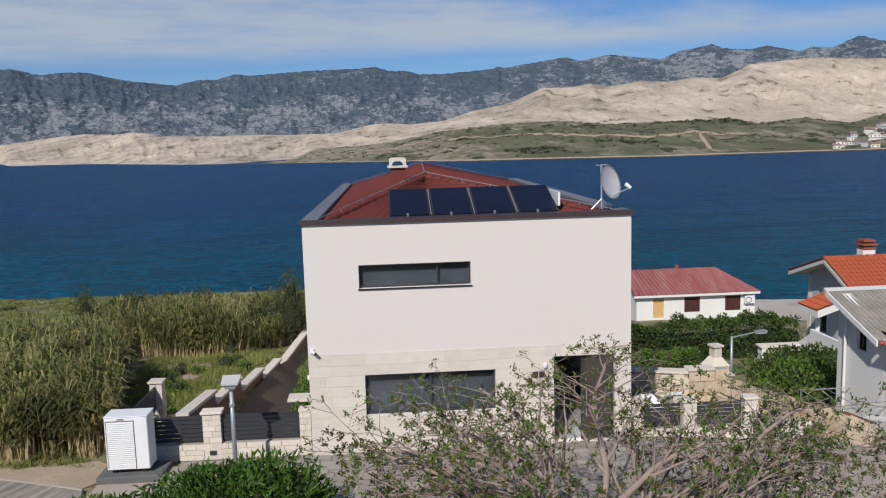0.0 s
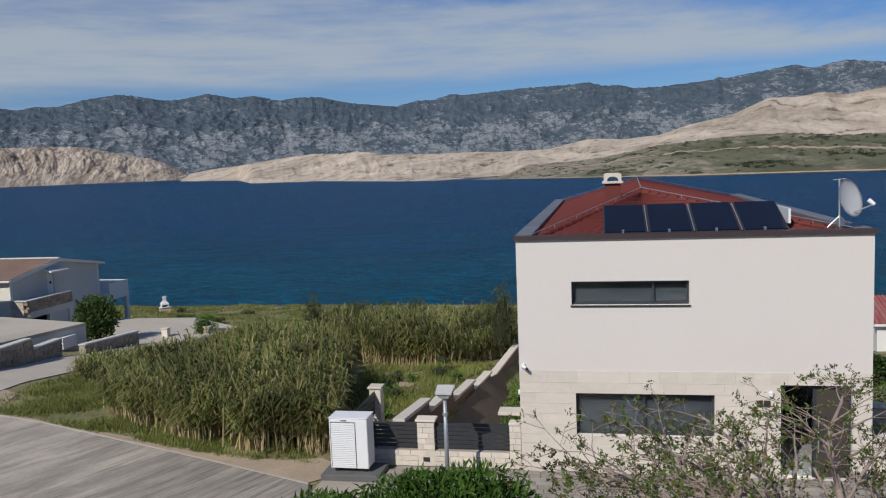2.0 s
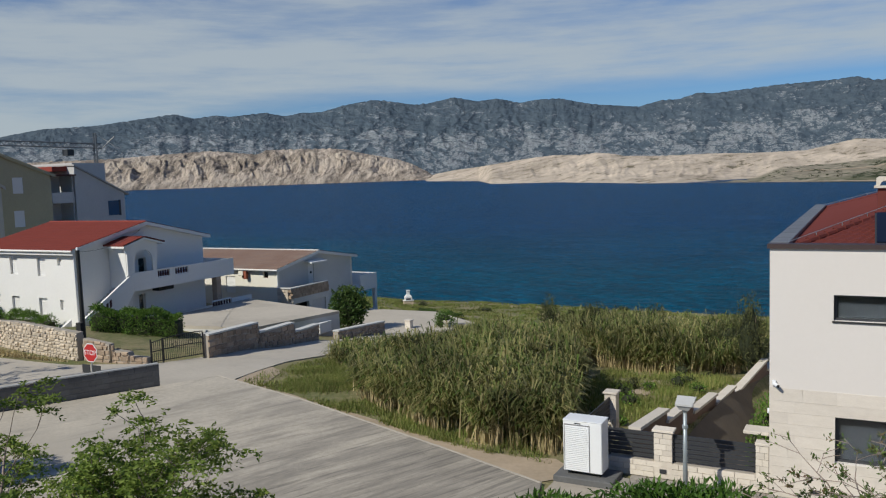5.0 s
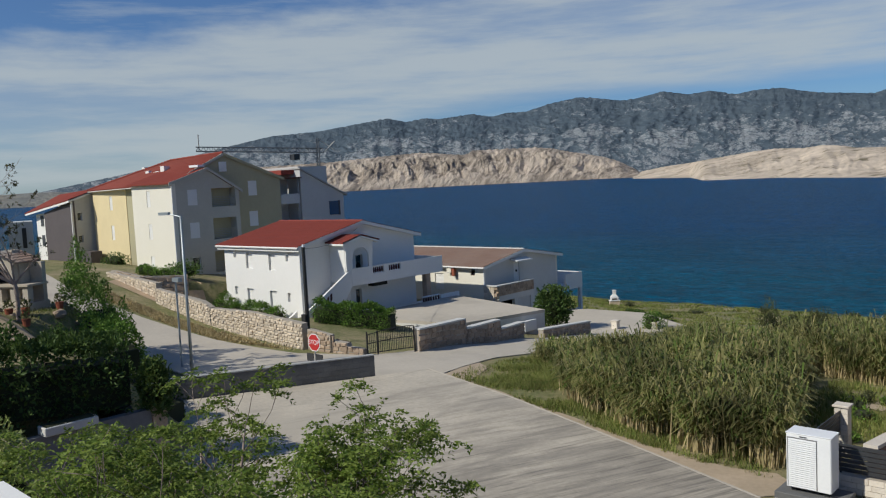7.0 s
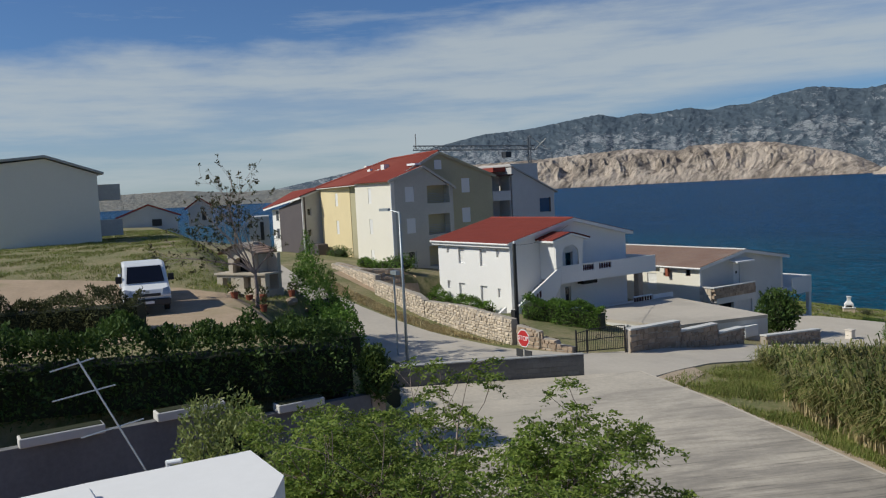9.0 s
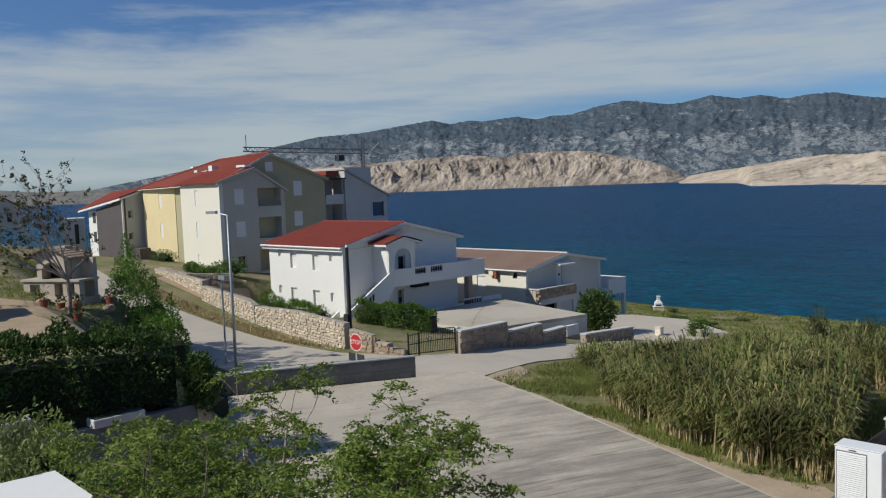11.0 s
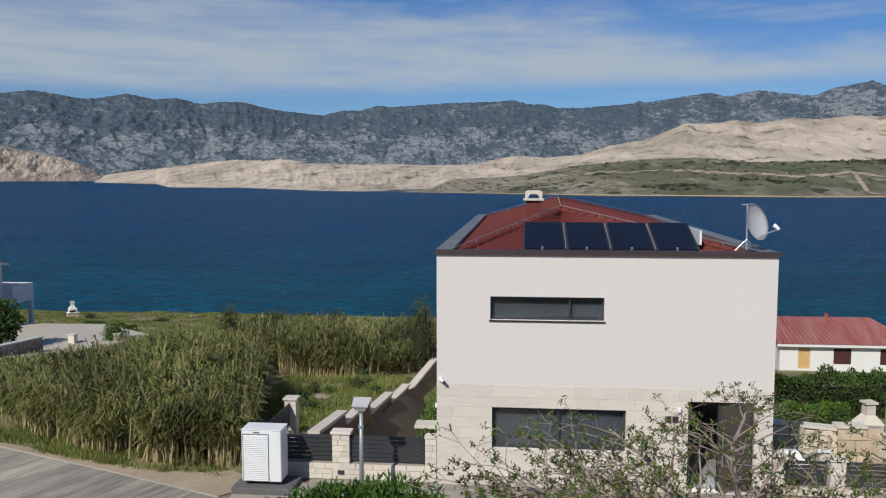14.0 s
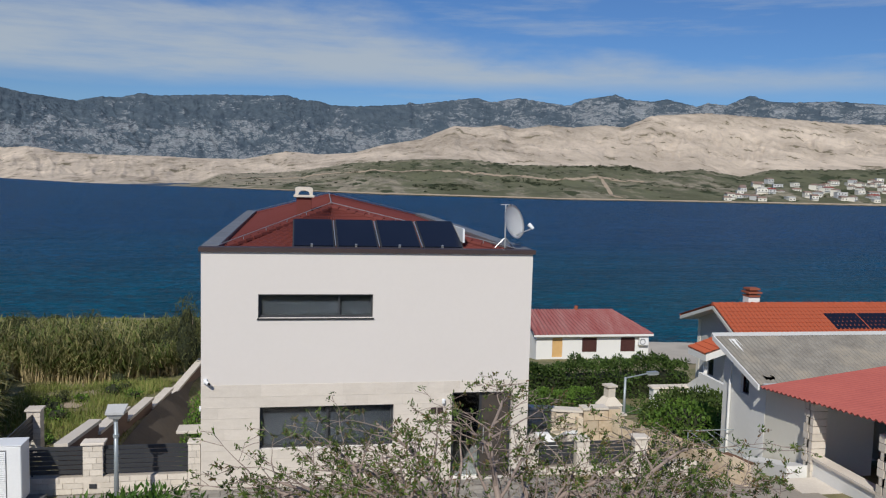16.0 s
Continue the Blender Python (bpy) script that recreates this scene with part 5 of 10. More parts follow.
p = part("pane", box(4.57, 5.33, VY0 + 0.16, VY0 + 0.17, 0.02, 2.49), clear_glass, entry); p.visible_shadow = False
part("door_handle", tube((5.47, VY0 + 0.1, 0.7), (5.47, VY0 + 0.1, 1.7), 0.018), dull_metal, entry)
# small fittings on the front
def camera_fitting(x, y, z):
    ob = new("security_camera"); ob.parent = villa; ob.location = Vector((x, y, z)) - villa.location
    tagged(ob, "small white dome security camera")
    part("mount", box(x - 0.05, x + 0.05, y - 0.04, y + 0.02, z - 0.06, z + 0.08, 0.01), white_metal, ob)
    part("body", tube((x, y - 0.02, z), (x + 0.1, y - 0.16, z - 0.03), 0.05, 0.045), white_metal, ob)
    part("lens", tube((x + 0.1, y - 0.16, z - 0.03), (x + 0.125, y - 0.19, z - 0.04), 0.042, 0.03), black_rubber, ob)


camera_fitting(VX0 + 0.12, VY0 - 0.03, 3.02)
camera_fitting(VX0 - 0.02, VY0 + 0.2, 2.2)
for x, z in ((-1.33, 0.22),):
    v = part("wall_vent", box(x - 0.10, x + 0.10, VY0 - 0.05, VY0 - 0.02, z - 0.06, z + 0.06, 0.01), anthracite, villa, "dark recessed ground light")
part("wall_lamp", box(4.19, 4.29, VY0 - 0.12, VY0 - 0.02, 2.26, 2.40, 0.02), white_metal, villa, "small white wall lamp")
part("number_bar", box(3.88, 4.04, VY0 - 0.045, VY0 - 0.022, 1.97, 2.14), dark_trim, villa, "plain dark bar of a wall sign")
part("number_bar", box(4.07, 4.23, VY0 - 0.045, VY0 - 0.022, 1.97, 2.14), dark_trim, villa, "plain dark bar of a wall sign")


# satellite dish at the roof's front corner
def satellite_dish():
    ob = thing("satellite_dish", (6.15, VY0 + 0.55, 6.69), "large white satellite dish on the villa roof edge", "satellite dish")
    m = Matrix.Translation((0.05, -0.05, 0.75)) @ Vector((0.62, -0.74, 0.26)).to_track_quat("Z", "Y").to_matrix().to_4x4()
    bm = bmesh.new()
    rings = []
    for j in range(7):
        r = 0.47 * j / 6
        z = 0.55 * r * r
        rings.append([bm.verts.new(m @ Vector((r * math.cos(k * math.tau / 32), 1.08 * r * math.sin(k * math.tau / 32), z))) for k in range(32)] if j else [bm.verts.new(m @ Vector((0, 0, 0)))])
    for k in range(32):
        bm.faces.new((rings[0][0], rings[1][k], rings[1][(k + 1) % 32]))
        for j in range(1, 6):
            bm.faces.new((rings[j][k], rings[j + 1][k], rings[j + 1][(k + 1) % 32], rings[j][(k + 1) % 32]))
    bmesh.ops.solidify(bm, geom=bm.faces[:], thickness=0.015)
    part("reflector", bm, white_metal, ob, local=True, smooth=True)
    part("mast", tube((-0.1, 0, 0), (-0.1, 0.05, 1.25), 0.025), dull_metal, ob, local=True)
    part("aerial", tube((-0.25, 0.05, 1.25), (0.05, 0.05, 1.27), 0.012), dull_metal, ob, local=True)
    part("foot", tube((-0.4, 0, 0.0), (-0.1, 0, 0.3), 0.018), dull_metal, ob, local=True)
    part("foot", tube((0.2, 0.1, 0.0), (-0.1, 0, 0.3), 0.018), dull_metal, ob, local=True)
    part("feed_arm", tube((0.1, -0.1, 0.35), (0.62, -0.42, 0.62), 0.018), dull_metal, ob, local=True)
    part("receiver", tube((0.62, -0.42, 0.60), (0.50, -0.34, 0.72), 0.045, 0.06, 10), white_metal, ob, local=True)


satellite_dish()

# ---------------------------------------------------------------- fence, gate pillars and stepped wall west of the villa
FENCE_Y = 22.78
fence = thing("boundary_fence", (-6.9, FENCE_Y, 0), "pale stone wall with anthracite slatted metal panels", "fence")
part("base_wall", box(-6.95, VX0 - 0.01, FENCE_Y, FENCE_Y + 0.25, -2.2, 0.46), mortar, fence)
SLAT_ZS = [0.52 + k * 0.128 for k in range(6)]


def slat_panel(x0, x1, parent):
    for z in SLAT_ZS:
        part("slat", box(x0, x1, FENCE_Y + 0.09, FENCE_Y + 0.12, z, z + 0.105), anthracite, parent)
    for x in (x0 + 0.02, x1 - 0.06):
        part("panel_post", box(x, x + 0.04, FENCE_Y + 0.122, FENCE_Y + 0.16, 0.46, 1.27), anthracite, parent)


slat_panel(-6.85, -5.5, fence)
slat_panel(-4.98, -2.80, fence)


def pillar(parent, x0, x1, y0, y1, z0, z1, cap=0.05):
    core = part("pillar", box(x0 + 0.015, x1 - 0.015, y0 + 0.015, y1 - 0.015, z0, z1), mortar, parent, "pale stone pillar")
    n = max(2, int((z1 - max(z0, 0)) / 0.16))
    for k in range(n):
        a = max(z0, 0) + (z1 - max(z0, 0)) * k / n
        b = a + (z1 - max(z0, 0)) / n - 0.012
        s = 0.5 + 0.18 * ((k * 7) % 3 - 1)
        xm = x0 + (x1 - x0) * s
        for u, w in ((x0, xm - 0.006), (xm + 0.006, x1)):
            mesh_object("stone_block", part_mesh(u, w, y0, y1, a, b), white_stone, core)
    part("pillar_cap", box(x0 - cap, x1 + cap, y0 - cap, y1 + cap, z1, z1 + 0.07, 0.012), white_stone, parent)


def part_mesh(x0, x1, y0, y1, z0, z1):
    bm = box(x0, x1, y0, y1, z0, z1)
    me = bpy.data.meshes.new("stone_block")
    bmesh.ops.recalc_face_normals(bm, faces=bm.faces)
    bm.to_mesh(me)
    bm.free()
    return me


pillar(fence, -5.49, -4.99, FENCE_Y - 0.04, FENCE_Y + 0.30, 0.0, 1.33)
pillar(fence, -2.79, VX0 - 0.02, FENCE_Y - 0.03, FENCE_Y + 0.30, 0.0, 1.27, 0.02)
part("wall_cap", box(-3.15, -2.5, FENCE_Y + 0.32, FENCE_Y + 0.9, 1.45, 1.54, 0.01), white_stone, fence)
part("ground_light", box(-5.33, -5.15, FENCE_Y - 0.08, FENCE_Y - 0.045, 0.16, 0.27), anthracite, fence, "dark recessed light")
rng0 = random.Random(3)
for row, z in enumerate((0.0, 0.155, 0.31)):
    x = -6.95 + 0.1 * (row % 2)
    while x < -2.5:
        w = rng0.uniform(0.28, 0.55)
        x1 = min(x + w, -2.46)
        if x1 - x > 0.06:
            mesh_object("stone_block", part_mesh(x, x1 - 0.012, FENCE_Y - 0.03 - rng0.uniform(0, 0.015), FENCE_Y + 0.02, z, z + 0.143), white_stone, fence)
        x = x1

side = thing("side_fence", (-7.6, 25.5, 0), "anthracite slatted fence return with pale stone post", "fence")
A, B = Vector((-7.72, 22.95, 0)), Vector((-7.70, 25.95, 0))
d = (B - A)
for z in SLAT_ZS:
    nrm = Vector((-d.y, d.x, 0)).normalized() * 0.015
    zz = Vector((0, 0, z))
    part("slat", prism([A - nrm + zz, B - nrm + zz, B + nrm + zz, A + nrm + zz], (0, 0, 0.105)), anthracite, side)
pillar(side, -7.86, -7.48, 25.95, 26.33, -0.2, 1.36)

stepped = thing("garden_wall", (-6.1, 23.1, 0), "brown rendered garden wall stepping down under pale stone coping", "wall")
for y0, y1, z0, z1 in ((23.1, 26.0, 1.32, 1.07), (26.0, 29.3, 0.71, 0.50), (29.3, 32.8, 0.10, -0.14), (32.8, 36.3, -0.50, -0.70), (36.3, 44.2, -1.05, -1.22), (44.2, 50.0, -1.75, -2.1)):
    xa, xb = -6.2 + 0.06 * (y0 - 23.1), -6.2 + 0.06 * (y1 - 23.1)
    part("wall_panel", prism([(xa, y0, -5), (xb, y1, -5), (xb, y1, z1 - 0.1), (xa, y0, z0 - 0.1)], (0.2, 0, 0)), brown_wall, stepped)
    part("coping", prism([(xa - 0.08, y0 - 0.1, z0 - 0.1), (xb - 0.08, y1, z1 - 0.1), (xb - 0.08, y1, z1), (xa - 0.08, y0 - 0.1, z0)], (0.36, 0, 0)), white_stone, stepped)


# heat pump box on its dark pad
def heat_pump():
    ob = thing("heat_pump", (-7.22, 21.65, 0.0), "tall white louvred heat pump cabinet on a dark pad", "heat pump")
    x0, x1, y0, y1, z0, z1 = -7.78, -6.66, 21.62, 22.26, 0.28, 1.73
    part("cabinet", box(x0, x1, y0, y1, z0, z1, 0.02), white_metal, ob)
    part("louvre_back", box(x0 + 0.03, x0 + 0.78, y0 - 0.003, y0 + 0.01, z0 + 0.03, z1 - 0.09), court_grey, ob)
    n = 24
    for k in range(n):
        z = z0 + 0.05 + k * (z1 - z0 - 0.15) / n
        part("louvre", prism([(x0 + 0.06, y0 - 0.004, z), (x0 + 0.06, y0 - 0.03, z - 0.012), (x0 + 0.06, y0 - 0.024, z + 0.022), (x0 + 0.06, y0 - 0.004, z + 0.030)], (0.70, 0, 0)), white_metal, ob)
    part("label_bar", box(x0 + 0.34, x0 + 0.52, y0 - 0.012, y0 - 0.004, z1 - 0.065, z1 - 0.04), anthracite, ob, "plain dark maker's mark")
    part("top_panel", box(x0 - 0.015, x1 + 0.015, y0 - 0.015, y1 + 0.015, z1 + 0.003, z1 + 0.03, 0.01), white_metal, ob)
    for x in (x0 + 0.15, x1 - 0.15):
        part("foot", box(x - 0.06, x + 0.06, y0 + 0.1, y1 - 0.1, 0.17, 0.25), black_rubber, ob)
    part("pad", box(x0 - 0.25, x1 + 0.35, y0 - 0.22, y1 + 0.2, -0.1, 0.17, 0.02), block_grey, ob, "dark concrete pad")


heat_pump()


# short street lantern in front of the fence
def post_lantern():
    ob = thing("garden_lantern", (-4.34, 21.3, 0), "short grey post lantern with a square white head", "lamp post")
    part("pole", tube((-4.34, 21.3, 0), (-4.34, 21.3, 2.43), 0.065, 0.05, 12), lamp_grey, ob, smooth=True)
    part("collar", tube((-4.34, 21.3, 2.0), (-4.34, 21.3, 2.08), 0.075, 0.075, 12), lamp_grey, ob)
    part("neck", tube((-4.34, 21.3, 2.40), (-4.34, 21.3, 2.50), 0.05, 0.085, 10), lamp_grey, ob)
    bm = bmesh.new()
    lo = [bm.verts.new((-4.34 + sx * 0.12, 21.3 + sy * 0.12, 2.50)) for sx, sy in ((-1, -1), (1, -1), (1, 1), (-1, 1))]
    hi = [bm.verts.new((-4.34 + sx * 0.19, 21.3 + sy * 0.19, 2.68 + 0.05 * sy)) for sx, sy in ((-1, -1), (1, -1), (1, 1), (-1, 1))]
    for k in range(4):
        bm.faces.new((lo[k], lo[(k + 1) % 4], hi[(k + 1) % 4], hi[k]))
    bm.faces.new(lo); bm.faces.new(hi)
    part("head", bm, light_grey, ob)
    part("hood", prism([(-4.55, 21.08, 2.63), (-4.11, 21.08, 2.63), (-4.09, 21.52, 2.74), (-4.57, 21.52, 2.74)], (0, 0, 0.05)), light_grey, ob, "flat pale hood")


post_lantern()


# stone cladding of the ground floor, course by course
def cladding():
    rng = random.Random(17)
    zs = [-0.02, 0.26, 0.53, 0.80, 1.06, 1.36, 1.66, 1.96, 2.26, 2.56, 2.90]
    for z0, z1 in zip(zs, zs[1:]):
        zm = (z0 + z1) / 2
        gaps = sorted((h[0], h[1]) for h in FRONT_HOLES if h[2] < zm < h[3])
        runs, x = [], VX0 - 0.004
        for a, b in gaps:
            runs.append((x, a)); x = b
        runs.append((x, VX1 + 0.004))
        for a, b in runs:
            x = a
            while x < b - 0.01:
                w = rng.choice((0.45, 0.62, 0.8, 0.98))
                x1 = b if b - (x + w) < 0.25 else x + w
                mesh_object("stone_block", part_mesh(x + 0.002, x1 - 0.002, VY0 - 0.010 - rng.uniform(0, 0.005), VY0 - 0.001, z0 + 0.002, z1 - 0.002), pale_stone, front_wall)
                x = x1


cladding()


def yard_pavers():
    rng = random.Random(23)
    ob = new("yard_paving"); ob.location = (0, 20.5, 0)
    tagged(ob, "worn grey stone setts laid in rows before the villa", "paving", kind="structure")
    bpy.context.view_layer.update()
    y = 18.4
    while y < 22.45:
        h = rng.uniform(0.24, 0.34)
        x = -6.2 + rng.uniform(-0.2, 0.2)
        while x < 7.6:
            w = rng.uniform(0.3, 0.62)
            z = 0.03 + rng.uniform(0, 0.022)
            bm = box(x, x + w - 0.02, y, y + h - 0.02, -0.05, z)
            for v in bm.verts:
                if v.co.z > 0:
                    v.co.x += rng.uniform(-0.012, 0.012); v.co.y += rng.uniform(-0.012, 0.012)
            part("paver", bm, paver, ob)
            x += w
        y += h


yard_pavers()


# ---------------------------------------------------------------- western houses
def gable_house(name, x0, x1, y0, y1, z0, eave, ridge, wall_mat, roof_mat, label, over=0.45, holes_front=(), holes_east=(), rows=16, ridge_mat=None, category="house", wave=0.28, side_mat=None, ridge_y=None, trim=None):
    """A house with its ridge along x: front wall towards the south, gables to the east and west."""
    ob = thing(name, (x0, y0, z0), label, category)
    ym = ridge_y if ridge_y is not None else (y0 + y1) / 2
    t = 0.3
    part("front_wall", holed_wall("y", y0, t, x0, x1, z0, eave, list(holes_front)), wall_mat, ob)
    part("back_wall", box(x0, x1, y1 - t, y1, z0, eave), wall_mat, ob)
    def gable_top(u):
        return eave + (ridge - eave) * (1 - abs(u - ym) / ((ym - y0) if u < ym else (y1 - ym)))
    for x, dr, hs in ((x1, -t, list(holes_east)), (x0, t, [])):
        part("gable_wall", holed_wall("x", x, dr, y0 + t, y1 - t, z0, ridge, hs, (gable_top, [ym])), side_mat or wall_mat, ob)
    part("floor_slab", box(x0 + t, x1 - t, y0 + t, y1 - t, (z0 + eave) / 2 - 0.1, (z0 + eave) / 2 + 0.1), grey_plaster, ob)
    slope_f = (ridge - eave) / (ym - y0)
    slope_b = (ridge - eave) / (y1 - ym)
    zf, zb = eave - slope_f * over + 0.1, eave - slope_b * over + 0.1
    for q in (((x0 - over, y0 - over, zf), (x1 + over, y0 - over, zf), (x1 + over, ym, ridge + 0.1), (x0 - over, ym, ridge + 0.1)),
              ((x1 + over, y1 + over, zb), (x0 - over, y1 + over, zb), (x0 - over, ym, ridge + 0.1), (x1 + over, ym, ridge + 0.1))):
        v, f = roof_sheet(*q, wave, rows, 0.05, 4, 0.06)
        raw("roof_slope", v, f, roof_mat, ob)
        part("roof_deck", prism(q, (0, 0, -0.14)), trim or white_paint, ob, "pale roof edge board")
    for xv, w in ((x1 + over + 0.004, 0.03), (x0 - over - 0.034, 0.03)):
        for ya, za, yb, zb2 in ((y0 - over, zf, ym, ridge + 0.1), (ym, ridge + 0.1, y1 + over, zb)):
            part("verge_board", prism([(xv, ya, za - 0.16), (xv, yb, zb2 - 0.16), (xv, yb, zb2 + 0.085), (xv, ya, za + 0.085)], (w, 0, 0)), trim or white_paint, ob)
    bm = bmesh.new()
    n = int((x1 - x0 + 2 * over) / 0.4)
    for k in range(n):
        a = x0 - over + (x1 - x0 + 2 * over) * k / n
        add_tube(bm, (a, ym, ridge + 0.17), (a + 0.42, ym, ridge + 0.15), 0.12, 0.10, 7)
    part("ridge_tile", bm, ridge_mat or roof_mat, ob)
    bm = tube((x0 - over, y0 - over - 0.05, zf - 0.02), (x1 + over, y0 - over - 0.05, zf - 0.02), 0.07, sides=8)
    part("gutter", bm, trim or white_paint, ob)
    part("downpipe", tube((x1 + 0.06, y0 - 0.06, z0), (x1 + 0.06, y0 - 0.06, zf), 0.05), trim or white_paint, ob)
    return ob


def baluster_rail(parent, a, b, z, h=0.75, mat=None, n=None, name="railing"):
    """A low rail with turned balusters between two points."""
    a, b = Vector((*a, z)), Vector((*b, z))
    n = n or max(2, int((b - a).length / 0.28))
    holder = part(name, add_tube(tube(a + Vector((0, 0, h)), b + Vector((0, 0, h)), 0.07, sides=6), a + Vector((0, 0, 0.06)), b + Vector((0, 0, 0.06)), 0.06, sides=6), mat or white_paint, parent)
    for k in range(n):
        p = a.lerp(b, (k + 0.5) / n)
        bm = tube(p, p + Vector((0, 0, h * 0.45)), 0.035, 0.085, 6)
        add_tube(bm, p + Vector((0, 0, h * 0.45)), p + Vector((0, 0, h)), 0.085, 0.035, 6)
        part("baluster", bm, surface_dark_rail if mat is None else mat, holder)


surface_dark_rail = dark_wood


def white_house():
    x0, x1, y0, y1, z0, ev, rd = -58.1, -48.2, 37.3, 49.4, -1.6, 4.45, 5.85
    wins = [(-56.80, -56.40, 3.50, 4.02), (-55.12, -54.25, 2.65, 3.90), (-52.12, -51.24, 2.60, 3.90), (-49.94, -49.52, 3.38, 3.93),
            (-56.90, -56.44, 0.50, 1.14), (-55.20, -54.33, -0.70, 1.06), (-52.20, -51.30, -0.70, 1.03), (-49.96, -49.55, 0.28, 0.97)]
    east = [(42.75, 43.5, 1.55, 3.35), (42.6, 43.2, -1.4, 0.65)]
    ob = gable_house("white_house", x0, x1, y0, y1, z0, ev, rd, white_paint, bright_red_tile, "white two-storey house with red tiled roof and outside stair", 0.45, wins, east, 18)
    for u0, u1, a, b in wins:
        window(ob, "y", y0, u0, u1, a, b, -1, white_paint, shutter=white_paint, deep=0.2, label="window with closed white shutters")
    for u0, u1, a, b in east:
        window(ob, "x", x1, u0, u1, a, b, 1, white_paint, blind_grey, deep=0.15, label="glazed white door", name="door")
    part("fascia", box(x0 - 0.4, x1 + 0.4, y0 - 0.38, y0 - 0.3, ev - 0.30, ev - 0.05), white_paint, ob)
    # outside stair along the east wall, with its sloping parapet
    zb, xo = 1.5, x1 + 1.9
    ya, yb, za = 36.3, 40.6, -1.2
    n = 15
    bm = bmesh.new()
    for k in range(n):
        add_box(bm, x1 + 0.02, xo - 0.18, ya + (yb - ya) * k / n, ya + (yb - ya) * (k + 1) / n, z0 - 0.5, za + (zb - za) * (k + 1) / n)
    part("stair", bm, old_white, ob)
    ring = [(xo, ya - 0.2, z0 - 0.6), (xo, ya - 0.2, za + 1.05), (xo, yb - 0.01, zb + 1.05), (xo, yb - 0.01, zb - 0.28), (xo, ya + 1.7, z0 - 0.6)]
    part("stair_parapet", prism(ring, (-0.16, 0, 0)), white_paint, ob)
    ring = [(x1 + 0.02, ya - 1.6, z0 - 0.6), (x1 + 0.02, ya - 1.6, za - 0.1), (x1 + 0.02, ya + 0.3, za + 1.0), (x1 + 0.02, ya + 0.3, z0 - 0.6)]
    part("stair_cheek", prism(ring, (0.2, 0, 0)), white_paint, ob)
    # Dark slots laid on the parapet face stand in for the balustrade's dark gaps.
    for k in range(7):
        y = ya + 0.35 + k * 0.29
        z = za + 0.28 + (zb - za) * (y - ya) / (yb - ya)
        part("baluster", prism([(xo + 0.004, y, z), (xo + 0.004, y + 0.17, z + 0.1), (xo + 0.004, y + 0.17, z + 0.58), (xo + 0.004, y, z + 0.48)], (0.03, 0, 0)), dark_wood, ob)
    # landing and balcony with a balustrade let into its parapet
    ye = y1 + 1.4
    part("balcony_slab", box(x1 + 0.02, xo, yb, ye, zb - 0.28, zb), white_paint, ob)
    part("balcony_slab", box(x1 - 6, x1 + 0.015, y1 + 0.02, ye, zb - 0.28, zb), white_paint, ob)
    part("parapet", box(xo - 0.16, xo, yb, ye, zb + 0.003, zb + 0.42), white_paint, ob)
    for a, b in ((yb, 42.8), (43.95, 44.5), (45.8, ye)):
        part("parapet", box(xo - 0.16, xo, a, b, zb + 0.423, zb + 1.05), white_paint, ob)
    part("parapet_end", box(x1 - 6, xo - 0.162, ye - 0.16, ye, zb + 0.003, zb + 1.0), white_paint, ob)
    for a, b in ((42.8, 43.95), (44.5, 45.8)):
        baluster_rail(ob, (xo - 0.08, a), (xo - 0.08, b), zb + 0.40, 0.58, n=5)
        part("rail_cap", box(xo - 0.2, xo + 0.03, a, b, zb + 0.99, zb + 1.07), white_paint, ob)
    # porch on the landing: arched wall under a small red roof
    ym = 41.6
    part("porch_pillar", box(x1 + 0.02, xo - 0.17, 40.15, 40.42, zb + 0.004, zb + 3.0), white_paint, ob)
    ring = [(xo, 40.15, zb + 3.0), (xo, 40.15, zb + 0.9), (xo, 40.78, zb + 0.9)] + [(xo, ym - 0.82 * math.cos(k * math.pi / 10), zb + 1.85 + 0.78 * math.sin(k * math.pi / 10)) for k in range(11)] + [(xo, 42.42, zb + 0.9), (xo, 42.75, zb + 0.9), (xo, 42.95, zb + 3.0), (xo, ym, zb + 3.4)]
    part("porch_arch", prism([(q[0] - 0.02, q[1], q[2]) for q in ring], (-0.12, 0, 0)), white_paint, ob)
    for sg in (-1, 1):
        q = ((xo + 0.2, ym + sg * 1.85, zb + 3.0), (x1 + 0.02, ym + sg * 1.85, zb + 3.0), (x1 + 0.02, ym, zb + 3.5), (xo + 0.2, ym, zb + 3.5))
        v, f = roof_sheet(*q, 0.28, 6, 0.05, 4, 0.05)
        raw("porch_roof", v, f, bright_red_tile, ob)
        part("roof_deck", prism(q, (0, 0, -0.14)), white_paint, ob)
    part("porch_corbel", prism([(xo - 0.1, 40.15, zb + 2.95), (xo - 0.1, 39.75, zb + 2.95), (xo - 0.1, 40.15, zb + 2.4)], (0.1, 0, 0)), white_paint, ob)
    # the lower terrace and its stone pillar at the back corner
    part("terrace_pillar", box(x1 + 1.35, x1 + 1.85, y1 - 0.6, y1 - 0.1, z0 - 1.5, zb - 0.28), grey_rubble, ob)
    part("terrace", box(x1 + 0.02, x1 + 2.6, y1 - 3.4, y1 + 2.6, z0 - 2.5, z0 + 0.3), white_paint, ob)
    baluster_rail(ob, (x1 + 2.5, y1 - 1.9), (x1 + 2.5, y1 + 0.2), z0 + 0.3, 0.75, n=7)
    part("terrace_wall", box(x1 + 2.4, x1 + 2.6, y1 + 0.25, y1 + 2.6, z0 + 0.303, z0 + 1.0), white_paint, ob)
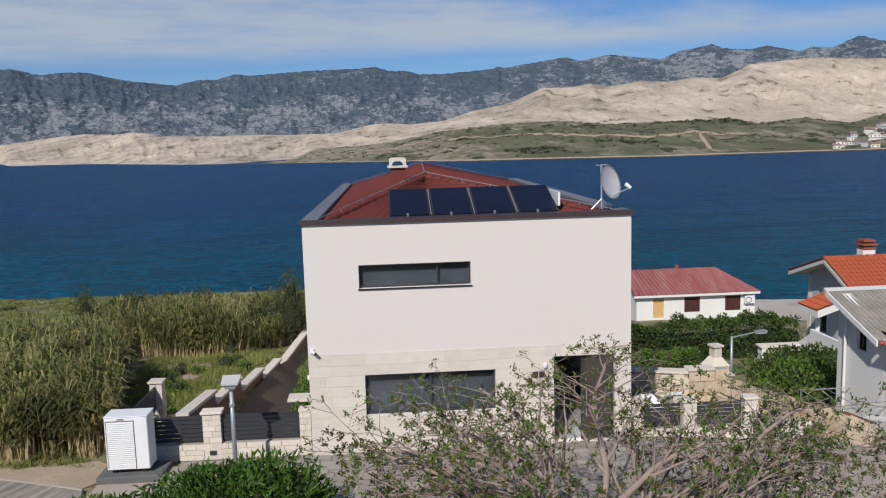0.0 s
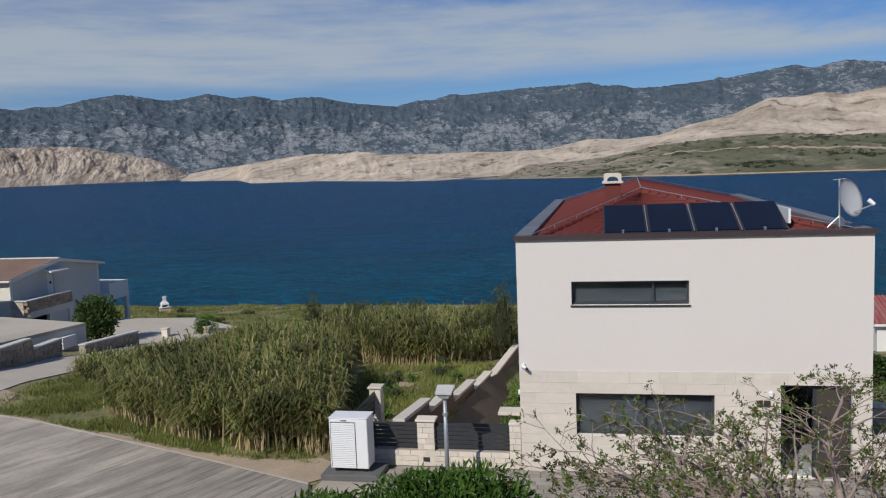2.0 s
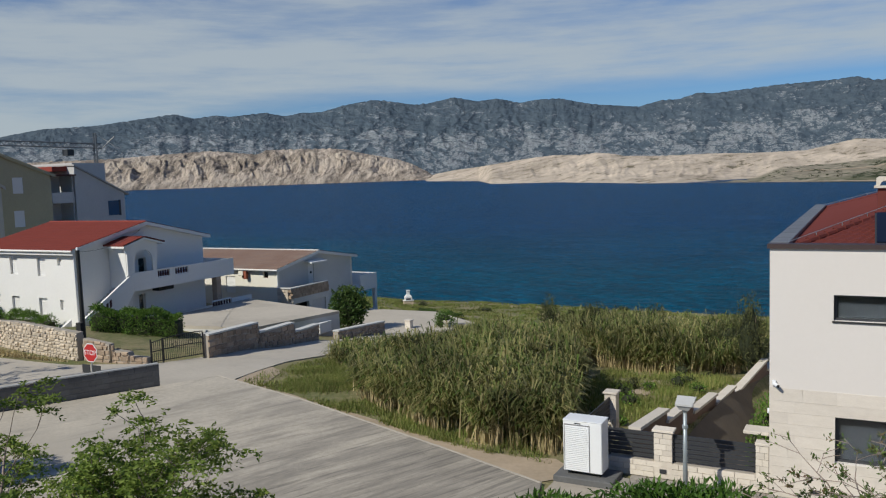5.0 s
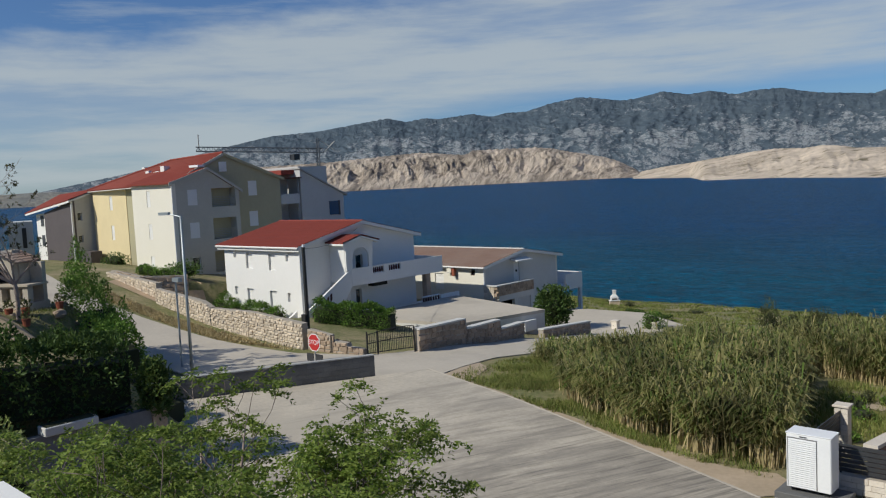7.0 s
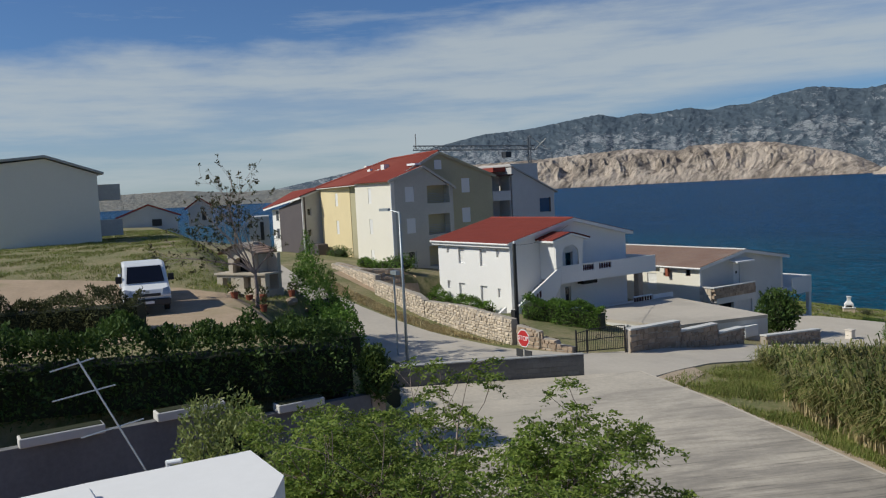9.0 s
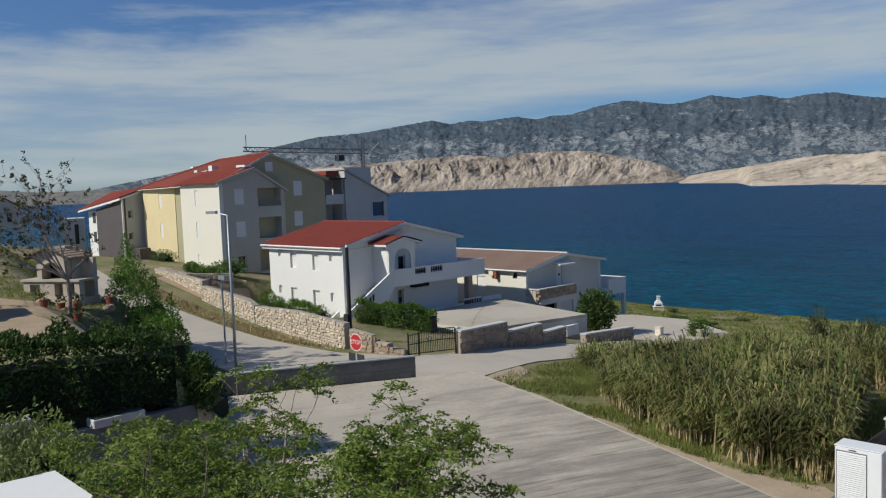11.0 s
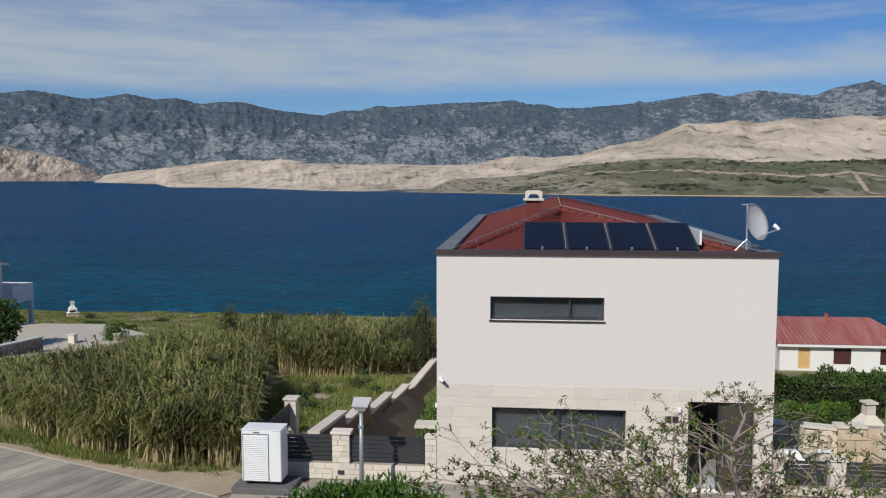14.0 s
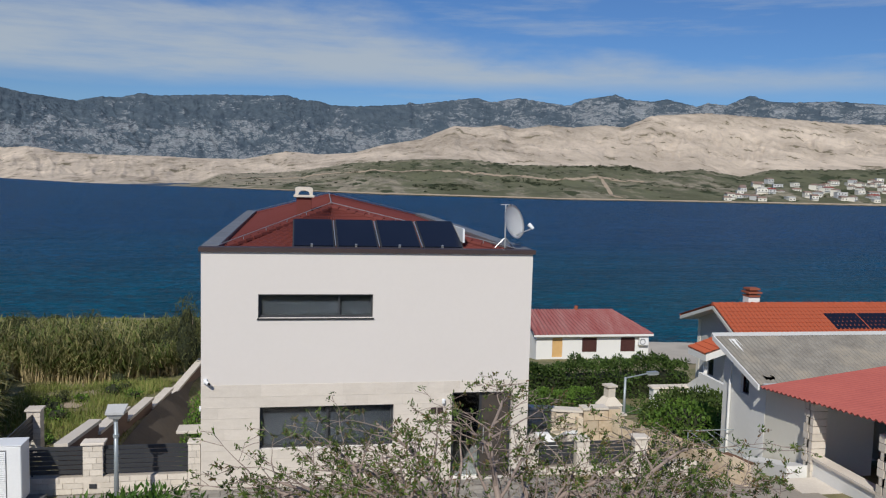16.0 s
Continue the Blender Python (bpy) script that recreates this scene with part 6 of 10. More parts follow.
    part("awning", box(x1 + 0.02, x1 + 0.7, 43.9, 45.4, zb - 0.75, zb - 0.35), black_rubber, ob, "dark rolled awning under the balcony")
    part("door_step", prism([(x0 - 0.3, y0 + 0.6, z0), (x0 - 3.0, y0 + 0.6, z0), (x0 - 3.0, y0 + 0.6, z0 + 0.7), (x0 - 0.3, y0 + 0.6, z0 + 2.3)], (0, 0.2, 0)), white_paint, ob, "white sloping parapet of the back steps")


white_house()


def beige_house():
    x0, x1, y0, y1, z0, ev, rd = -62.0, -45.7, 55.5, 67.0, -4.2, 1.0, 1.98
    wins = [(-47.22, -46.70, 0.25, 0.95), (-49.7, -49.0, 0.15, 0.98), (-51.6, -50.5, -1.2, 0.3)]
    east = [(59.9, 60.75, -0.95, 1.1)]
    ob = gable_house("beige_house", x0, x1, y0, y1, z0, ev, rd, warm_white, brown_tile, "cream house with faded brown tiled roof", 0.42, wins, east, 14, ridge_mat=old_white, side_mat=old_white, ridge_y=61.1)
    window(ob, "y", y0, *wins[0], -1, dark_wood, dark_inside, deep=0.12, label="small brown-framed window")
    window(ob, "y", y0, *wins[1], -1, dark_wood, dark_inside, deep=0.12, label="window behind an air conditioner")
    window(ob, "y", y0, *wins[2], -1, white_paint, shutter=white_paint, deep=0.12)
    window(ob, "x", x1, *east[0], 1, white_paint, shutter=white_paint, deep=0.1, name="door", label="plain white side door")
    part("door_knob", box(x1 - 0.06, x1 + 0.02, 60.25, 60.4, 0.1, 0.3), black_iron, ob)
    part("door_hood", prism([(x1 + 0.02, 59.3, 1.28), (x1 + 0.9, 59.3, 1.12), (x1 + 0.9, 59.3, 1.24), (x1 + 0.02, 59.3, 1.42)], (0, 2.4, 0)), white_paint, ob)
    # narrow stone landing in front of the side door, with stores below
    xo = -44.2
    part("landing", box(x1 + 0.02, xo - 0.3, 55.7, 60.9, -1.75, -1.5), grey_rubble, ob)
    for k in range(14):
        y = 55.4 + k * 5.5 / 14
        for r in range(3):
            yy = y + 0.19 * (r % 2)
            mesh_object("parapet_stone", part_mesh(xo - 0.3, xo + 0.015 * ((k + r) % 3), yy, min(60.9, yy + 0.375), -1.5 + r * 0.29, -1.5 + r * 0.29 + 0.275), grey_rubble, ob)
    for k in range(3):
        for r in range(4):
            mesh_object("parapet_stone", part_mesh(x1 + 0.02 + k * 0.39, x1 + 0.39 + k * 0.39, 55.36 + 0.01 * ((k + r) % 3), 55.66, -1.8 + r * 0.29, -1.8 + r * 0.29 + 0.275), rubble_stone, ob)
    part("coping", box(xo - 0.36, xo + 0.06, 55.3, 60.95, -0.625, -0.55), old_white, ob)
    part("coping", box(x1 + 0.02, xo - 0.362, 55.3, 55.7, -0.625, -0.55), old_white, ob)
    part("store_wall", holed_wall("y", 55.4, 0.3, x1 + 0.02, xo, z0 - 1, -1.8, [(x1 + 0.25, x1 + 1.15, -3.0, -1.95)]), rubble_stone, ob)
    part("store_wall", holed_wall("x", xo, -0.3, 55.7, 60.9, z0 - 1.5, -1.52, [(55.9, 57.9, -4.6, -2.0), (58.4, 60.4, -4.8, -2.0)]), old_white, ob)
    # Dark back in place of the unlit depth of the stores.
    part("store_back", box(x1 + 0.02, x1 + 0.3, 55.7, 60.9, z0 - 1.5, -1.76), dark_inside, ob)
    part("store_door", box(xo - 0.2, xo - 0.15, 58.4, 60.4, -5.2, -2.0), light_grey, ob)
    # rear balcony on posts
    part("balcony_slab", box(x1 - 8, x1 + 0.95, y1 + 0.02, y1 + 3.0, -2.5, -2.25), white_paint, ob)
    part("balcony_parapet", box(x1 + 0.77, x1 + 0.95, y1 + 0.02, y1 + 3.0, -2.248, -0.95), white_paint, ob)
    part("balcony_parapet", box(x1 - 8, x1 + 0.768, y1 + 2.82, y1 + 3.0, -2.248, -0.95), white_paint, ob)
    part("post", box(x1 + 0.6, x1 + 0.93, y1 + 2.6, y1 + 2.95, -7.5, -2.502), white_paint, ob)
    part("side_wall_low", box(x1 + 0.6, x1 + 0.85, y1 - 0.5, y1 + 2.55, -7.5, -4.6), white_paint, ob)
    part("air_conditioner", box(-49.75, -49.2, y0 - 0.42, y0 - 0.14, 0.45, 0.98, 0.02), warm_white, ob, "cream air conditioner box")
    part("air_conditioner", box(-49.15, -48.85, y0 - 0.40, y0 - 0.14, 0.15, 0.95, 0.02), terracotta, ob, "rusty brown vent box")


beige_house()


# flat concrete garage roof between the two houses
def flat_garage():
    ob = thing("flat_garage", (-41, 44, -2.2), "low garage with a flat pale concrete roof", "garage")
    ring = [(-45.5, 39.8), (-36.2, 41.2), (-34.4, 48.6), (-45.5, 51.5)]
    part("roof_slab", prism([(x, y, -1.12) for x, y in ring], (0, 0, 0.22)), road_concrete, ob)
    part("wall", prism([(x * 0.995 - 0.2, y, -4.5) for x, y in ring], (0, 0, 3.38)), old_white, ob)
    part("garage_window", box(-34.75, -34.45, 46.2, 47.6, -2.2, -1.45), white_paint, ob)


flat_garage()


# Opaque glass, coloured blue for the sea seen through the corner window.
sea_blue_glass = surface("sea_blue_glass", (0.03, 0.07, 0.14), (0.03, 0.08, 0.16), 0.08, 1, 10, 0, spec=0.8)
beige_grey = surface("beige_grey", (0.52, 0.495, 0.43), (0.45, 0.43, 0.37), 0.9, 0.4, 7, 0.1, 40)


def flats():
    ob = thing("apartment_block", (-66, 37.6, 1.0), "three-storey apartment block in cream, yellow and olive with red roof", "apartment house")
    z0, x1, y0 = 0.2, -66.08, 37.6
    # cream stair tower face
    wins = [(-70.75, -70.1, a, b) for a, b in ((1.65, 3.2), (4.75, 6.2), (7.75, 9.2))]
    part("cream_wall", holed_wall("y", y0, 0.3, -73.5, x1, z0, 9.75, wins), warm_white, ob)
    for w in wins:
        window(ob, "y", y0, *w, -1, white_paint, shutter=white_paint, deep=0.06, label="narrow window with white shutter")
    ywins = [(-81.5, -80.85, a, b) for a, b in ((1.3, 2.8), (4.45, 5.95), (7.5, 8.95))]
    part("yellow_wall", holed_wall("y", 39.2, 0.3, -85.15, -77.9, z0, 9.55, ywins), yellow_plaster, ob)
    for w in ywins:
        window(ob, "y", 39.2, *w, -1, white_paint, shutter=white_paint, deep=0.06, label="narrow window with white shutter")
    part("ochre_recess", box(-77.9, -73.5, 39.26, 39.5, z0, 9.6), olive_plaster, ob)
    part("recess_side", box(-73.8, -73.5, 37.9, 39.26, z0, 9.6), olive_plaster, ob)
    # east faces: grey gable in front, olive behind
    ga = [(41.48, 44.04, 7.5, 9.2), (41.48, 44.0, 4.5, 6.45), (41.42, 43.85, 1.45, 3.4)]
    gw = [(39.04, 40.02, 7.75, 9.17), (39.08, 40.06, 4.77, 6.19), (39.1, 39.95, 1.8, 3.05)]
    def top_a(u):
        return 9.75 + (u - 37.9) * 0.36 if u < 41.16 else 10.92 - (u - 41.16) * 0.62
    part("grey_wall", holed_wall("x", x1, -0.3, y0 + 0.3, 44.44, z0, 10.92, ga + gw, (top_a, [41.16])), beige_grey, ob)
    for u0, u1, a, b in gw[:2]:
        window(ob, "x", x1, u0, u1, a, b, 1, white_paint, shutter=white_paint, deep=0.05, label="window with closed white shutters")
    window(ob, "x", x1, *gw[2], 1, white_paint, dark_inside, deep=0.12, label="dark ground-floor window")
    for u0, u1, a, b in ga:
        part("loggia", box(x1 - 1.5, x1 - 1.4, u0, u1, a, b), beige_grey, ob)
        part("loggia_floor", box(x1 - 1.4, x1 - 0.3, u0, u1, a - 0.2, a - 0.002), light_grey, ob)
        part("loggia_ceiling", box(x1 - 1.4, x1 - 0.3, u0, u1, b + 0.002, b + 0.15), light_grey, ob)
        for q in (u0 - 0.12, u1):
            part("loggia_side", box(x1 - 1.4, x1 - 0.302, q, q + 0.12, a, b), beige_grey, ob)
        bm = bmesh.new()
        for k in range(6):
            add_tube(bm, (x1 - 0.1, u0, a + 0.12 + k * 0.16), (x1 - 0.1, u1, a + 0.12 + k * 0.16), 0.018, sides=5)
        part("loggia_rail", bm, grey_plaster, ob)
        part("loggia_door", box(x1 - 1.398, x1 - 1.35, u0 + 0.3, u0 + 1.15, a, b - 0.25), blind_grey, ob)
    def top_b(u):
        return 12.3 - (u - 43.54) * 0.37 if u > 43.54 else 9.9 + (u - 38.4) * 0.467
    gb = [(46.2, 47.2, 8.35, 9.78), (46.15, 47.15, 5.38, 6.83)]
    part("olive_wall", holed_wall("x", x1 - 1.0, -0.3, 38.4, 50.0, z0, 12.3, gb, (top_b, [43.54])), olive_plaster, ob)
    for u0, u1, a, b in gb:
        window(ob, "x", x1 - 1.0, u0, u1, a, b, 1, white_paint, shutter=white_paint, deep=0.05, label="window with closed white shutters")
    window(ob, "x", x1 - 1.0 + 0.12, 43.06, 43.88, 10.74, 11.66, 1, white_paint, shutter=white_paint, deep=0.06, label="attic window with white shutter")
    part("back_wall", box(-84.5, x1 - 1.3, 49.7, 50.0, z0, 9.8), light_grey, ob)
    part("west_wall", box(-85.15, -84.85, 39.5, 50.0, z0, 9.55), yellow_plaster, ob)
    # hipped main roof and the lower gable roof over the front
    xe = x1 - 0.85
    RA, RB = (xe, 43.54, 12.38), (-76.0, 43.3, 12.12)
    FL, FR, BL, BR = (-85.5, 38.85, 9.55), (xe, 38.0, 9.75), (-85.5, 50.4, 9.65), (xe, 50.4, 9.85)
    for q in ((FL, FR, RA, RB), (BR, BL, RB, RA), (BL, FL, RB, RB)):
        v, f = roof_sheet(*q, 0.3, 16, 0.05, 4, 0.06)
        raw("roof_slope", v, f, bright_red_tile, ob)
    part("roof_deck", prism((FL, FR, RA, RB), (0, 0, -0.08)), old_white, ob)
    for q in (((x1 + 0.12, 37.2, 9.72), (-73.7, 37.2, 9.76), (-73.7, 41.16, 11.02), (x1 + 0.12, 41.16, 11.02)), ((-72, 44.75, 8.86), (x1 + 0.12, 44.75, 8.86), (x1 + 0.12, 41.16, 11.02), (-72, 41.16, 11.02))):
        v, f = roof_sheet(*q, 0.3, 12, 0.05, 4, 0.06)
        raw("roof_slope", v, f, bright_red_tile, ob)
    for xv, ya, za, yb, zb, mat in ((x1 + 0.125, 37.2, 9.72, 41.16, 11.02, beige_grey), (x1 + 0.125, 44.75, 8.86, 41.16, 11.02, beige_grey), (xe + 0.005, 38.0, 9.75, 43.54, 12.38, beige_grey), (xe + 0.005, 50.4, 9.85, 43.54, 12.38, olive_plaster)):
        part("verge_board", prism([(xv, ya, za - 0.14), (xv, yb, zb - 0.14), (xv, yb, zb + 0.13), (xv, ya, za + 0.13)], (0.06, 0, 0)), mat, ob)
    for a, b in ((FL, RB), (RB, RA)):
        a, b = Vector(a), Vector(b)
        bm = bmesh.new()
        n = int((b - a).length / 0.4)
        for k in range(n):
            add_tube(bm, a.lerp(b, k / n) + Vector((0, 0, 0.16)), a.lerp(b, (k + 1.05) / n) + Vector((0, 0, 0.14)), 0.13, 0.11, 6)
        part("ridge_tile", bm, bright_red_tile, ob)
    part("chimney", box(-73.85, -73.15, 40.9, 41.5, 10.4, 11.62), white_paint, ob)
    part("roof_terrace", prism([(-77.0, 41.0, 10.55), (-74.4, 41.0, 10.75), (-74.4, 41.0, 11.2), (-76.3, 41.0, 11.0), (-76.4, 41.0, 11.3), (-77.0, 41.0, 11.25)], (0, 0.5, 0)), white_paint, ob, "white dormer wall in the roof")
    part("skylight", box(-68.1, -66.6, 40.6, 41.3, 11.2, 11.4), white_metal, ob)
    part("roof_pipe", box(-79.6, -79.0, 42.0, 42.4, 11.0, 11.75), white_paint, ob)
    part("downpipe", tube((x1 + 0.08, 37.5, z0), (x1 + 0.08, 37.5, 9.6), 0.07), white_paint, ob)
    # roofed balconies and the white block behind
    for z in (4.6, 7.3):
        part("balcony_slab", box(x1 - 3, x1 - 1.0, 50.05, 52.4, z, z + 0.2), light_grey, ob)
        part("balcony_wall", box(x1 - 1.2, x1 - 1.0, 50.05, 52.4, z + 0.2, z + 1.0), light_grey, ob)
    part("balcony_roof", box(x1 - 3.2, x1 - 0.8, 50.02, 52.6, 9.85, 9.98), dark_wood, ob)
    part("balcony_back", box(x1 - 3.2, x1 - 3.0, 50.02, 52.4, z0, 9.84), light_grey, ob)
    part("balcony_post", tube((x1 - 1.05, 52.3, z0), (x1 - 1.05, 52.3, 9.84), 0.06), grey_plaster, ob)
    wh = thing("white_block", (-68, 53, 0), "white block with a sloping roofline and a glazed corner", "house")
    xw = x1 - 1.05
    part("wall", prism([(xw, 52.62, -2), (xw, 58.3, -2), (xw, 58.3, 8.0), (xw, 52.62, 10.72)], (-9, 0, 0)), light_grey, wh)
    part("glazing", box(xw + 0.01, xw + 0.05, 56.25, 57.7, 5.85, 7.3), sea_blue_glass, wh, "blue reflecting corner window, the sea behind put into its colour")
    part("glazing_post", box(xw + 0.01, xw + 0.08, 57.5, 57.72, 5.8, 7.35), anthracite, wh)
    part("upper_block", box(-80, xw - 1.5, 53.6, 57.4, 8, 11.1), light_grey, wh)
    part("roof_cap", prism([(xw + 0.2, 52.5, 10.78), (xw + 0.2, 58.7, 7.82), (xw + 0.2, 58.7, 7.98), (xw + 0.2, 52.5, 10.92)], (-9.4, 0, 0)), grey_plaster, wh)
    part("roof_tiles", box(-76, xw - 1.0, 51.0, 53.4, 10.3, 10.75), bright_red_tile, wh, "strip of red tiled roof")


flats()


def grey_house():
    ob = thing("grey_house", (-90, 37.2, 1.5), "grey and dark brown rendered house with red roof", "house")
    x1 = -85.8
    part("dark_wall", prism([(-92.95, 37.2, 0), (x1, 37.2, 0), (x1, 37.2, 8.7), (-92.95, 37.2, 7.45)], (0, 0.3, 0)), dark_plaster, ob)
    holes = [(37.72, 38.18, 6.55, 7.4), (37.68, 38.14, 4.25, 5.02)]
    part("pale_wall", holed_wall("x", x1, -0.3, 37.5, 40.4, 0, 9.7, holes, (lambda u: 8.75 + (u - 37.5) * 0.33, [40.4])), light_grey, ob)
    for h in holes:
        window(ob, "x", x1, *h, 1, white_paint, dark_inside, deep=0.15, label="small dark window")
    part("white_wall", prism([(-96.2, 37.6, 0), (-92.97, 37.6, 0), (-92.97, 37.6, 7.5), (-96.2, 37.6, 7.3)], (0, 0.3, 0)), white_paint, ob)
    for z in (4.2, 6.4):
        part("window", box(-94.9, -94.2, 37.54, 37.62, z - 0.4, z + 0.8), blind_grey, ob)
    q = ((-97.2, 36.8, 7.42), (x1 + 0.25, 36.8, 8.72), (x1 + 0.35, 40.3, 9.85), (-95.6, 40.3, 9.4))
    v, f = roof_sheet(*q, 0.32, 12, 0.05, 4, 0.06)
    raw("roof_slope", v, f, bright_red_tile, ob)
    part("roof_deck", prism(q, (0, 0, -0.2)), white_paint, ob)
    part("downpipe", tube((x1 + 0.05, 37.15, 1), (x1 + 0.05, 37.15, 8.6), 0.12), white_paint, ob)
    part("back_wall", box(-96.2, x1 - 0.3, 40.1, 40.4, 0, 9.3), light_grey, ob)
    part("annex", box(x1 + 0.03, x1 + 2.6, 37.6, 38.8, 0, 3.35), dark_plaster, ob)


grey_house()


def far_west_houses():
    # white house cut by the picture's edge when the camera turns furthest west
    def spot(az, r):
        return -r * math.sin(radians(az)), r * math.cos(radians(az))
    x, y = spot(83.5, 78)
    ob = thing("west_house", (x, y, height(x, y) - 0.5), "tall off-white house with a dark base and balconies", "house", turn=0)
    z0, z1 = 5.6, 11.9
    part("wall", prism([(x - 6, y - 3, z0), (x - 6, y + 5.0, z0), (x - 6, y + 5.0, 11.6), (x - 6, y + 1.0, 13.0), (x - 6, y - 3, 12.6)], (8, 0, 0)), warm_white, ob)
    part("base", box(x - 6, x + 2.02, y - 3, y + 5.02, 3.0, z0), dark_plaster, ob)
    part("roof", prism([(x - 6.4, y - 3.4, 12.7), (x - 6.4, y + 1.0, 13.1), (x - 6.4, y + 5.5, 11.55), (x - 6.4, y + 5.5, 11.75), (x - 6.4, y + 1, 13.3), (x - 6.4, y - 3.4, 12.9)], (8.8, 0, 0)), grey_plaster, ob)
    for z in (6.2, 9.3):
        part("balcony", box(x - 1, x + 1.6, y + 5.03, y + 6.9, z, z + 1.4), grey_plaster, ob)
    for az0, az1, r, e0, e1, lab in ((78.5, 74.9, 128, -1.3, -0.85, "low grey-white bungalow with a faded red roof"), (74.2, 72.6, 140, -1.2, -0.5, "small grey-white house with a red roof"), (70.3, 68.9, 112, -3.2, -1.2, "small white outbuilding with a flat roof")):
        xa, ya = spot(az0, r); xb, yb = spot(az1, r)
        L = math.hypot(xb - xa, yb - ya)
        zb, zt = EYE_Z + r * math.tan(radians(e0)) - 1.0, EYE_Z + r * math.tan(radians(e1))
        h = thing("far_bungalow", (xa, ya, zb), lab, "house", turn=math.degrees(math.atan2(yb - ya, xb - xa)))
        part("wall", box(0, L, 0, 7, 0, zt - zb), light_grey, h, local=True)
        if "flat" not in lab:
            part("gable", prism([(-0.3, -0.02, zt - zb), (L + 0.3, -0.02, zt - zb), (L * 0.5, -0.02, zt - zb + 1.7)], (0, 7, 0)), light_grey, h, local=True)
            part("roof", prism([(-0.5, -0.3, zt - zb), (L * 0.5, -0.3, zt - zb + 1.75), (L * 0.5, -0.3, zt - zb + 2.0), (-0.6, -0.3, zt - zb + 0.22)], (0, 7.6, 0)), bright_red_tile, h, local=True)
            part("roof", prism([(L + 0.5, -0.3, zt - zb), (L * 0.5, -0.3, zt - zb + 1.75), (L * 0.5, -0.3, zt - zb + 2.0), (L + 0.6, -0.3, zt - zb + 0.22)], (0, 7.6, 0)), bright_red_tile, h, local=True)
        part("window", box(L * 0.55, L * 0.72, -0.06, 0.02, (zt - zb) * 0.35, (zt - zb) * 0.85), dark_inside, h, local=True)


far_west_houses()


crane_blue = surface("crane_blue", (0.07, 0.085, 0.105), (0.10, 0.11, 0.13), 0.6, 1, 8, 0.05, 30)


def tower_crane():
    def at(az, el, r):
        return Vector((-r * math.sin(radians(az)), r * math.cos(radians(az)), EYE_Z + r * math.tan(radians(el))))
    r = 118
    ob = thing("tower_crane", at(50.6, -2.0, r), "slim grey lattice tower crane behind the flats", "crane")
    a, b = at(58.7, 2.85, r), at(50.2, 2.45, r)
    top = at(50.6, 3.2, r)
    bm = bmesh.new()
    d = (b - a)
    for o in (Vector((0, 0, 0)), Vector((0, 0, 0.6))):
        add_tube(bm, a + o, b + o, 0.085, sides=5)
    n = 26
    for k in range(n):
        p, q = a + d * k / n, a + d * (k + 0.5) / n
        e = a + d * (k + 1) / n
        add_tube(bm, p, q + Vector((0, 0, 0.6)), 0.045, sides=4)
        add_tube(bm, q + Vector((0, 0, 0.6)), e, 0.045, sides=4)
    part("jib", bm, crane_blue, ob)
    bm = bmesh.new()
    base = at(50.6, -6, r)
    for s in (-0.5, 0.5):
        add_tube(bm, base + Vector((s, 0, 0)), top + Vector((s * 0.4, 0, 0.5)), 0.10, sides=5)
    for k in range(20):
        p, q = base.lerp(top, k / 20), base.lerp(top, (k + 1) / 20)
        add_tube(bm, p + Vector((-0.5, 0, 0)), q + Vector((0.5, 0, 0)), 0.06, sides=4)
    part("tower", bm, crane_blue, ob)
    part("stay", tube(top + Vector((0, 0, 0.5)), b + Vector((0, 0, 0.4)) + d.normalized() * 1.5, 0.06, sides=4), grey_plaster, ob)
    part("counter_arm", tube(b, b + d.normalized() * 1.6 + Vector((0, 0, 1.6)), 0.08, sides=4), grey_plaster, ob)
    h = at(52.2, 2.4, r)
    part("trolley", box(h.x - 0.5, h.x + 0.5, h.y - 0.5, h.y + 0.5, h.z - 0.8, h.z), anthracite, ob)
    m = at(58.5, 2.9, r)
    part("end_mast", tube(m, m + Vector((0, 0, 2.2)), 0.08, sides=4), grey_plaster, ob)


tower_crane()


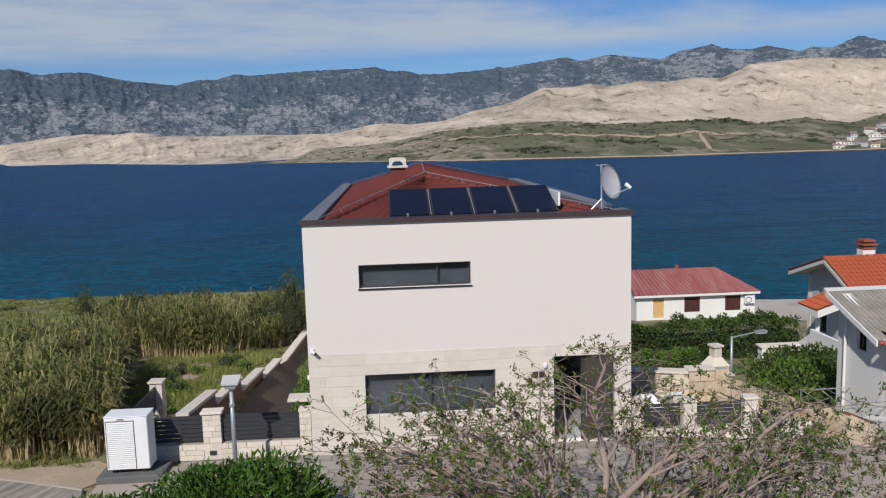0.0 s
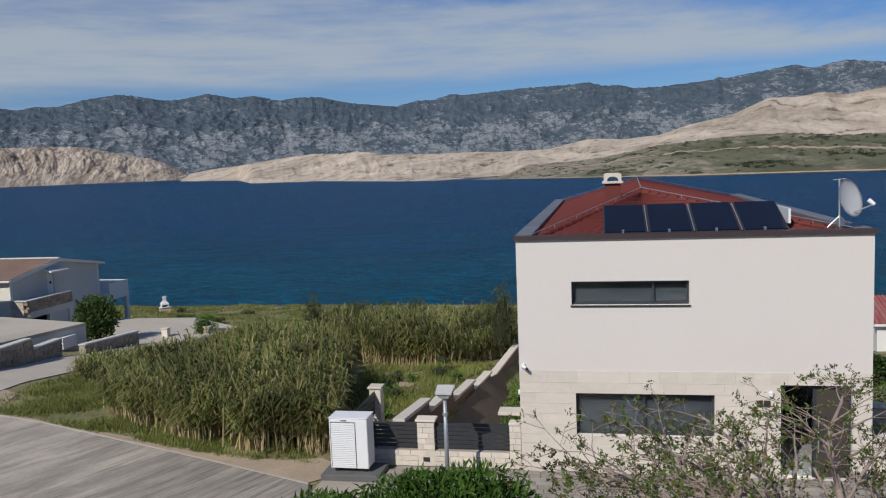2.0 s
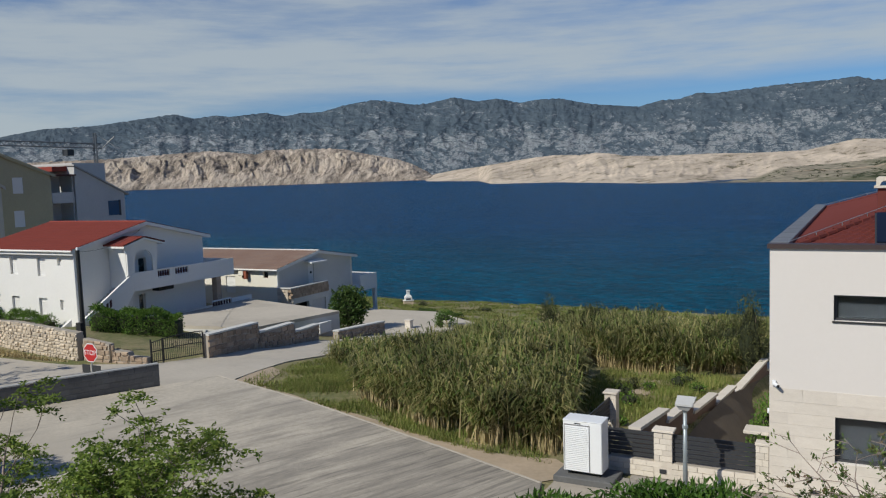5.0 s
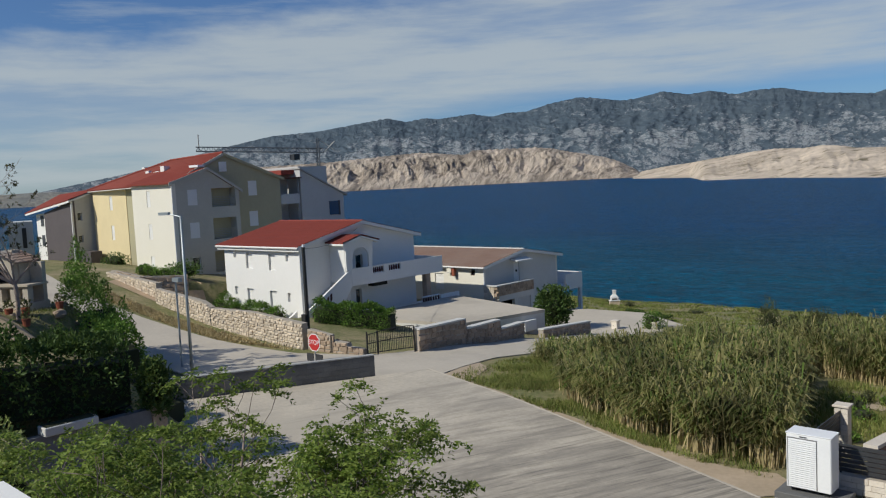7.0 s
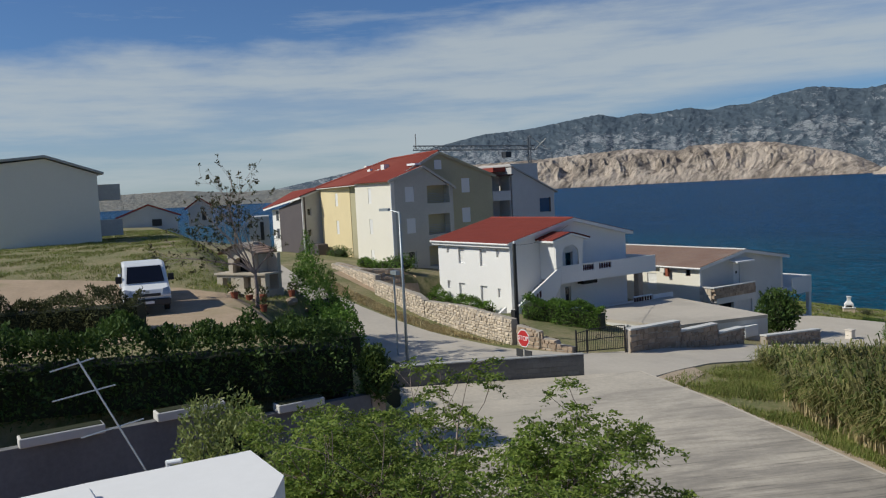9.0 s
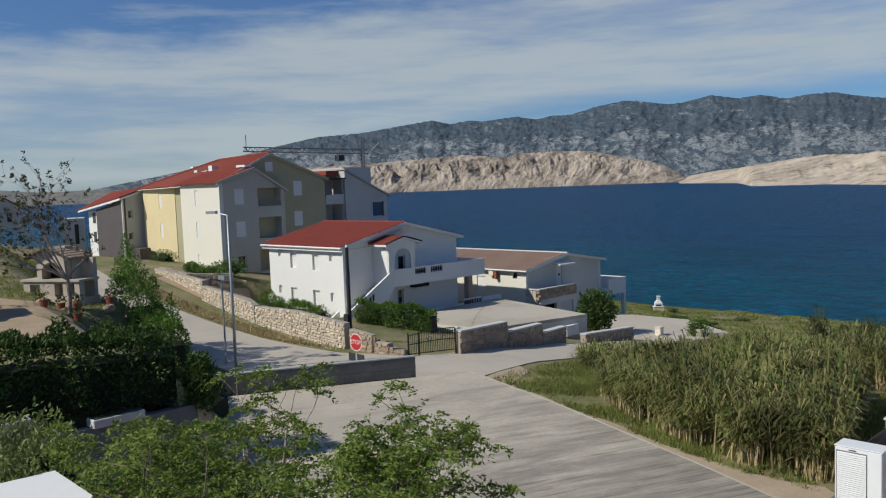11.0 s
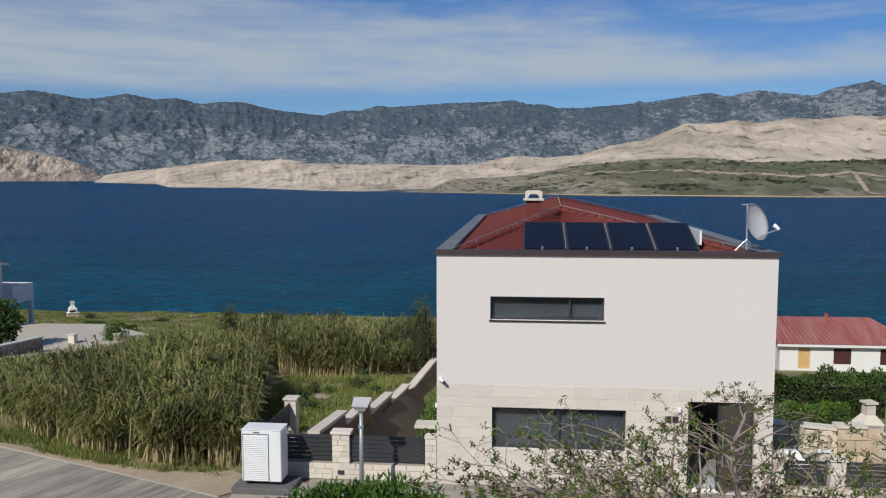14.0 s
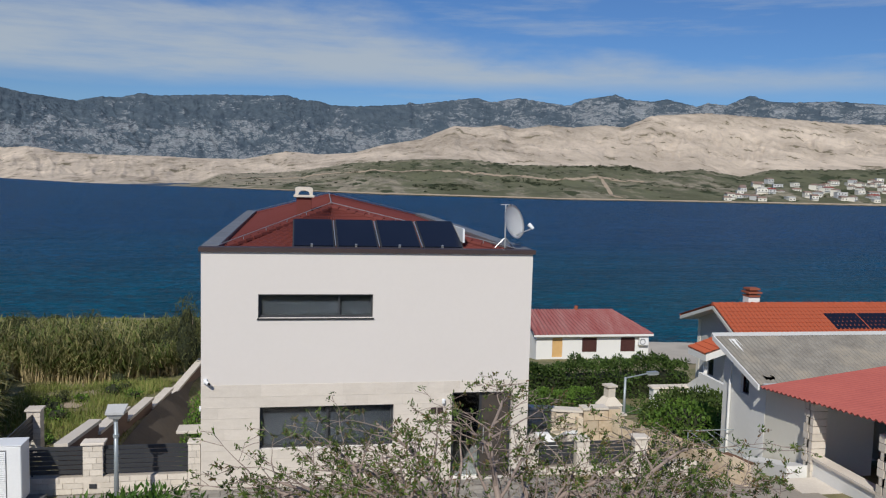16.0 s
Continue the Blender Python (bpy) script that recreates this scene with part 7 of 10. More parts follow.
# ---------------------------------------------------------------- walls, gate and street furniture by the lane
def rubble_wall(name, pts, tops, thick, label, stone, seed, cap=None, size=0.34, sink=0.8):
    """A wall of irregular laid stones along a line of points, its top at the given heights."""
    rng = random.Random(seed)
    ob = thing(name, (pts[0][0], pts[0][1], height(*pts[0])), label, "wall")
    core = bmesh.new()
    vs, fs = [], []
    for (a, b), (ta, tb) in zip(zip(pts, pts[1:]), zip(tops, tops[1:])):
        a3, b3 = Vector((*a, 0)), Vector((*b, 0))
        d = (b3 - a3); L = d.length; d.normalize()
        n = Vector((-d.y, d.x, 0))
        za, zb = height(*a) - sink, height(*b) - sink
        t = thick / 2 - 0.03
        add_prism(core, [a3 + n * t + Vector((0, 0, za)), b3 + n * t + Vector((0, 0, zb)), b3 + n * t + Vector((0, 0, tb - 0.03)), a3 + n * t + Vector((0, 0, ta - 0.03))], -n * 2 * t)
        for sgn in (-1, 1):
            base = lambda u: height(a[0] + (b[0] - a[0]) * u, a[1] + (b[1] - a[1]) * u) - 0.15
            row = 0
            zrow = 0.0
            while True:
                h = size * rng.uniform(0.55, 0.85)
                u = -rng.random() * size
                any_in = False
                while u < L:
                    w = size * rng.uniform(0.7, 1.6)
                    um = min(max((u + w / 2) / L, 0), 1)
                    z = base(um) + zrow + rng.uniform(-0.03, 0.03)
                    topz = ta + (tb - ta) * um
                    u0, u1 = max(u, 0), min(u + w - 0.025, L)
                    if z + h * 0.6 < topz and u1 - u0 > 0.08:
                        any_in = True
                        z1 = min(z + h - 0.025, topz)
                        o = len(vs)
                        dep = thick / 2 + rng.uniform(-0.01, 0.05)
                        ja = [rng.uniform(-0.11, 0.11) * size for _ in range(8)]
                        for uu, zz, jx, jz in ((u0, z, ja[0], ja[1]), (u1, z, ja[2], ja[3]), (u1, z1, ja[4], ja[5]), (u0, z1, ja[6], ja[7])):
                            p = a3 + d * (uu) + n * sgn * (thick / 2 - 0.04)
                            vs.append((p.x, p.y, zz))
                        for uu, zz, jx, jz in ((u0 + 0.03, z + 0.03, ja[0], ja[1]), (u1 - 0.03, z + 0.03, ja[2], ja[3]), (u1 - 0.03, z1 - 0.03, ja[4], ja[5]), (u0 + 0.03, z1 - 0.03, ja[6], ja[7])):
                            p = a3 + d * (uu + jx) + n * sgn * dep
                            vs.append((p.x, p.y, zz + jz))
                        fs += [(o + 4, o + 5, o + 6, o + 7)] + [(o + k, o + (k + 1) % 4, o + 4 + (k + 1) % 4, o + 4 + k) for k in range(4)]
                    u += w
                zrow += h
                row += 1
                if not any_in or row > 22:
                    break
    part("wall_core", core, mortar, ob)
    if vs:
        raw("stones", vs, fs, stone, ob, kind="stuff")
    if cap:
        bm = bmesh.new()
        for (a, b), (ta, tb) in zip(zip(pts, pts[1:]), zip(tops, tops[1:])):
            d = Vector((b[0] - a[0], b[1] - a[1], 0)).normalized(); n = Vector((-d.y, d.x, 0)) * (thick / 2 + 0.05)
            pa, pb = Vector((*a, ta)), Vector((*b, tb))
            add_prism(bm, [pa - n, pb - n, pb + n, pa + n], (0, 0, 0.09))
        part("coping", bm, cap, ob)
    return ob


rubble_wall("stone_wall", [(-36.35, 28.2), (-41.5, 28.2), (-45.6, 28.2)], [1.28, 1.58, 1.52], 0.45, "pale dry-laid limestone wall beside the lane", rubble_stone, 4, None, 0.25)
rubble_wall("stone_wall", [(-45.7, 28.2), (-46.7, 28.25), (-53.4, 28.7)], [1.55, 1.88, 2.30], 0.45, "pale dry-laid limestone wall beside the lane", rubble_stone, 5, None, 0.25)
rubble_wall("stone_wall", [(-54.5, 29.4), (-64.6, 30.6)], [2.55, 2.85], 0.45, "low pale limestone wall beside the lane", rubble_stone, 14, None, 0.27)
rubble_wall("return_wall", [(-36.2, 28.4), (-34.4, 28.5), (-34.3, 28.6), (-33.4, 28.8), (-33.3, 28.8), (-32.3, 29.0)], [0.95, 0.75, 0.45, 0.35, 0.15, 0.1], 0.4, "low stepped grey rubble wall beside the gate", grey_rubble, 6, None, 0.4)
rubble_wall("lane_wall", [(-31.0, 31.6), (-31.6, 36.2), (-31.6, 36.3), (-32.0, 40.0), (-32.0, 40.1), (-32.5, 43.2)], [0.75, 0.55, -0.05, -0.15, -0.75, -0.85], 0.4, "stepped grey rubble wall along the lane", grey_rubble, 7, old_white, 0.4)
rubble_wall("low_wall", [(-32.6, 45.5), (-33.2, 52.5)], [-1.75, -2.35], 0.4, "low grey rubble wall with pale coping", grey_rubble, 8, old_white, 0.4)
rubble_wall("back_garden_wall", [(-59.2, 34.5), (-61, 31.5), (-66, 31.6)], [2.3, 2.5, 2.8], 0.4, "dark grey rubble garden wall", grey_rubble, 9, None, 0.45)


def iron_gate():
    a, b = Vector((-32.2, 29.05, 0)), Vector((-31.05, 31.5, 0))
    d = b - a
    ob = thing("iron_gate", (a.x, a.y, height(a.x, a.y)), "black wrought-iron double gate with an arched top", "gate")
    z0 = height(-31.6, 30.2) + 0.12
    top = lambda u: z0 + 1.0 + 0.32 * math.sin(math.pi * (0.12 + 0.88 * u) * 0.62)
    for u in (0.0, 0.22, 1.0):
        p = a + d * u
        part("gate_post", tube(p + Vector((0, 0, z0 - 0.2)), p + Vector((0, 0, z0 + 1.25)), 0.045, sides=6), black_iron, ob)
    for f in (0.08, 0.55, 1.0):
        bm = bmesh.new()
        for k in range(14):
            u, w = k / 14, (k + 1) / 14
            add_tube(bm, a + d * u + Vector((0, 0, z0 + (top(u) - z0) * f)), a + d * w + Vector((0, 0, z0 + (top(w) - z0) * f)), 0.025, sides=5)
        part("rail", bm, black_iron, ob)
    for k in range(27):
        u = (k + 0.5) / 27
        p = a + d * u
        part("bar", tube(p + Vector((0, 0, z0 + 0.06)), p + Vector((0, 0, top(u))), 0.013, sides=4), black_iron, ob)
    for u in (0.45, 0.75):
        p = a + d * u + Vector((0, 0, z0 + 0.82))
        bm = bmesh.new()
        for k in range(10):
            s, t = k * math.tau / 10, (k + 1) * math.tau / 10
            add_tube(bm, p + d.normalized() * 0.12 * math.cos(s) + Vector((0, 0, 0.12 * math.sin(s))), p + d.normalized() * 0.12 * math.cos(t) + Vector((0, 0, 0.12 * math.sin(t))), 0.014, sides=4)
        part("scroll", bm, black_iron, ob)


iron_gate()


def block_wall():
    a, b = Vector((-26.6, 24.35, 0)), Vector((-30.9, 16.4, 0))
    ob = thing("block_wall", (a.x, a.y, 0), "dark grey concrete-block boundary wall", "wall")
    d = (b - a).normalized(); n = Vector((-d.y, d.x, 0)) * 0.11
    L = (b - a).length
    part("wall_core", prism([a - n * 0.9 + Vector((0, 0, -0.3)), b - n * 0.9 + Vector((0, 0, -0.3)), b + n * 0.9 + Vector((0, 0, -0.3)), a + n * 0.9 + Vector((0, 0, -0.3))], (0, 0, 1.42)), block_grey, ob)
    bw, bh = 0.5, 0.22
    for r in range(5):
        u = -bw / 2 if r % 2 else 0
        while u < L:
            u0, u1 = max(0, u), min(L, u + bw - 0.015)
            if u1 - u0 > 0.08:
                p, q = a + d * u0, a + d * u1
                bm = prism([p - n, q - n, q + n, p + n], (0, 0, bh - 0.015))
                bmesh.ops.translate(bm, verts=bm.verts, vec=(0, 0, 0.12 + r * bh))
                part("concrete_block", bm, block_grey, ob)
            u += bw
    part("coping", prism([a - n * 1.15 + Vector((0, 0, 1.225)), b - n * 1.15 + Vector((0, 0, 1.225)), b + n * 1.15 + Vector((0, 0, 1.225)), a + n * 1.15 + Vector((0, 0, 1.225))], (0, 0, 0.05)), grey_plaster, ob)


block_wall()


def stop_sign():
    x, y = -30.0, 23.8
    z0 = height(x, y)
    ob = thing("stop_sign", (x, y, z0), "red octagonal stop sign on a thin grey pole", "road sign")
    to = Vector((0.03, -1.0, 0)).normalized()
    s = Vector((to.y, -to.x, 0))
    c = Vector((x, y, 1.58))
    def octagon(r, off, depth, name, mat):
        ring = [c + to * off + s * r * math.cos(math.pi / 8 + k * math.pi / 4) + Vector((0, 0, r * math.sin(math.pi / 8 + k * math.pi / 4))) for k in range(8)]
        return part(name, prism(ring, to * depth), mat, ob)
    octagon(0.44, 0.03, 0.012, "sign_border", white_metal)
    octagon(0.40, 0.043, 0.006, "sign_plate", stop_red)
    part("pole", tube((x, y, z0 - 0.1), (x, y, 2.0), 0.03), dull_metal, ob)
    fc = bpy.data.curves.new("sign_text", "FONT")
    fc.body, fc.size, fc.align_x, fc.align_y, fc.extrude = "STOP", 0.30, "CENTER", "CENTER", 0.002
    t = new("sign_text", fc)
    me = bpy.data.meshes.new_from_object(t)
    bpy.data.objects.remove(t)
    w = mesh_object("sign_text", me, white_metal, ob, local=True)
    up = Vector((0, 0, 1))
    rt = up.cross(to)
    m = Matrix((rt, up, to)).transposed().to_4x4()
    w.matrix_local = Matrix.Translation(c + to * 0.054 - ob.location) @ m
    for k in (-1, 1):
        part("plate_back", box(x + k * 0.33 - 0.24, x + k * 0.33 + 0.24, y - 0.05, y - 0.02, z0 + 0.75, z0 + 1.12), anthracite, ob, "small dark plate")


stop_sign()


def street_lamp(name, x, y, z0, top, arm, label, az_arm, second=False):
    ob = thing(name, (x, y, z0), label, "street lamp")
    part("pole", tube((x, y, z0 - 0.2), (x, y, top), 0.085, 0.055, 10), lamp_grey, ob, smooth=True)
    d = Vector((-math.sin(radians(az_arm)), math.cos(radians(az_arm)), 0))
    p = Vector((x, y, top))
    part("arm", tube(p - Vector((0, 0, 0.05)), p + d * arm + Vector((0, 0, 0.12)), 0.035), lamp_grey, ob)
    bm = bmesh.new()
    e = p + d * arm + Vector((0, 0, 0.12)); n = Vector((-d.y, d.x, 0))
    lo = [e - n * 0.10 + d * -0.1, e - n * 0.13 + d * 0.45, e + n * 0.13 + d * 0.45, e + n * 0.10 + d * -0.1]
    add_prism(bm, [q + Vector((0, 0, -0.05)) for q in lo], (0, 0, 0.12))
    part("head", bm, lamp_grey, ob)
    part("lens", prism([q * 0.999 + e * 0.001 + Vector((0, 0, -0.075)) for q in lo], (0, 0, 0.024)), light_grey, ob)
    return ob


street_lamp("street_lamp", -35.6, 20.65, height(-35.6, 20.65), 7.75, 0.75, "tall grey steel street lamp with a short arm", 112)


def side_post():
    x, y = -37.5, 21.2
    z = height(x, y)
    ob = thing("signal_post", (x, y, z), "thin grey steel post with a small box", "post")
    part("pole", tube((x, y, z), (x, y, z + 4.6), 0.05), lamp_grey, ob)
    part("box", box(x - 0.15, x + 0.45, y - 0.12, y + 0.12, z + 4.4, z + 4.6), lamp_grey, ob)


side_post()


def utility_pole():
    x, y = -37.6, 29.4
    z = height(x, y)
    ob = thing("utility_pole", (x, y, z), "dark wooden utility pole with a white cap", "pole")
    part("pole", tube((x, y, z - 0.3), (x, y, 5.4), 0.13, 0.10, 8), black_iron, ob)
    part("cap", tube((x, y, 5.4), (x, y, 5.55), 0.08, 0.05, 8), white_metal, ob)
    part("fuse_box", box(x - 0.18, x + 0.18, y - 0.3, y - 0.1, 1.0, 1.5), black_rubber, ob)
    p, q = Vector((x, y, 5.3)), Vector((-48.4, 43.4, 5.5))
    bm = bmesh.new()
    n = 14
    for k in range(n):
        u, w = k / n, (k + 1) / n
        add_tube(bm, p.lerp(q, u) - Vector((0, 0, 1.6 * u * (1 - u))), p.lerp(q, w) - Vector((0, 0, 1.6 * w * (1 - w))), 0.012, sides=4)
    part("cable", bm, black_iron, ob)


utility_pole()


# ---------------------------------------------------------------- east of the villa: neighbours and gardens
def corrugated(name, q, wave, amp, mat, parent, label="", along_first=False):
    """A corrugated sheet over four corners: waves run from the first edge to the third."""
    p00, p10, p11, p01 = map(Vector, q)
    n = max(4, int((p10 - p00).length / wave)) * 6
    nv = 6
    nrm = (p10 - p00).cross(p01 - p00).normalized()
    if nrm.z < 0:
        nrm = -nrm
    vs, fs = [], []
    for j in range(nv + 1):
        a, b = p00.lerp(p01, j / nv), p10.lerp(p11, j / nv)
        for i in range(n + 1):
            vs.append(a.lerp(b, i / n) + nrm * (amp * math.cos(math.tau * i / 6)))
    for j in range(nv):
        for i in range(n):
            k = j * (n + 1) + i
            fs.append((k, k + 1, k + n + 2, k + n + 1))
    o = len(vs)
    vs += [v - nrm * 0.025 for v in vs]
    fs += [tuple(o + i for i in f[::-1]) for f in fs]
    for i in range(n):
        fs.append((i, i + 1, o + i + 1, o + i))
    return raw(name, vs, fs, mat, parent, label)


def bungalow():
    x0, x1, y0, y1, z0, ev, rd = 24.2, 36.4, 78.8, 87.5, -10.4, -7.1, -5.2
    ob = thing("bungalow", (x0, y0, z0), "low white bungalow with a weathered red corrugated roof", "house")
    holes = [(25.9, 27.0, -9.5, -7.5), (29.1, 30.7, -9.0, -7.5), (33.3, 34.9, -9.0, -7.5)]
    part("front_wall", holed_wall("y", y0, 0.3, x0, x1, z0, ev, holes), white_paint, ob)
    part("side_wall", box(x0, x0 + 0.3, y0 + 0.3, y1, z0, ev), white_paint, ob)
    part("side_wall", box(x1 - 0.3, x1, y0 + 0.3, y1, z0, ev), white_paint, ob)
    part("back_wall", box(x0 + 0.3, x1 - 0.3, y1 - 0.3, y1, z0, ev), white_paint, ob)
    part("door", box(25.9, 27.0, y0 + 0.1, y0 + 0.16, -9.5, -7.5), ochre_door, ob, "ochre wooden door")
    for u0, u1, a, b in holes[1:]:
        window(ob, "y", y0, u0, u1, a, b, -1, dark_wood, shutter=dark_wood, deep=0.06, label="window with closed dark red shutters")
    ym = 83.0
    corrugated("roof_sheet", ((x0 - 0.4, y0 - 0.5, ev + 0.05), (x1 + 0.3, y0 - 0.5, ev + 0.05), (x1 - 2.6, ym, rd), (x0 - 0.4, ym, rd)), 0.45, 0.05, faded_red, ob)
    corrugated("roof_sheet", ((x1 + 0.3, y1 + 0.5, ev + 0.05), (x0 - 0.4, y1 + 0.5, ev + 0.05), (x0 - 0.4, ym, rd), (x1 - 2.6, ym, rd)), 0.45, 0.05, faded_red, ob)
    part("hip_end", prism([(x1 + 0.3, y0 - 0.5, ev + 0.05), (x1 + 0.3, y1 + 0.5, ev + 0.05), (x1 - 2.6, ym, rd)], (0, 0, -0.08)), dark_wood, ob)
    part("roof_board", box(x0 - 0.4, x1 + 0.3, y0 - 0.5, y0 - 0.42, ev - 0.2, ev + 0.02), white_paint, ob)
    part("roof_pipe", tube((29.8, ym, rd - 0.2), (29.8, ym, rd + 0.35), 0.2), terracotta, ob)
    part("air_conditioner", box(35.2, 36.2, y0 - 0.4, y0 - 0.02, -8.3, -7.5, 0.03), white_metal, ob, "white air conditioner")
    bm = bmesh.new()
    for k in range(18):
        s, t = k * math.tau / 18, (k + 1) * math.tau / 18
        add_tube(bm, (35.55 + 0.28 * math.cos(s), y0 - 0.42, -7.9 + 0.28 * math.sin(s)), (35.55 + 0.28 * math.cos(t), y0 - 0.42, -7.9 + 0.28 * math.sin(t)), 0.03, sides=5)
    part("fan_ring", bm, anthracite, ob)


bungalow()
drape([(36.9, 70), (52, 70), (56, 96), (37.5, 96)], 0.05, "shore_pad", road_concrete, "weathered concrete terrace by the shore", "pavement", 2.0)


def orange_house():
    x0, x1, y0, y1, z0 = 24.0, 44.0, 38.2, 45.2, -6.0
    ym, ev0, ev1, rd = 42.1, -0.2, 0.75, 1.75
    ob = thing("orange_house", (x0, y0, z0), "grey rendered house with a bright orange tiled roof and corner balcony", "house")
    def top(u):
        return rd - (u - ym) * (rd - ev1) / (y1 - ym) if u > ym else rd - (ym - u) * (rd - ev0) / (ym - y0)
    part("gable_wall", holed_wall("x", x0, 0.3, y0, y1, z0, rd, [(43.2, 44.1, -2.6, -0.6)], (top, [ym])), light_grey, ob)
    window(ob, "x", x0, 43.2, 44.1, -2.6, -0.6, -1, white_paint, blind_grey, deep=0.12, name="door", label="balcony door")
    part("front_wall", box(x0 + 0.3, x1, y0, y0 + 0.3, z0, ev0), light_grey, ob)
    part("back_wall", box(x0 + 0.3, x1, y1 - 0.3, y1, z0, ev1), light_grey, ob)
    part("end_wall", holed_wall("x", x1, -0.3, y0 + 0.3, y1 - 0.3, z0, rd, [], (top, [ym])), light_grey, ob)
    for q in (((x0 - 0.9, y0 - 0.6, ev0 - 0.1), (x1 + 0.5, y0 - 0.6, ev0 - 0.1), (x1 + 0.5, ym, rd + 0.12), (x0 - 0.9, ym, rd + 0.12)), ((x1 + 0.5, y1 + 0.7, ev1 - 0.12), (x0 - 0.9, y1 + 0.7, ev1 - 0.12), (x0 - 0.9, ym, rd + 0.12), (x1 + 0.5, ym, rd + 0.12))):
        v, f = roof_sheet(*q, 0.26, 14, 0.05, 4, 0.06)
        raw("roof_slope", v, f, orange_tile, ob)
        part("roof_deck", prism(q, (0, 0, -0.2)), old_white, ob, "pale moulded eaves")
    bm = bmesh.new()
    for k in range(54):
        a = x0 - 0.9 + k * 0.4
        add_tube(bm, (a, ym, rd + 0.2), (a + 0.42, ym, rd + 0.18), 0.13, 0.11, 7)
    part("ridge_tile", bm, orange_tile, ob)
    part("chimney", box(25.6, 26.3, 42.6, 43.2, 1.3, 2.25), white_paint, ob)
    for k, w in enumerate((0.36, 0.42, 0.34)):
        part("chimney_cap", box(25.95 - w, 25.95 + w, 42.9 - w, 42.9 + w, 2.27 + k * 0.2, 2.37 + k * 0.2), terracotta, ob)
    part("chimney_core", box(25.7, 26.2, 42.7, 43.1, 2.25, 2.8), terracotta, ob)
    for k in range(2):
        x = 29.4 + k * 2.1
        part("solar_collector", prism([(x, 39.9, 0.86), (x + 2.0, 39.9, 0.86), (x + 2.0, 41.2, 1.5), (x, 41.2, 1.5)], (0, -0.03, 0.07)), collector_black, ob, "black solar collector")
    # balcony with a small orange-roofed porch, and the stair down beside it
    part("balcony", box(x0 - 1.9, x0 - 0.01, 38.6, 41.4, -2.9, -2.65), white_paint, ob)
    part("balcony_parapet", box(x0 - 1.9, x0 - 1.72, 38.6, 41.4, -2.65, -1.75), white_paint, ob)
    part("balcony_parapet", box(x0 - 1.72, x0 - 0.01, 38.6, 38.78, -2.65, -1.75), white_paint, ob)
    part("balcony_column", tube((x0 - 1.6, 41.2, -2.65), (x0 - 1.6, 41.2, -0.5), 0.12, sides=10), white_paint, ob)
    q = ((x0 - 2.1, 40.3, -0.55), (x0 - 2.1, 42.3, -0.55), (x0 - 0.01, 42.3, 0.15), (x0 - 0.01, 40.3, 0.15))
    v, f = roof_sheet(*q, 0.26, 5, 0.05, 4, 0.05)
    raw("porch_roof", v, f, orange_tile, ob)
    part("porch_board", prism(q, (0, 0, -0.35)), white_paint, ob)
    part("stair_wall", prism([(x0 - 1.9, 41.4, -2.0), (x0 - 1.9, 41.4, -3.2), (x0 - 1.9, 46.4, -6.5), (x0 - 1.9, 46.4, -5.1)], (0.2, 0, 0)), white_paint, ob, "white stair parapet")
    n = 12
    bm = bmesh.new()
    for k in range(n):
        add_box(bm, x0 - 1.7, x0 - 0.3, 41.4 + k * 0.4, 41.8 + k * 0.4, -7, -2.9 - k * 0.24)
    part("stair", bm, light_grey, ob)
    part("quoin", box(x0 - 0.03, x0 + 0.3, y1 - 0.3, y1 + 0.03, z0, ev1 - 0.2), warm_white, ob)


orange_house()


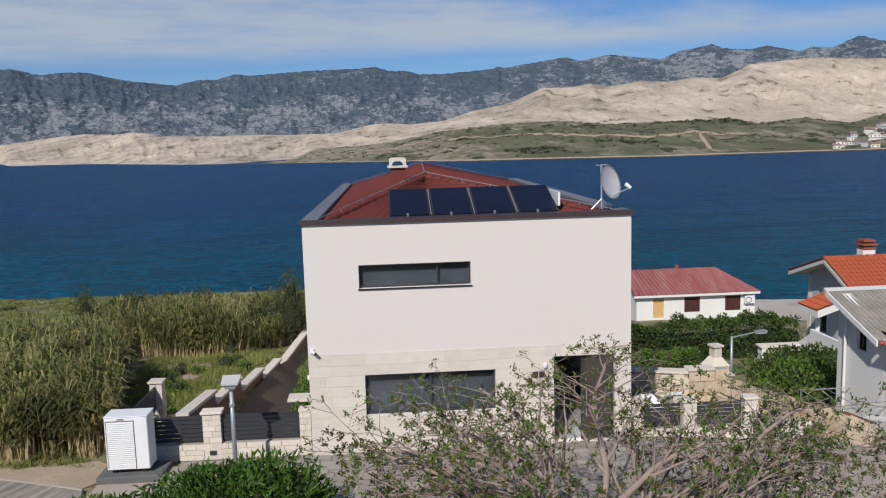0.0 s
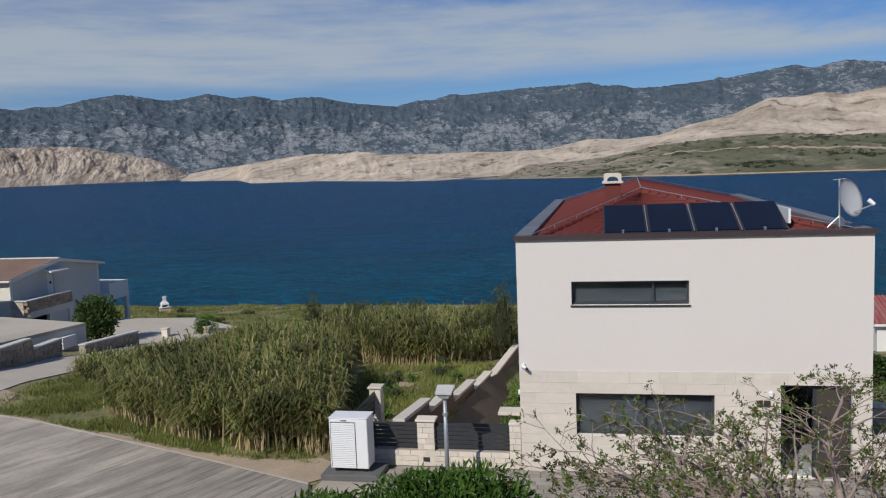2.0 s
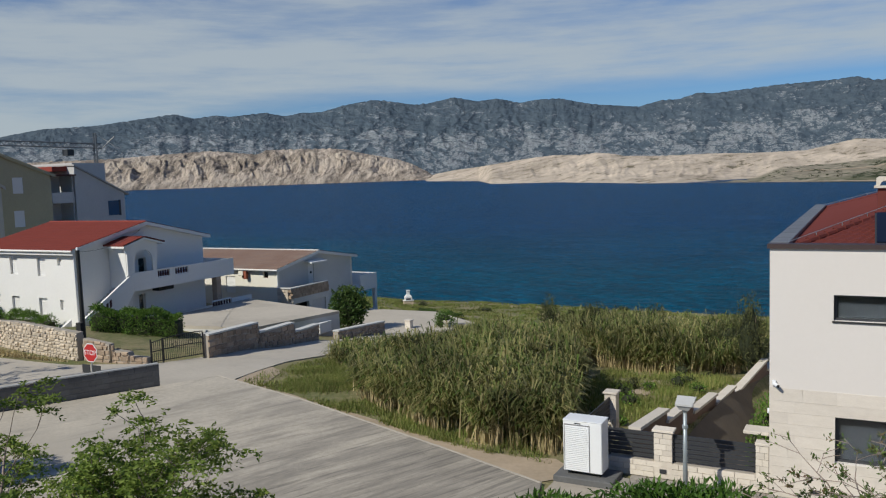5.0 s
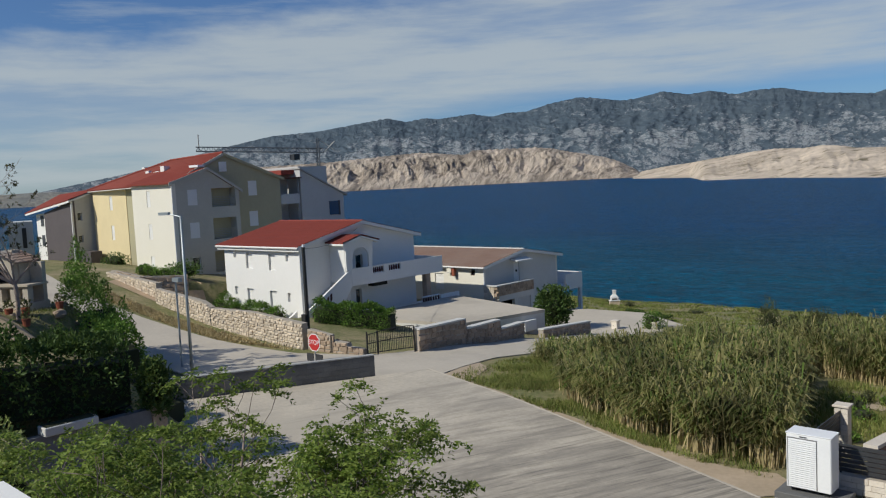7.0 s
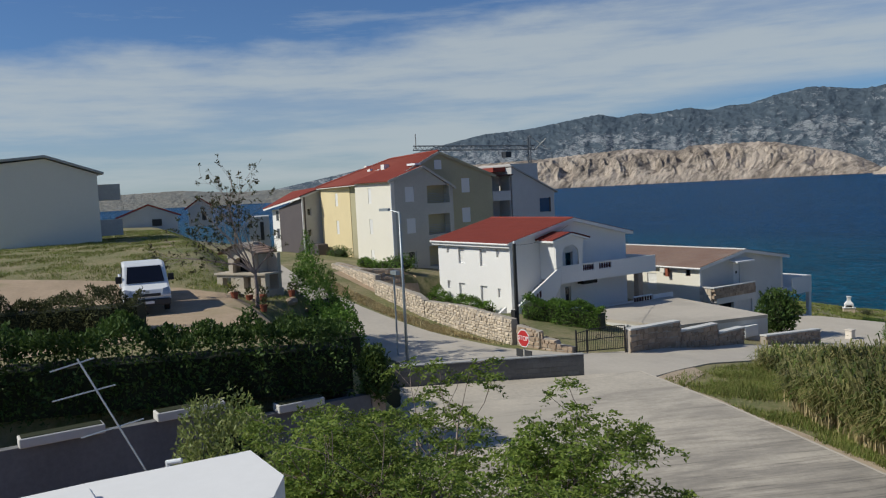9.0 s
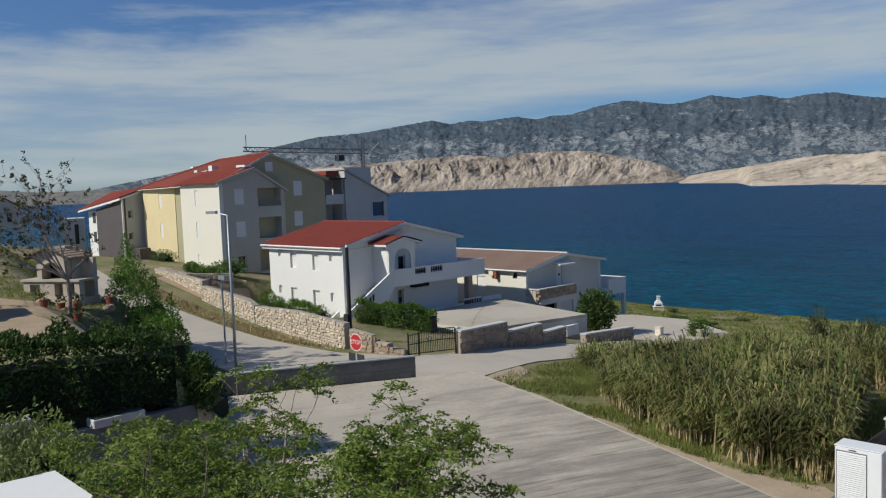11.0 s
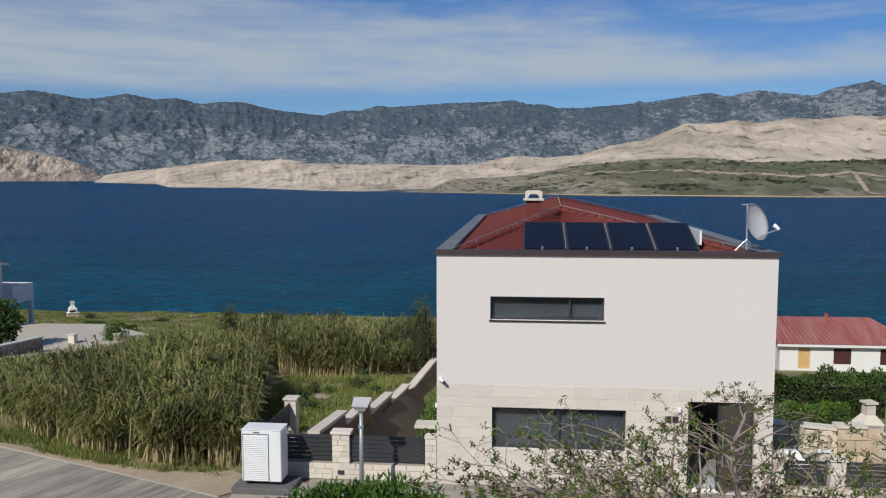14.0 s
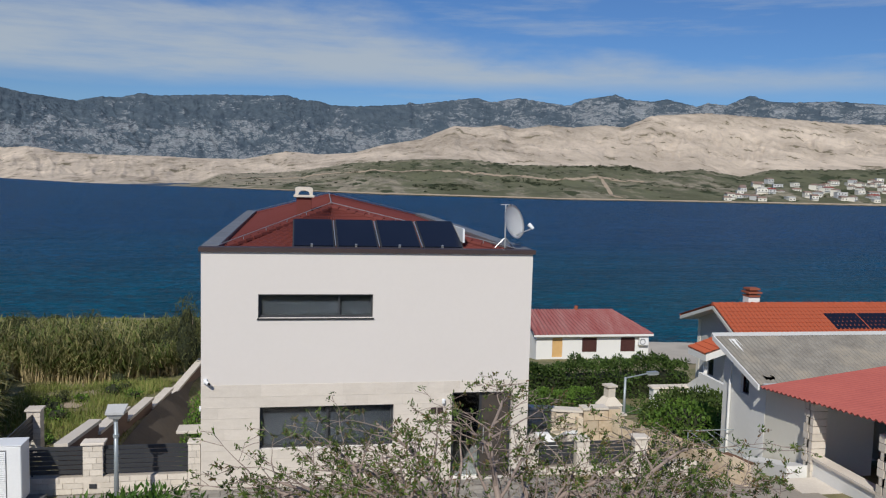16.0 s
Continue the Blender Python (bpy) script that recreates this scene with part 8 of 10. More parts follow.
def grey_roof_house():
    x0, x1, y0, y1, z0 = 16.0, 27.0, 25.3, 28.1, -2.6
    ym, ev, rd = 27.9, 1.95, 2.95
    ob = thing("grey_roof_house", (x0, y0, z0), "white rendered house with an old grey sheet roof", "house")
    def top(u):
        return rd - abs(u - ym) * (rd - ev) / (ym - y0 if u < ym else y1 - ym)
    part("side_wall", holed_wall("x", x0, 0.3, y0, y1, z0, rd, [(26.35, 26.9, 1.2, 2.15)], (top, [ym])), white_paint, ob)
    window(ob, "x", x0, 26.35, 26.9, 1.2, 2.15, -1, dark_wood, dark_inside, deep=0.1, label="small dark window")
    part("front_wall", box(x0 + 0.3, x1, y0, y0 + 0.3, z0, ev), white_paint, ob)
    part("back_wall", box(x0 + 0.3, x1, y1 - 0.3, y1, z0, ev), white_paint, ob)
    part("end_wall", holed_wall("x", x1, -0.3, y0 + 0.3, y1 - 0.3, z0, rd, [], (top, [ym])), white_paint, ob)
    for k in range(7):
        xa, xb = x0 - 0.45 + k * 1.72, x0 - 0.45 + (k + 1) * 1.72
        for q in (((xa, y0 - 0.25, ev + 0.02), (xb, y0 - 0.25, ev + 0.02), (xb, ym + 0.35, rd + 0.1), (xa, ym + 0.35, rd + 0.1)),):
            corrugated("roof_sheet", q, 0.17, 0.02, grey_sheet, ob)
    part("ridge_cap", prism([(x0 - 0.5, ym + 0.2, rd + 0.06), (x0 - 0.5, ym + 0.36, rd + 0.17), (x0 - 0.5, ym + 0.45, rd + 0.0)], (11.9, 0, 0)), light_grey, ob)
    for u0, u1, za, zb in ((y0 - 0.3, ym + 0.3, ev - 0.02, rd + 0.06),):
        part("verge_board", prism([(x0 - 0.5, u0, za - 0.16), (x0 - 0.5, u1, zb - 0.16), (x0 - 0.5, u1, zb + 0.03), (x0 - 0.5, u0, za + 0.03)], (0.06, 0, 0)), white_paint, ob, "white verge board")
    part("eave_flashing", box(x0 - 0.3, x1 + 0.4, y0 - 0.5, y0 - 0.255, ev - 0.02, ev + 0.05), light_grey, ob)
    part("downpipe", tube((x0 - 0.08, 27.5, z0), (x0 - 0.08, 27.5, rd - 0.2), 0.05), white_paint, ob)
    # porch with a red corrugated roof on stone pillars
    corrugated("porch_roof", ((15.45, 24.78, 1.95), (15.45, 14.5, 2.98), (22.5, 14.5, 3.88), (22.5, 24.78, 2.87)), 0.24, 0.035, porch_red, ob, "red corrugated porch roof")
    for y in (22.3, 19.0, 15.5):
        pl = part("stone_pillar", box(15.75, 16.15, y, y + 0.4, -0.6, 2.1), mortar, ob, "rough stone pillar")
        for k in range(11):
            z = -0.5 + k * 0.235
            for s in (0, 1):
                w = 0.2 + 0.05 * ((k + s) % 3 - 1)
                mesh_object("stone_block", part_mesh(15.71, 16.19, y - 0.04 + s * w * 1.02, min(y + 0.44, y - 0.04 + s * w + w + (0.08 if s else 0)) - 0.015, z, z + 0.215), white_stone, pl)
    part("wall_stub", box(16.01, 18.2, 22.72, 25.29, -2.6, 1.9), warm_white, ob)
    part("porch_wall", box(15.8, 16.05, 12.0, 22.3, -1.2, 0.35), white_paint, ob)
    part("porch_cap", box(15.72, 16.13, 12.0, 22.3, 0.352, 0.43), white_stone, ob)
    part("porch_floor", box(16.05, 22.5, 12.0, 22.7, -1.2, -0.55), light_grey, ob)
    part("back_wall_porch", box(19.6, 19.9, 12.0, 25.28, -0.55, 2.2), warm_white, ob)
    part("porch_window", box(19.54, 19.6, 20.4, 21.4, 0.6, 1.5), dark_inside, ob)
    part("steps_wall", prism([(15.0, 22.4, -1.3), (15.0, 25.6, -1.3), (15.0, 25.6, -0.75), (15.0, 22.4, 0.1)], (0.9, 0, 0)), white_paint, ob, "white sloping stair wall")
    part("terrace_block", box(14.7, 15.79, 18.0, 22.0, -1.3, -0.25), veneer_stone, ob)
    part("terrace_cap", box(14.6, 15.79, 17.9, 22.1, -0.247, -0.17), white_stone, ob)


grey_roof_house()


def drying_rack():
    ob = thing("clothes_rack", (14.2, 25.8, height(14.2, 25.8)), "thin grey metal clothes-drying frame on the wall", "drying rack")
    z = -0.3
    for y in (25.1, 27.2):
        part("support", tube((16.0, y, z), (14.2, y, z), 0.022, sides=6), lamp_grey, ob)
        part("brace", tube((16.0, y, z - 0.9), (14.9, y, z), 0.018, sides=6), lamp_grey, ob)
        part("leg", tube((14.2, y, z), (14.2, y, z - 1.2), 0.02, sides=6), lamp_grey, ob)
    part("rail", tube((14.2, 25.1, z), (14.2, 27.2, z), 0.02, sides=6), lamp_grey, ob)
    part("rail", tube((15.1, 25.1, z + 0.01), (15.1, 27.2, z + 0.01), 0.012, sides=6), lamp_grey, ob)


drying_rack()


def planter_wall():
    ob = thing("veneer_wall", (12.6, 27.0, -1.2), "low garden wall faced in irregular ochre stone", "wall")
    a, b = Vector((11.6, 28.0, 0.4)), Vector((13.5, 21.8, 0.4))
    d = (b - a).normalized(); n = Vector((-d.y, d.x, 0))
    part("wall_core", prism([a + Vector((0, 0, -2.2)), b + Vector((0, 0, -1.5)), b + Vector((0, 0, -0.35)), a + Vector((0, 0, -0.75))], n * 0.4), mortar, ob)
    rng = random.Random(9)
    L = (b - a).length
    for r in range(4):
        u = 0.0
        while u < L - 0.2:
            w = rng.uniform(0.35, 0.75)
            u1 = min(L, u + w)
            z0 = -1.6 + r * 0.34 + 0.03 * rng.random() + u / L * 0.35
            p, q = a + d * u, a + d * (u1 - 0.03)
            j = [rng.uniform(-0.06, 0.06) for _ in range(4)]
            bm = prism([p + Vector((0, 0, z0 + j[0])), q + Vector((0, 0, z0 + j[1])), q + Vector((0, 0, z0 + 0.3 + j[2])), p + Vector((0, 0, z0 + 0.3 + j[3]))], -n * (0.03 + 0.02 * rng.random()))
            part("facing_stone", bm, veneer_stone, ob)
            u = u1
    for k in range(3):
        c = a.lerp(b, 0.52 + k * 0.18)
        t = thing("flower_trough", (c.x + 0.2, c.y + 0.05, -0.12 + 0.08 * k), "long grey concrete flower trough on the wall", "planter", "troughs on the wall", math.degrees(math.atan2(d.y, d.x)))
        part("trough", holed_wall("y", -0.2, 0.4, -0.6, 0.6, 0, 0.28, []), road_concrete, t, local=True)
        part("earth", box(-0.55, 0.55, -0.15, 0.15, 0.281, 0.30), soil, t, local=True)
        part("rim", box(-0.63, 0.63, -0.23, -0.19, 0.2, 0.3), road_concrete, t, local=True)


planter_wall()


def barbecue(name, x, y, z, s, label, turn=0, mat=None):
    ob = thing(name, (x, y, z), label, "barbecue", turn=turn)
    mat = mat or white_stone
    part("base", box(-0.75 * s, 0.75 * s, -0.4 * s, 0.4 * s, -0.3, 0.75 * s), veneer_stone, ob, local=True)
    part("slab", box(-0.85 * s, 0.85 * s, -0.5 * s, 0.45 * s, 0.752 * s, 0.84 * s), mat, ob, local=True)
    part("firebox", holed_wall("y", -0.42 * s, 0.8 * s, -0.55 * s, 0.55 * s, 0.842 * s, 1.3 * s, [(-0.42 * s, 0.42 * s, 0.843 * s, 1.15 * s)]), mat, ob, local=True)
    part("fire_back", box(-0.5 * s, 0.5 * s, 0.2 * s, 0.36 * s, 0.842 * s, 1.28 * s), dark_inside, ob, local=True)
    bm = bmesh.new()
    lo = [bm.verts.new((sx * 0.6 * s, sy * 0.45 * s, 1.302 * s)) for sx, sy in ((-1, -1), (1, -1), (1, 1), (-1, 1))]
    hi = [bm.verts.new((sx * 0.24 * s, sy * 0.24 * s, 1.75 * s)) for sx, sy in ((-1, -1), (1, -1), (1, 1), (-1, 1))]
    for k in range(4):
        bm.faces.new((lo[k], lo[(k + 1) % 4], hi[(k + 1) % 4], hi[k]))
    bm.faces.new(lo); bm.faces.new(hi)
    part("hood", bm, mat, ob, local=True)
    part("flue", box(-0.22 * s, 0.22 * s, -0.22 * s, 0.22 * s, 1.752 * s, 2.3 * s), mat, ob, local=True)
    part("flue_cap", box(-0.3 * s, 0.3 * s, -0.3 * s, 0.3 * s, 2.302 * s, 2.4 * s), mat, ob, local=True)
    return ob


barbecue("barbecue", 14.35, 35.1, height(14.35, 35.1) + 0.4, 0.86, "pale stone garden barbecue with a tapering chimney", 12)


def east_garden():
    # front fence on the east side
    f = thing("east_fence", (7.0, 22.9, 0), "pale stone pillars with anthracite slatted panels and a gate", "fence")
    part("base_wall", box(6.8, 12.1, 23.0, 23.25, -1.2, 0.15), mortar, f)
    for x0, x1 in ((7.3, 8.35), (8.85, 10.2)):
        for k in range(6):
            part("slat", box(x0, x1, 23.1, 23.13, 0.2 + k * 0.115, 0.29 + k * 0.115), anthracite, f)
    pillar(f, 8.4, 8.8, 22.95, 23.3, -0.6, 0.92)
    pillar(f, 10.25, 10.65, 22.95, 23.3, -0.8, 0.92)
    pillar(f, 6.83, 7.2, 22.95, 23.3, -0.2, 1.0)
    for k in range(10):
        x = 6.85 + k * 0.53
        mesh_object("stone_block", part_mesh(x, x + 0.515, 22.96, 23.02, -0.35, -0.02), white_stone, f)
        mesh_object("stone_block", part_mesh(x + 0.2 - 0.2 * (k == 0), x + 0.68, 22.955, 23.02, -0.005, 0.15), white_stone, f)
    # stone retaining walls behind it
    rubble_wall("pale_garden_wall", [(9.0, 30.2), (11.15, 30.1)], [-0.2, -0.35], 0.4, "pale rubble garden wall with stone coping", rubble_stone, 12, white_stone, 0.4)
    ob = thing("ochre_wall", (12, 30.1, -2.0), "garden wall faced with ochre flagstones", "wall")
    part("wall_core", box(11.2, 12.75, 30.0, 30.35, -3.2, -0.26), mortar, ob)
    rng = random.Random(2)
    for r in range(5):
        x = 11.2
        while x < 12.6:
            w = rng.uniform(0.4, 0.8)
            x1 = min(x + w, 12.75)
            mesh_object("facing_stone", part_mesh(x, x1 - 0.03, 29.94, 30.01, -2.48 + r * 0.45, -2.06 + r * 0.45), veneer_stone, ob)
            x = x1
    part("coping", box(11.15, 12.2, 29.88, 30.42, -0.257, -0.17), white_stone, ob)
    part("pier", box(10.9, 11.1, 29.7, 29.95, -2.4, -0.5), rubble_stone, ob)
    # side rail of the villa terrace: a slanted glass-and-steel balustrade and white stair cheek
    st = thing("garden_stair", (7.6, 24.0, 0), "pale stone garden stair with a white cheek wall", "stair")
    for k in range(8):
        part("step", box(6.9, 8.3, 24.0 + k * 0.32, 24.3 + k * 0.32, -2.2, 0.1 - k * 0.17), white_stone, st)
    part("cheek_wall", prism([(8.32, 23.6, -2), (8.32, 26.9, -2), (8.32, 26.9, -0.75), (8.32, 23.6, 0.95)], (0.22, 0, 0)), white_stone, st)
    part("sloped_cap", prism([(8.24, 23.55, 0.96), (8.24, 26.95, -0.78), (8.24, 26.95, -0.68), (8.24, 23.55, 1.06)], (0.38, 0, 0)), white_paint, st)
    gl = thing("mesh_balustrade", (6.9, 24.5, 0), "grey metal mesh balustrade along the villa's side", "balustrade")
    A, B = Vector((6.95, 23.4, 1.35)), Vector((6.95, 34.0, -0.2))
    part("top_rail", tube(A, B, 0.025), lamp_grey, gl)
    for k in range(9):
        p = A.lerp(B, k / 8)
        part("post", tube(p - Vector((0, 0, 1.3)), p, 0.02), lamp_grey, gl)
    for k in range(12):
        o = Vector((0, 0, -0.1 * (k + 1)))
        part("wire", tube(A + o, B + o, 0.008, sides=4), lamp_grey, gl)
    cv = thing("white_canopy", (7.6, 23.9, 0.4), "small white hipped canopy over the meter box", "canopy")
    bm = bmesh.new()
    lo = [bm.verts.new((7.55 + sx * 0.45, 23.75 + sy * 0.3, 0.62)) for sx, sy in ((-1, -1), (1, -1), (1, 1), (-1, 1))]
    hi = [bm.verts.new((7.55 + sx * 0.2, 23.75 + sy * 0.1, 0.95)) for sx, sy in ((-1, -1), (1, -1), (1, 1), (-1, 1))]
    for k in range(4):
        bm.faces.new((lo[k], lo[(k + 1) % 4], hi[(k + 1) % 4], hi[k]))
    bm.faces.new(lo); bm.faces.new(hi)
    part("roof", bm, white_paint, cv)
    part("box", box(7.25, 7.85, 23.55, 23.95, -0.6, 0.618), white_stone, cv)
    # white wall with coping beyond the lawn
    w = thing("white_garden_wall", (21, 47, -3.5), "white garden wall with a coping and end pier", "wall")
    part("wall", box(20.3, 23.0, 42.6, 42.85, -5.8, -3.15), kitchen_render, w)
    part("pier", box(20.0, 20.3, 42.45, 43.0, -5.8, -2.95), white_paint, w)
    part("coping", box(19.9, 23.1, 42.4, 43.05, -2.947, -2.85), white_stone, w)
    # lawn and kerb
    drape([(13.8, 40.5), (19.5, 41), (19, 46.5), (13.2, 46)], 0.04, "lawn", meadow_green, "small green lawn", "lawn", 1.0)
    k = thing("lane_kerb", (11, 22.5, 0), "pale concrete kerb along the lane", "kerb")
    A, B = Vector((11.0, 22.6, -0.2)), Vector((8.6, 13.0, 0.05))
    dd = (B - A); nn = Vector((-dd.y, dd.x, 0)).normalized() * 0.16
    for i in range(10):
        p, q = A + dd * (i / 10), A + dd * ((i + 0.97) / 10)
        part("kerb_stone", prism([p - nn, q - nn, q + nn, p + nn], (0, 0, 0.2)), road_concrete, k)


meadow_green = surface("meadow_green", (0.06, 0.12, 0.03), (0.085, 0.14, 0.04), 0.95, 0.6, 6, 0.5, 20, bump_dist=0.1)
east_garden()
street_lamp("street_lamp", 15.57, 36.2, height(15.57, 36.2), -0.60, 1.3, "grey steel street lamp with a long arm", -82)


# ---------------------------------------------------------------- reeds, grass, hedges and trees
def inside(poly, x, y):
    c = False
    for (xa, ya), (xb, yb) in zip(poly, poly[1:] + poly[:1]):
        if (ya > y) != (yb > y) and x < (xb - xa) * (y - ya) / (yb - ya) + xa:
            c = not c
    return c


def scatter(poly, n, rng, keep=None):
    xs, ys = [p[0] for p in poly], [p[1] for p in poly]
    out = []
    while len(out) < n:
        x, y = rng.uniform(min(xs), max(xs)), rng.uniform(min(ys), max(ys))
        if inside(poly, x, y) and (keep is None or rng.random() < keep(x, y)):
            out.append((x, y, height(x, y)))
    return np.array(out)


def clumpy(x, y):
    return 0.08 + 0.92 * smooth01(0.5 + 1.9 * noise.noise(Vector((x * 0.62, y * 0.62, 6.0))))


def reed_bed(name, poly, n, tall, label, seed, keep=None):
    """Tall reeds: thin stems with long arching leaves, all in one."""
    rng = np.random.default_rng(seed)
    p = scatter(poly, n, rng, keep)
    h = np.array([tall * (0.82 + 0.34 * noise.noise(Vector((x * 0.22, y * 0.22, seed))) + 0.45 * noise.noise(Vector((x * 0.75, y * 0.75, seed + 2)))) for x, y, _ in p]) * rng.uniform(0.6, 1.25, n)
    h *= np.array([0.42 + 0.58 * smooth01((x + 21.6) / 5.5) for x, y, _ in p])
    lean = rng.normal(size=(n, 2)) * 0.14 + np.array([0.05, 0.0])
    top = p + np.stack([lean[:, 0] * h, lean[:, 1] * h, h], 1)
    w = 0.028
    a = rng.uniform(0, math.tau, n)
    side = np.stack([np.cos(a), np.sin(a), np.zeros(n)], 1) * w
    vs = np.stack([p - side, p + side, top], 1).reshape(-1, 3)
    fs = np.arange(3 * n).reshape(-1, 3)
    ob = thing(name, (poly[0][0], poly[0][1], height(*poly[0])), label, "reeds", kind="stuff")
    fast_mesh("stems", vs, fs, reed_stem, ob, kind="stuff")
    k = 9
    u = rng.uniform(0.2, 1.0, (n, k)) ** 0.8
    base = (p[:, None, :] + (top - p)[:, None, :] * u[:, :, None]).reshape(-1, 3)
    m = len(base)
    ang = rng.uniform(0, math.tau, m)
    L = rng.uniform(0.35, 0.85, m)
    d = np.stack([np.cos(ang), np.sin(ang), np.zeros(m)], 1)
    s = np.stack([-np.sin(ang), np.cos(ang), np.zeros(m)], 1) * rng.uniform(0.015, 0.042, (m, 1))
    rise = rng.uniform(0.3, 1.1, (m, 1))
    mid = base + d * L[:, None] * 0.45 + np.array([0, 0, 1.0]) * L[:, None] * rise
    tip = base + d * L[:, None] * 0.95 + np.array([0, 0, 1.0]) * L[:, None] * (rise * 1.2 - 0.35)
    v = np.stack([base, mid - s, mid + s, tip], 1).reshape(-1, 3)
    o = np.arange(m)[:, None] * 4
    f = np.concatenate([o + np.array([0, 1, 2]), o + np.array([1, 3, 2])])
    fast_mesh("blades", v, f, reed_leaf, ob, kind="stuff")
    return ob


REED_A = [(-8.6, 23.5), (-10.4, 23.5), (-12.2, 23.7), (-14.4, 24.7), (-17.2, 26.3), (-19.6, 28.3), (-21.0, 31.4), (-20.6, 35), (-20.0, 40), (-18.0, 46), (-15.5, 43), (-13.5, 38), (-10.6, 31.5), (-9.2, 27)]
REED_B = [(-19.5, 52), (-17.0, 46), (-12.0, 40.5), (-7.6, 40.6), (-6.0, 44), (-5.8, 56), (-8, 57), (-14, 56), (-19, 54)]
reed_bed("reed_bed", REED_A, 11500, 1.85, "dense bed of tall green and straw-coloured reeds", 11, clumpy)
reed_bed("reed_bed", REED_B, 7600, 1.95, "far bed of tall dry green reeds", 12, clumpy)
reed_bed("reed_clump", [(-22.4, 32.0), (-23.8, 33), (-24.4, 36), (-22.6, 37)], 120, 1.5, "sparse clump of reeds beside the lane", 13)
reed_bed("reed_clump", [(-21.0, 31.8), (-24.6, 33.6), (-26.0, 38.5), (-24.0, 41), (-20.5, 38)], 900, 1.25, "sparse low reeds beside the lane", 15, clumpy)


def grass_field(name, poly, n, tall, label, seed, mat=None, keep=None, blade=0.02):
    rng = np.random.default_rng(seed)
    p = scatter(poly, n, rng, keep)
    k = 4
    base = np.repeat(p, k, 0) + np.concatenate([rng.normal(size=(n * k, 2)) * 0.06, np.zeros((n * k, 1))], 1)
    m = len(base)
    ang = rng.uniform(0, math.tau, m)
    L = tall * rng.uniform(0.5, 1.3, m)
    d = np.stack([np.cos(ang), np.sin(ang), np.zeros(m)], 1)
    s = np.stack([-np.sin(ang), np.cos(ang), np.zeros(m)], 1) * blade
    tip = base + d * (L * 0.5)[:, None] + np.array([0, 0, 1.0]) * L[:, None]
    v = np.stack([base - s, base + s, tip], 1).reshape(-1, 3)
    ob = fast_mesh(name, v, np.arange(3 * m).reshape(-1, 3), mat or grass_blade, kind="stuff")
    return tagged(ob, label, "grass")


def tufty(x, y):
    return smooth01(0.5 + 1.6 * noise.noise(Vector((x * 0.35, y * 0.35, 2.0))))


grass_field("meadow_grass", [(-8.4, 22.6), (-12.2, 23.3), (-20, 25.9), (-25, 27.6), (-25.8, 34), (-26.4, 52), (-22, 56), (-9, 27), (-5.6, 26), (-5.6, 42), (-8, 42), (-14, 30)], 9000, 0.15, "short green and dry meadow grass", 21, keep=tufty, blade=0.018)
grass_field("meadow_grass", [(-60, 62), (-24, 60), (-5, 62), (-5, 104), (-30, 107), (-70, 109), (-75, 80)], 24000, 0.24, "short shore meadow grass", 22, keep=tufty, blade=0.035)
grass_field("meadow_grass", [(-5, 50), (6, 46), (20, 60), (22, 104), (-5, 104)], 5000, 0.35, "rough grass near the shore", 23, keep=tufty, blade=0.035)
grass_field("bank_grass", [(-31, 15), (-42, 18.5), (-60, 22), (-100, 30), (-110, -10), (-52, -6), (-52, 4), (-46, 11), (-38, 15)], 26000, 0.15, "dry bank and field grass", 24, keep=tufty, blade=0.016)
grass_field("verge_grass", [(-36.6, 27.6), (-50, 27.2), (-62, 27.6), (-62, 26.2), (-50, 26.0), (-42, 26.2)], 3000, 0.18, "dry verge grass under the stone wall", 25, mat=reed_stem, blade=0.02)


grass_field("verge_grass", [(-10.5, 22.8), (-12.3, 23.2), (-15.5, 24.3), (-19.0, 25.5), (-23.8, 27.2), (-25.4, 29.5), (-24.0, 32), (-21, 32), (-18.6, 29.4), (-13.2, 26), (-10.4, 25.2)], 9000, 0.17, "fresh green grass along the reeds", 27, mat=grass_blade, keep=tufty, blade=0.014)


grass_field("tall_grass", [(-9.6, 23.4), (-13.4, 24.9), (-17, 26.6), (-21, 29.6), (-24.6, 33), (-25.6, 40), (-22, 44), (-20.8, 36), (-18.6, 29.8), (-13.2, 26.2), (-10.4, 25.6)], 2600, 0.30, "tall rough grass at the foot of the reeds", 29, keep=tufty, blade=0.013)
grass_field("tall_grass", [(-9.4, 27), (-6.6, 26), (-5.8, 41), (-12, 40), (-10.6, 31.5)], 2600, 0.30, "rough green grass between the reeds and the garden wall", 30, keep=tufty, blade=0.013)


def shrub_line():
    rng = random.Random(7)
    spots = []
    for k in range(7):
        spots.append((rng.uniform(-60, -10), rng.uniform(92, 105), rng.uniform(0.5, 1.2), rng.uniform(0.2, 0.4)))
    for x, y, r, h in spots:
        bush("shore_shrub", (x, y, height(x, y)), (r, r * 0.9, h), 320, 0.16, leaf_olive, "low olive-green shore shrub", int(x * 10) % 97 + 3, "shrubs on the shore meadow", 3)
    for x, y, r, h in ((-5.5, 43.6, 0.8, 2.15), (-6.7, 46, 0.9, 1.5), (-7.9, 45, 0.6, 1.2), (-17.0, 45.5, 0.7, 1.8), (-14.8, 46, 0.6, 1.6), (-15.6, 66, 1.0, 1.6), (-21, 68, 1.1, 1.5), (-8.5, 66, 1.2, 1.2)):
        bush("tamarisk", (x, y, height(x, y)), (r, r, h), 1500, 0.2, leaf_olive, "feathery dull green tamarisk shrub", int(-x * 7) + 2, "tamarisks at the reeds", 7, 0.2, up=1.2)


shrub_line()

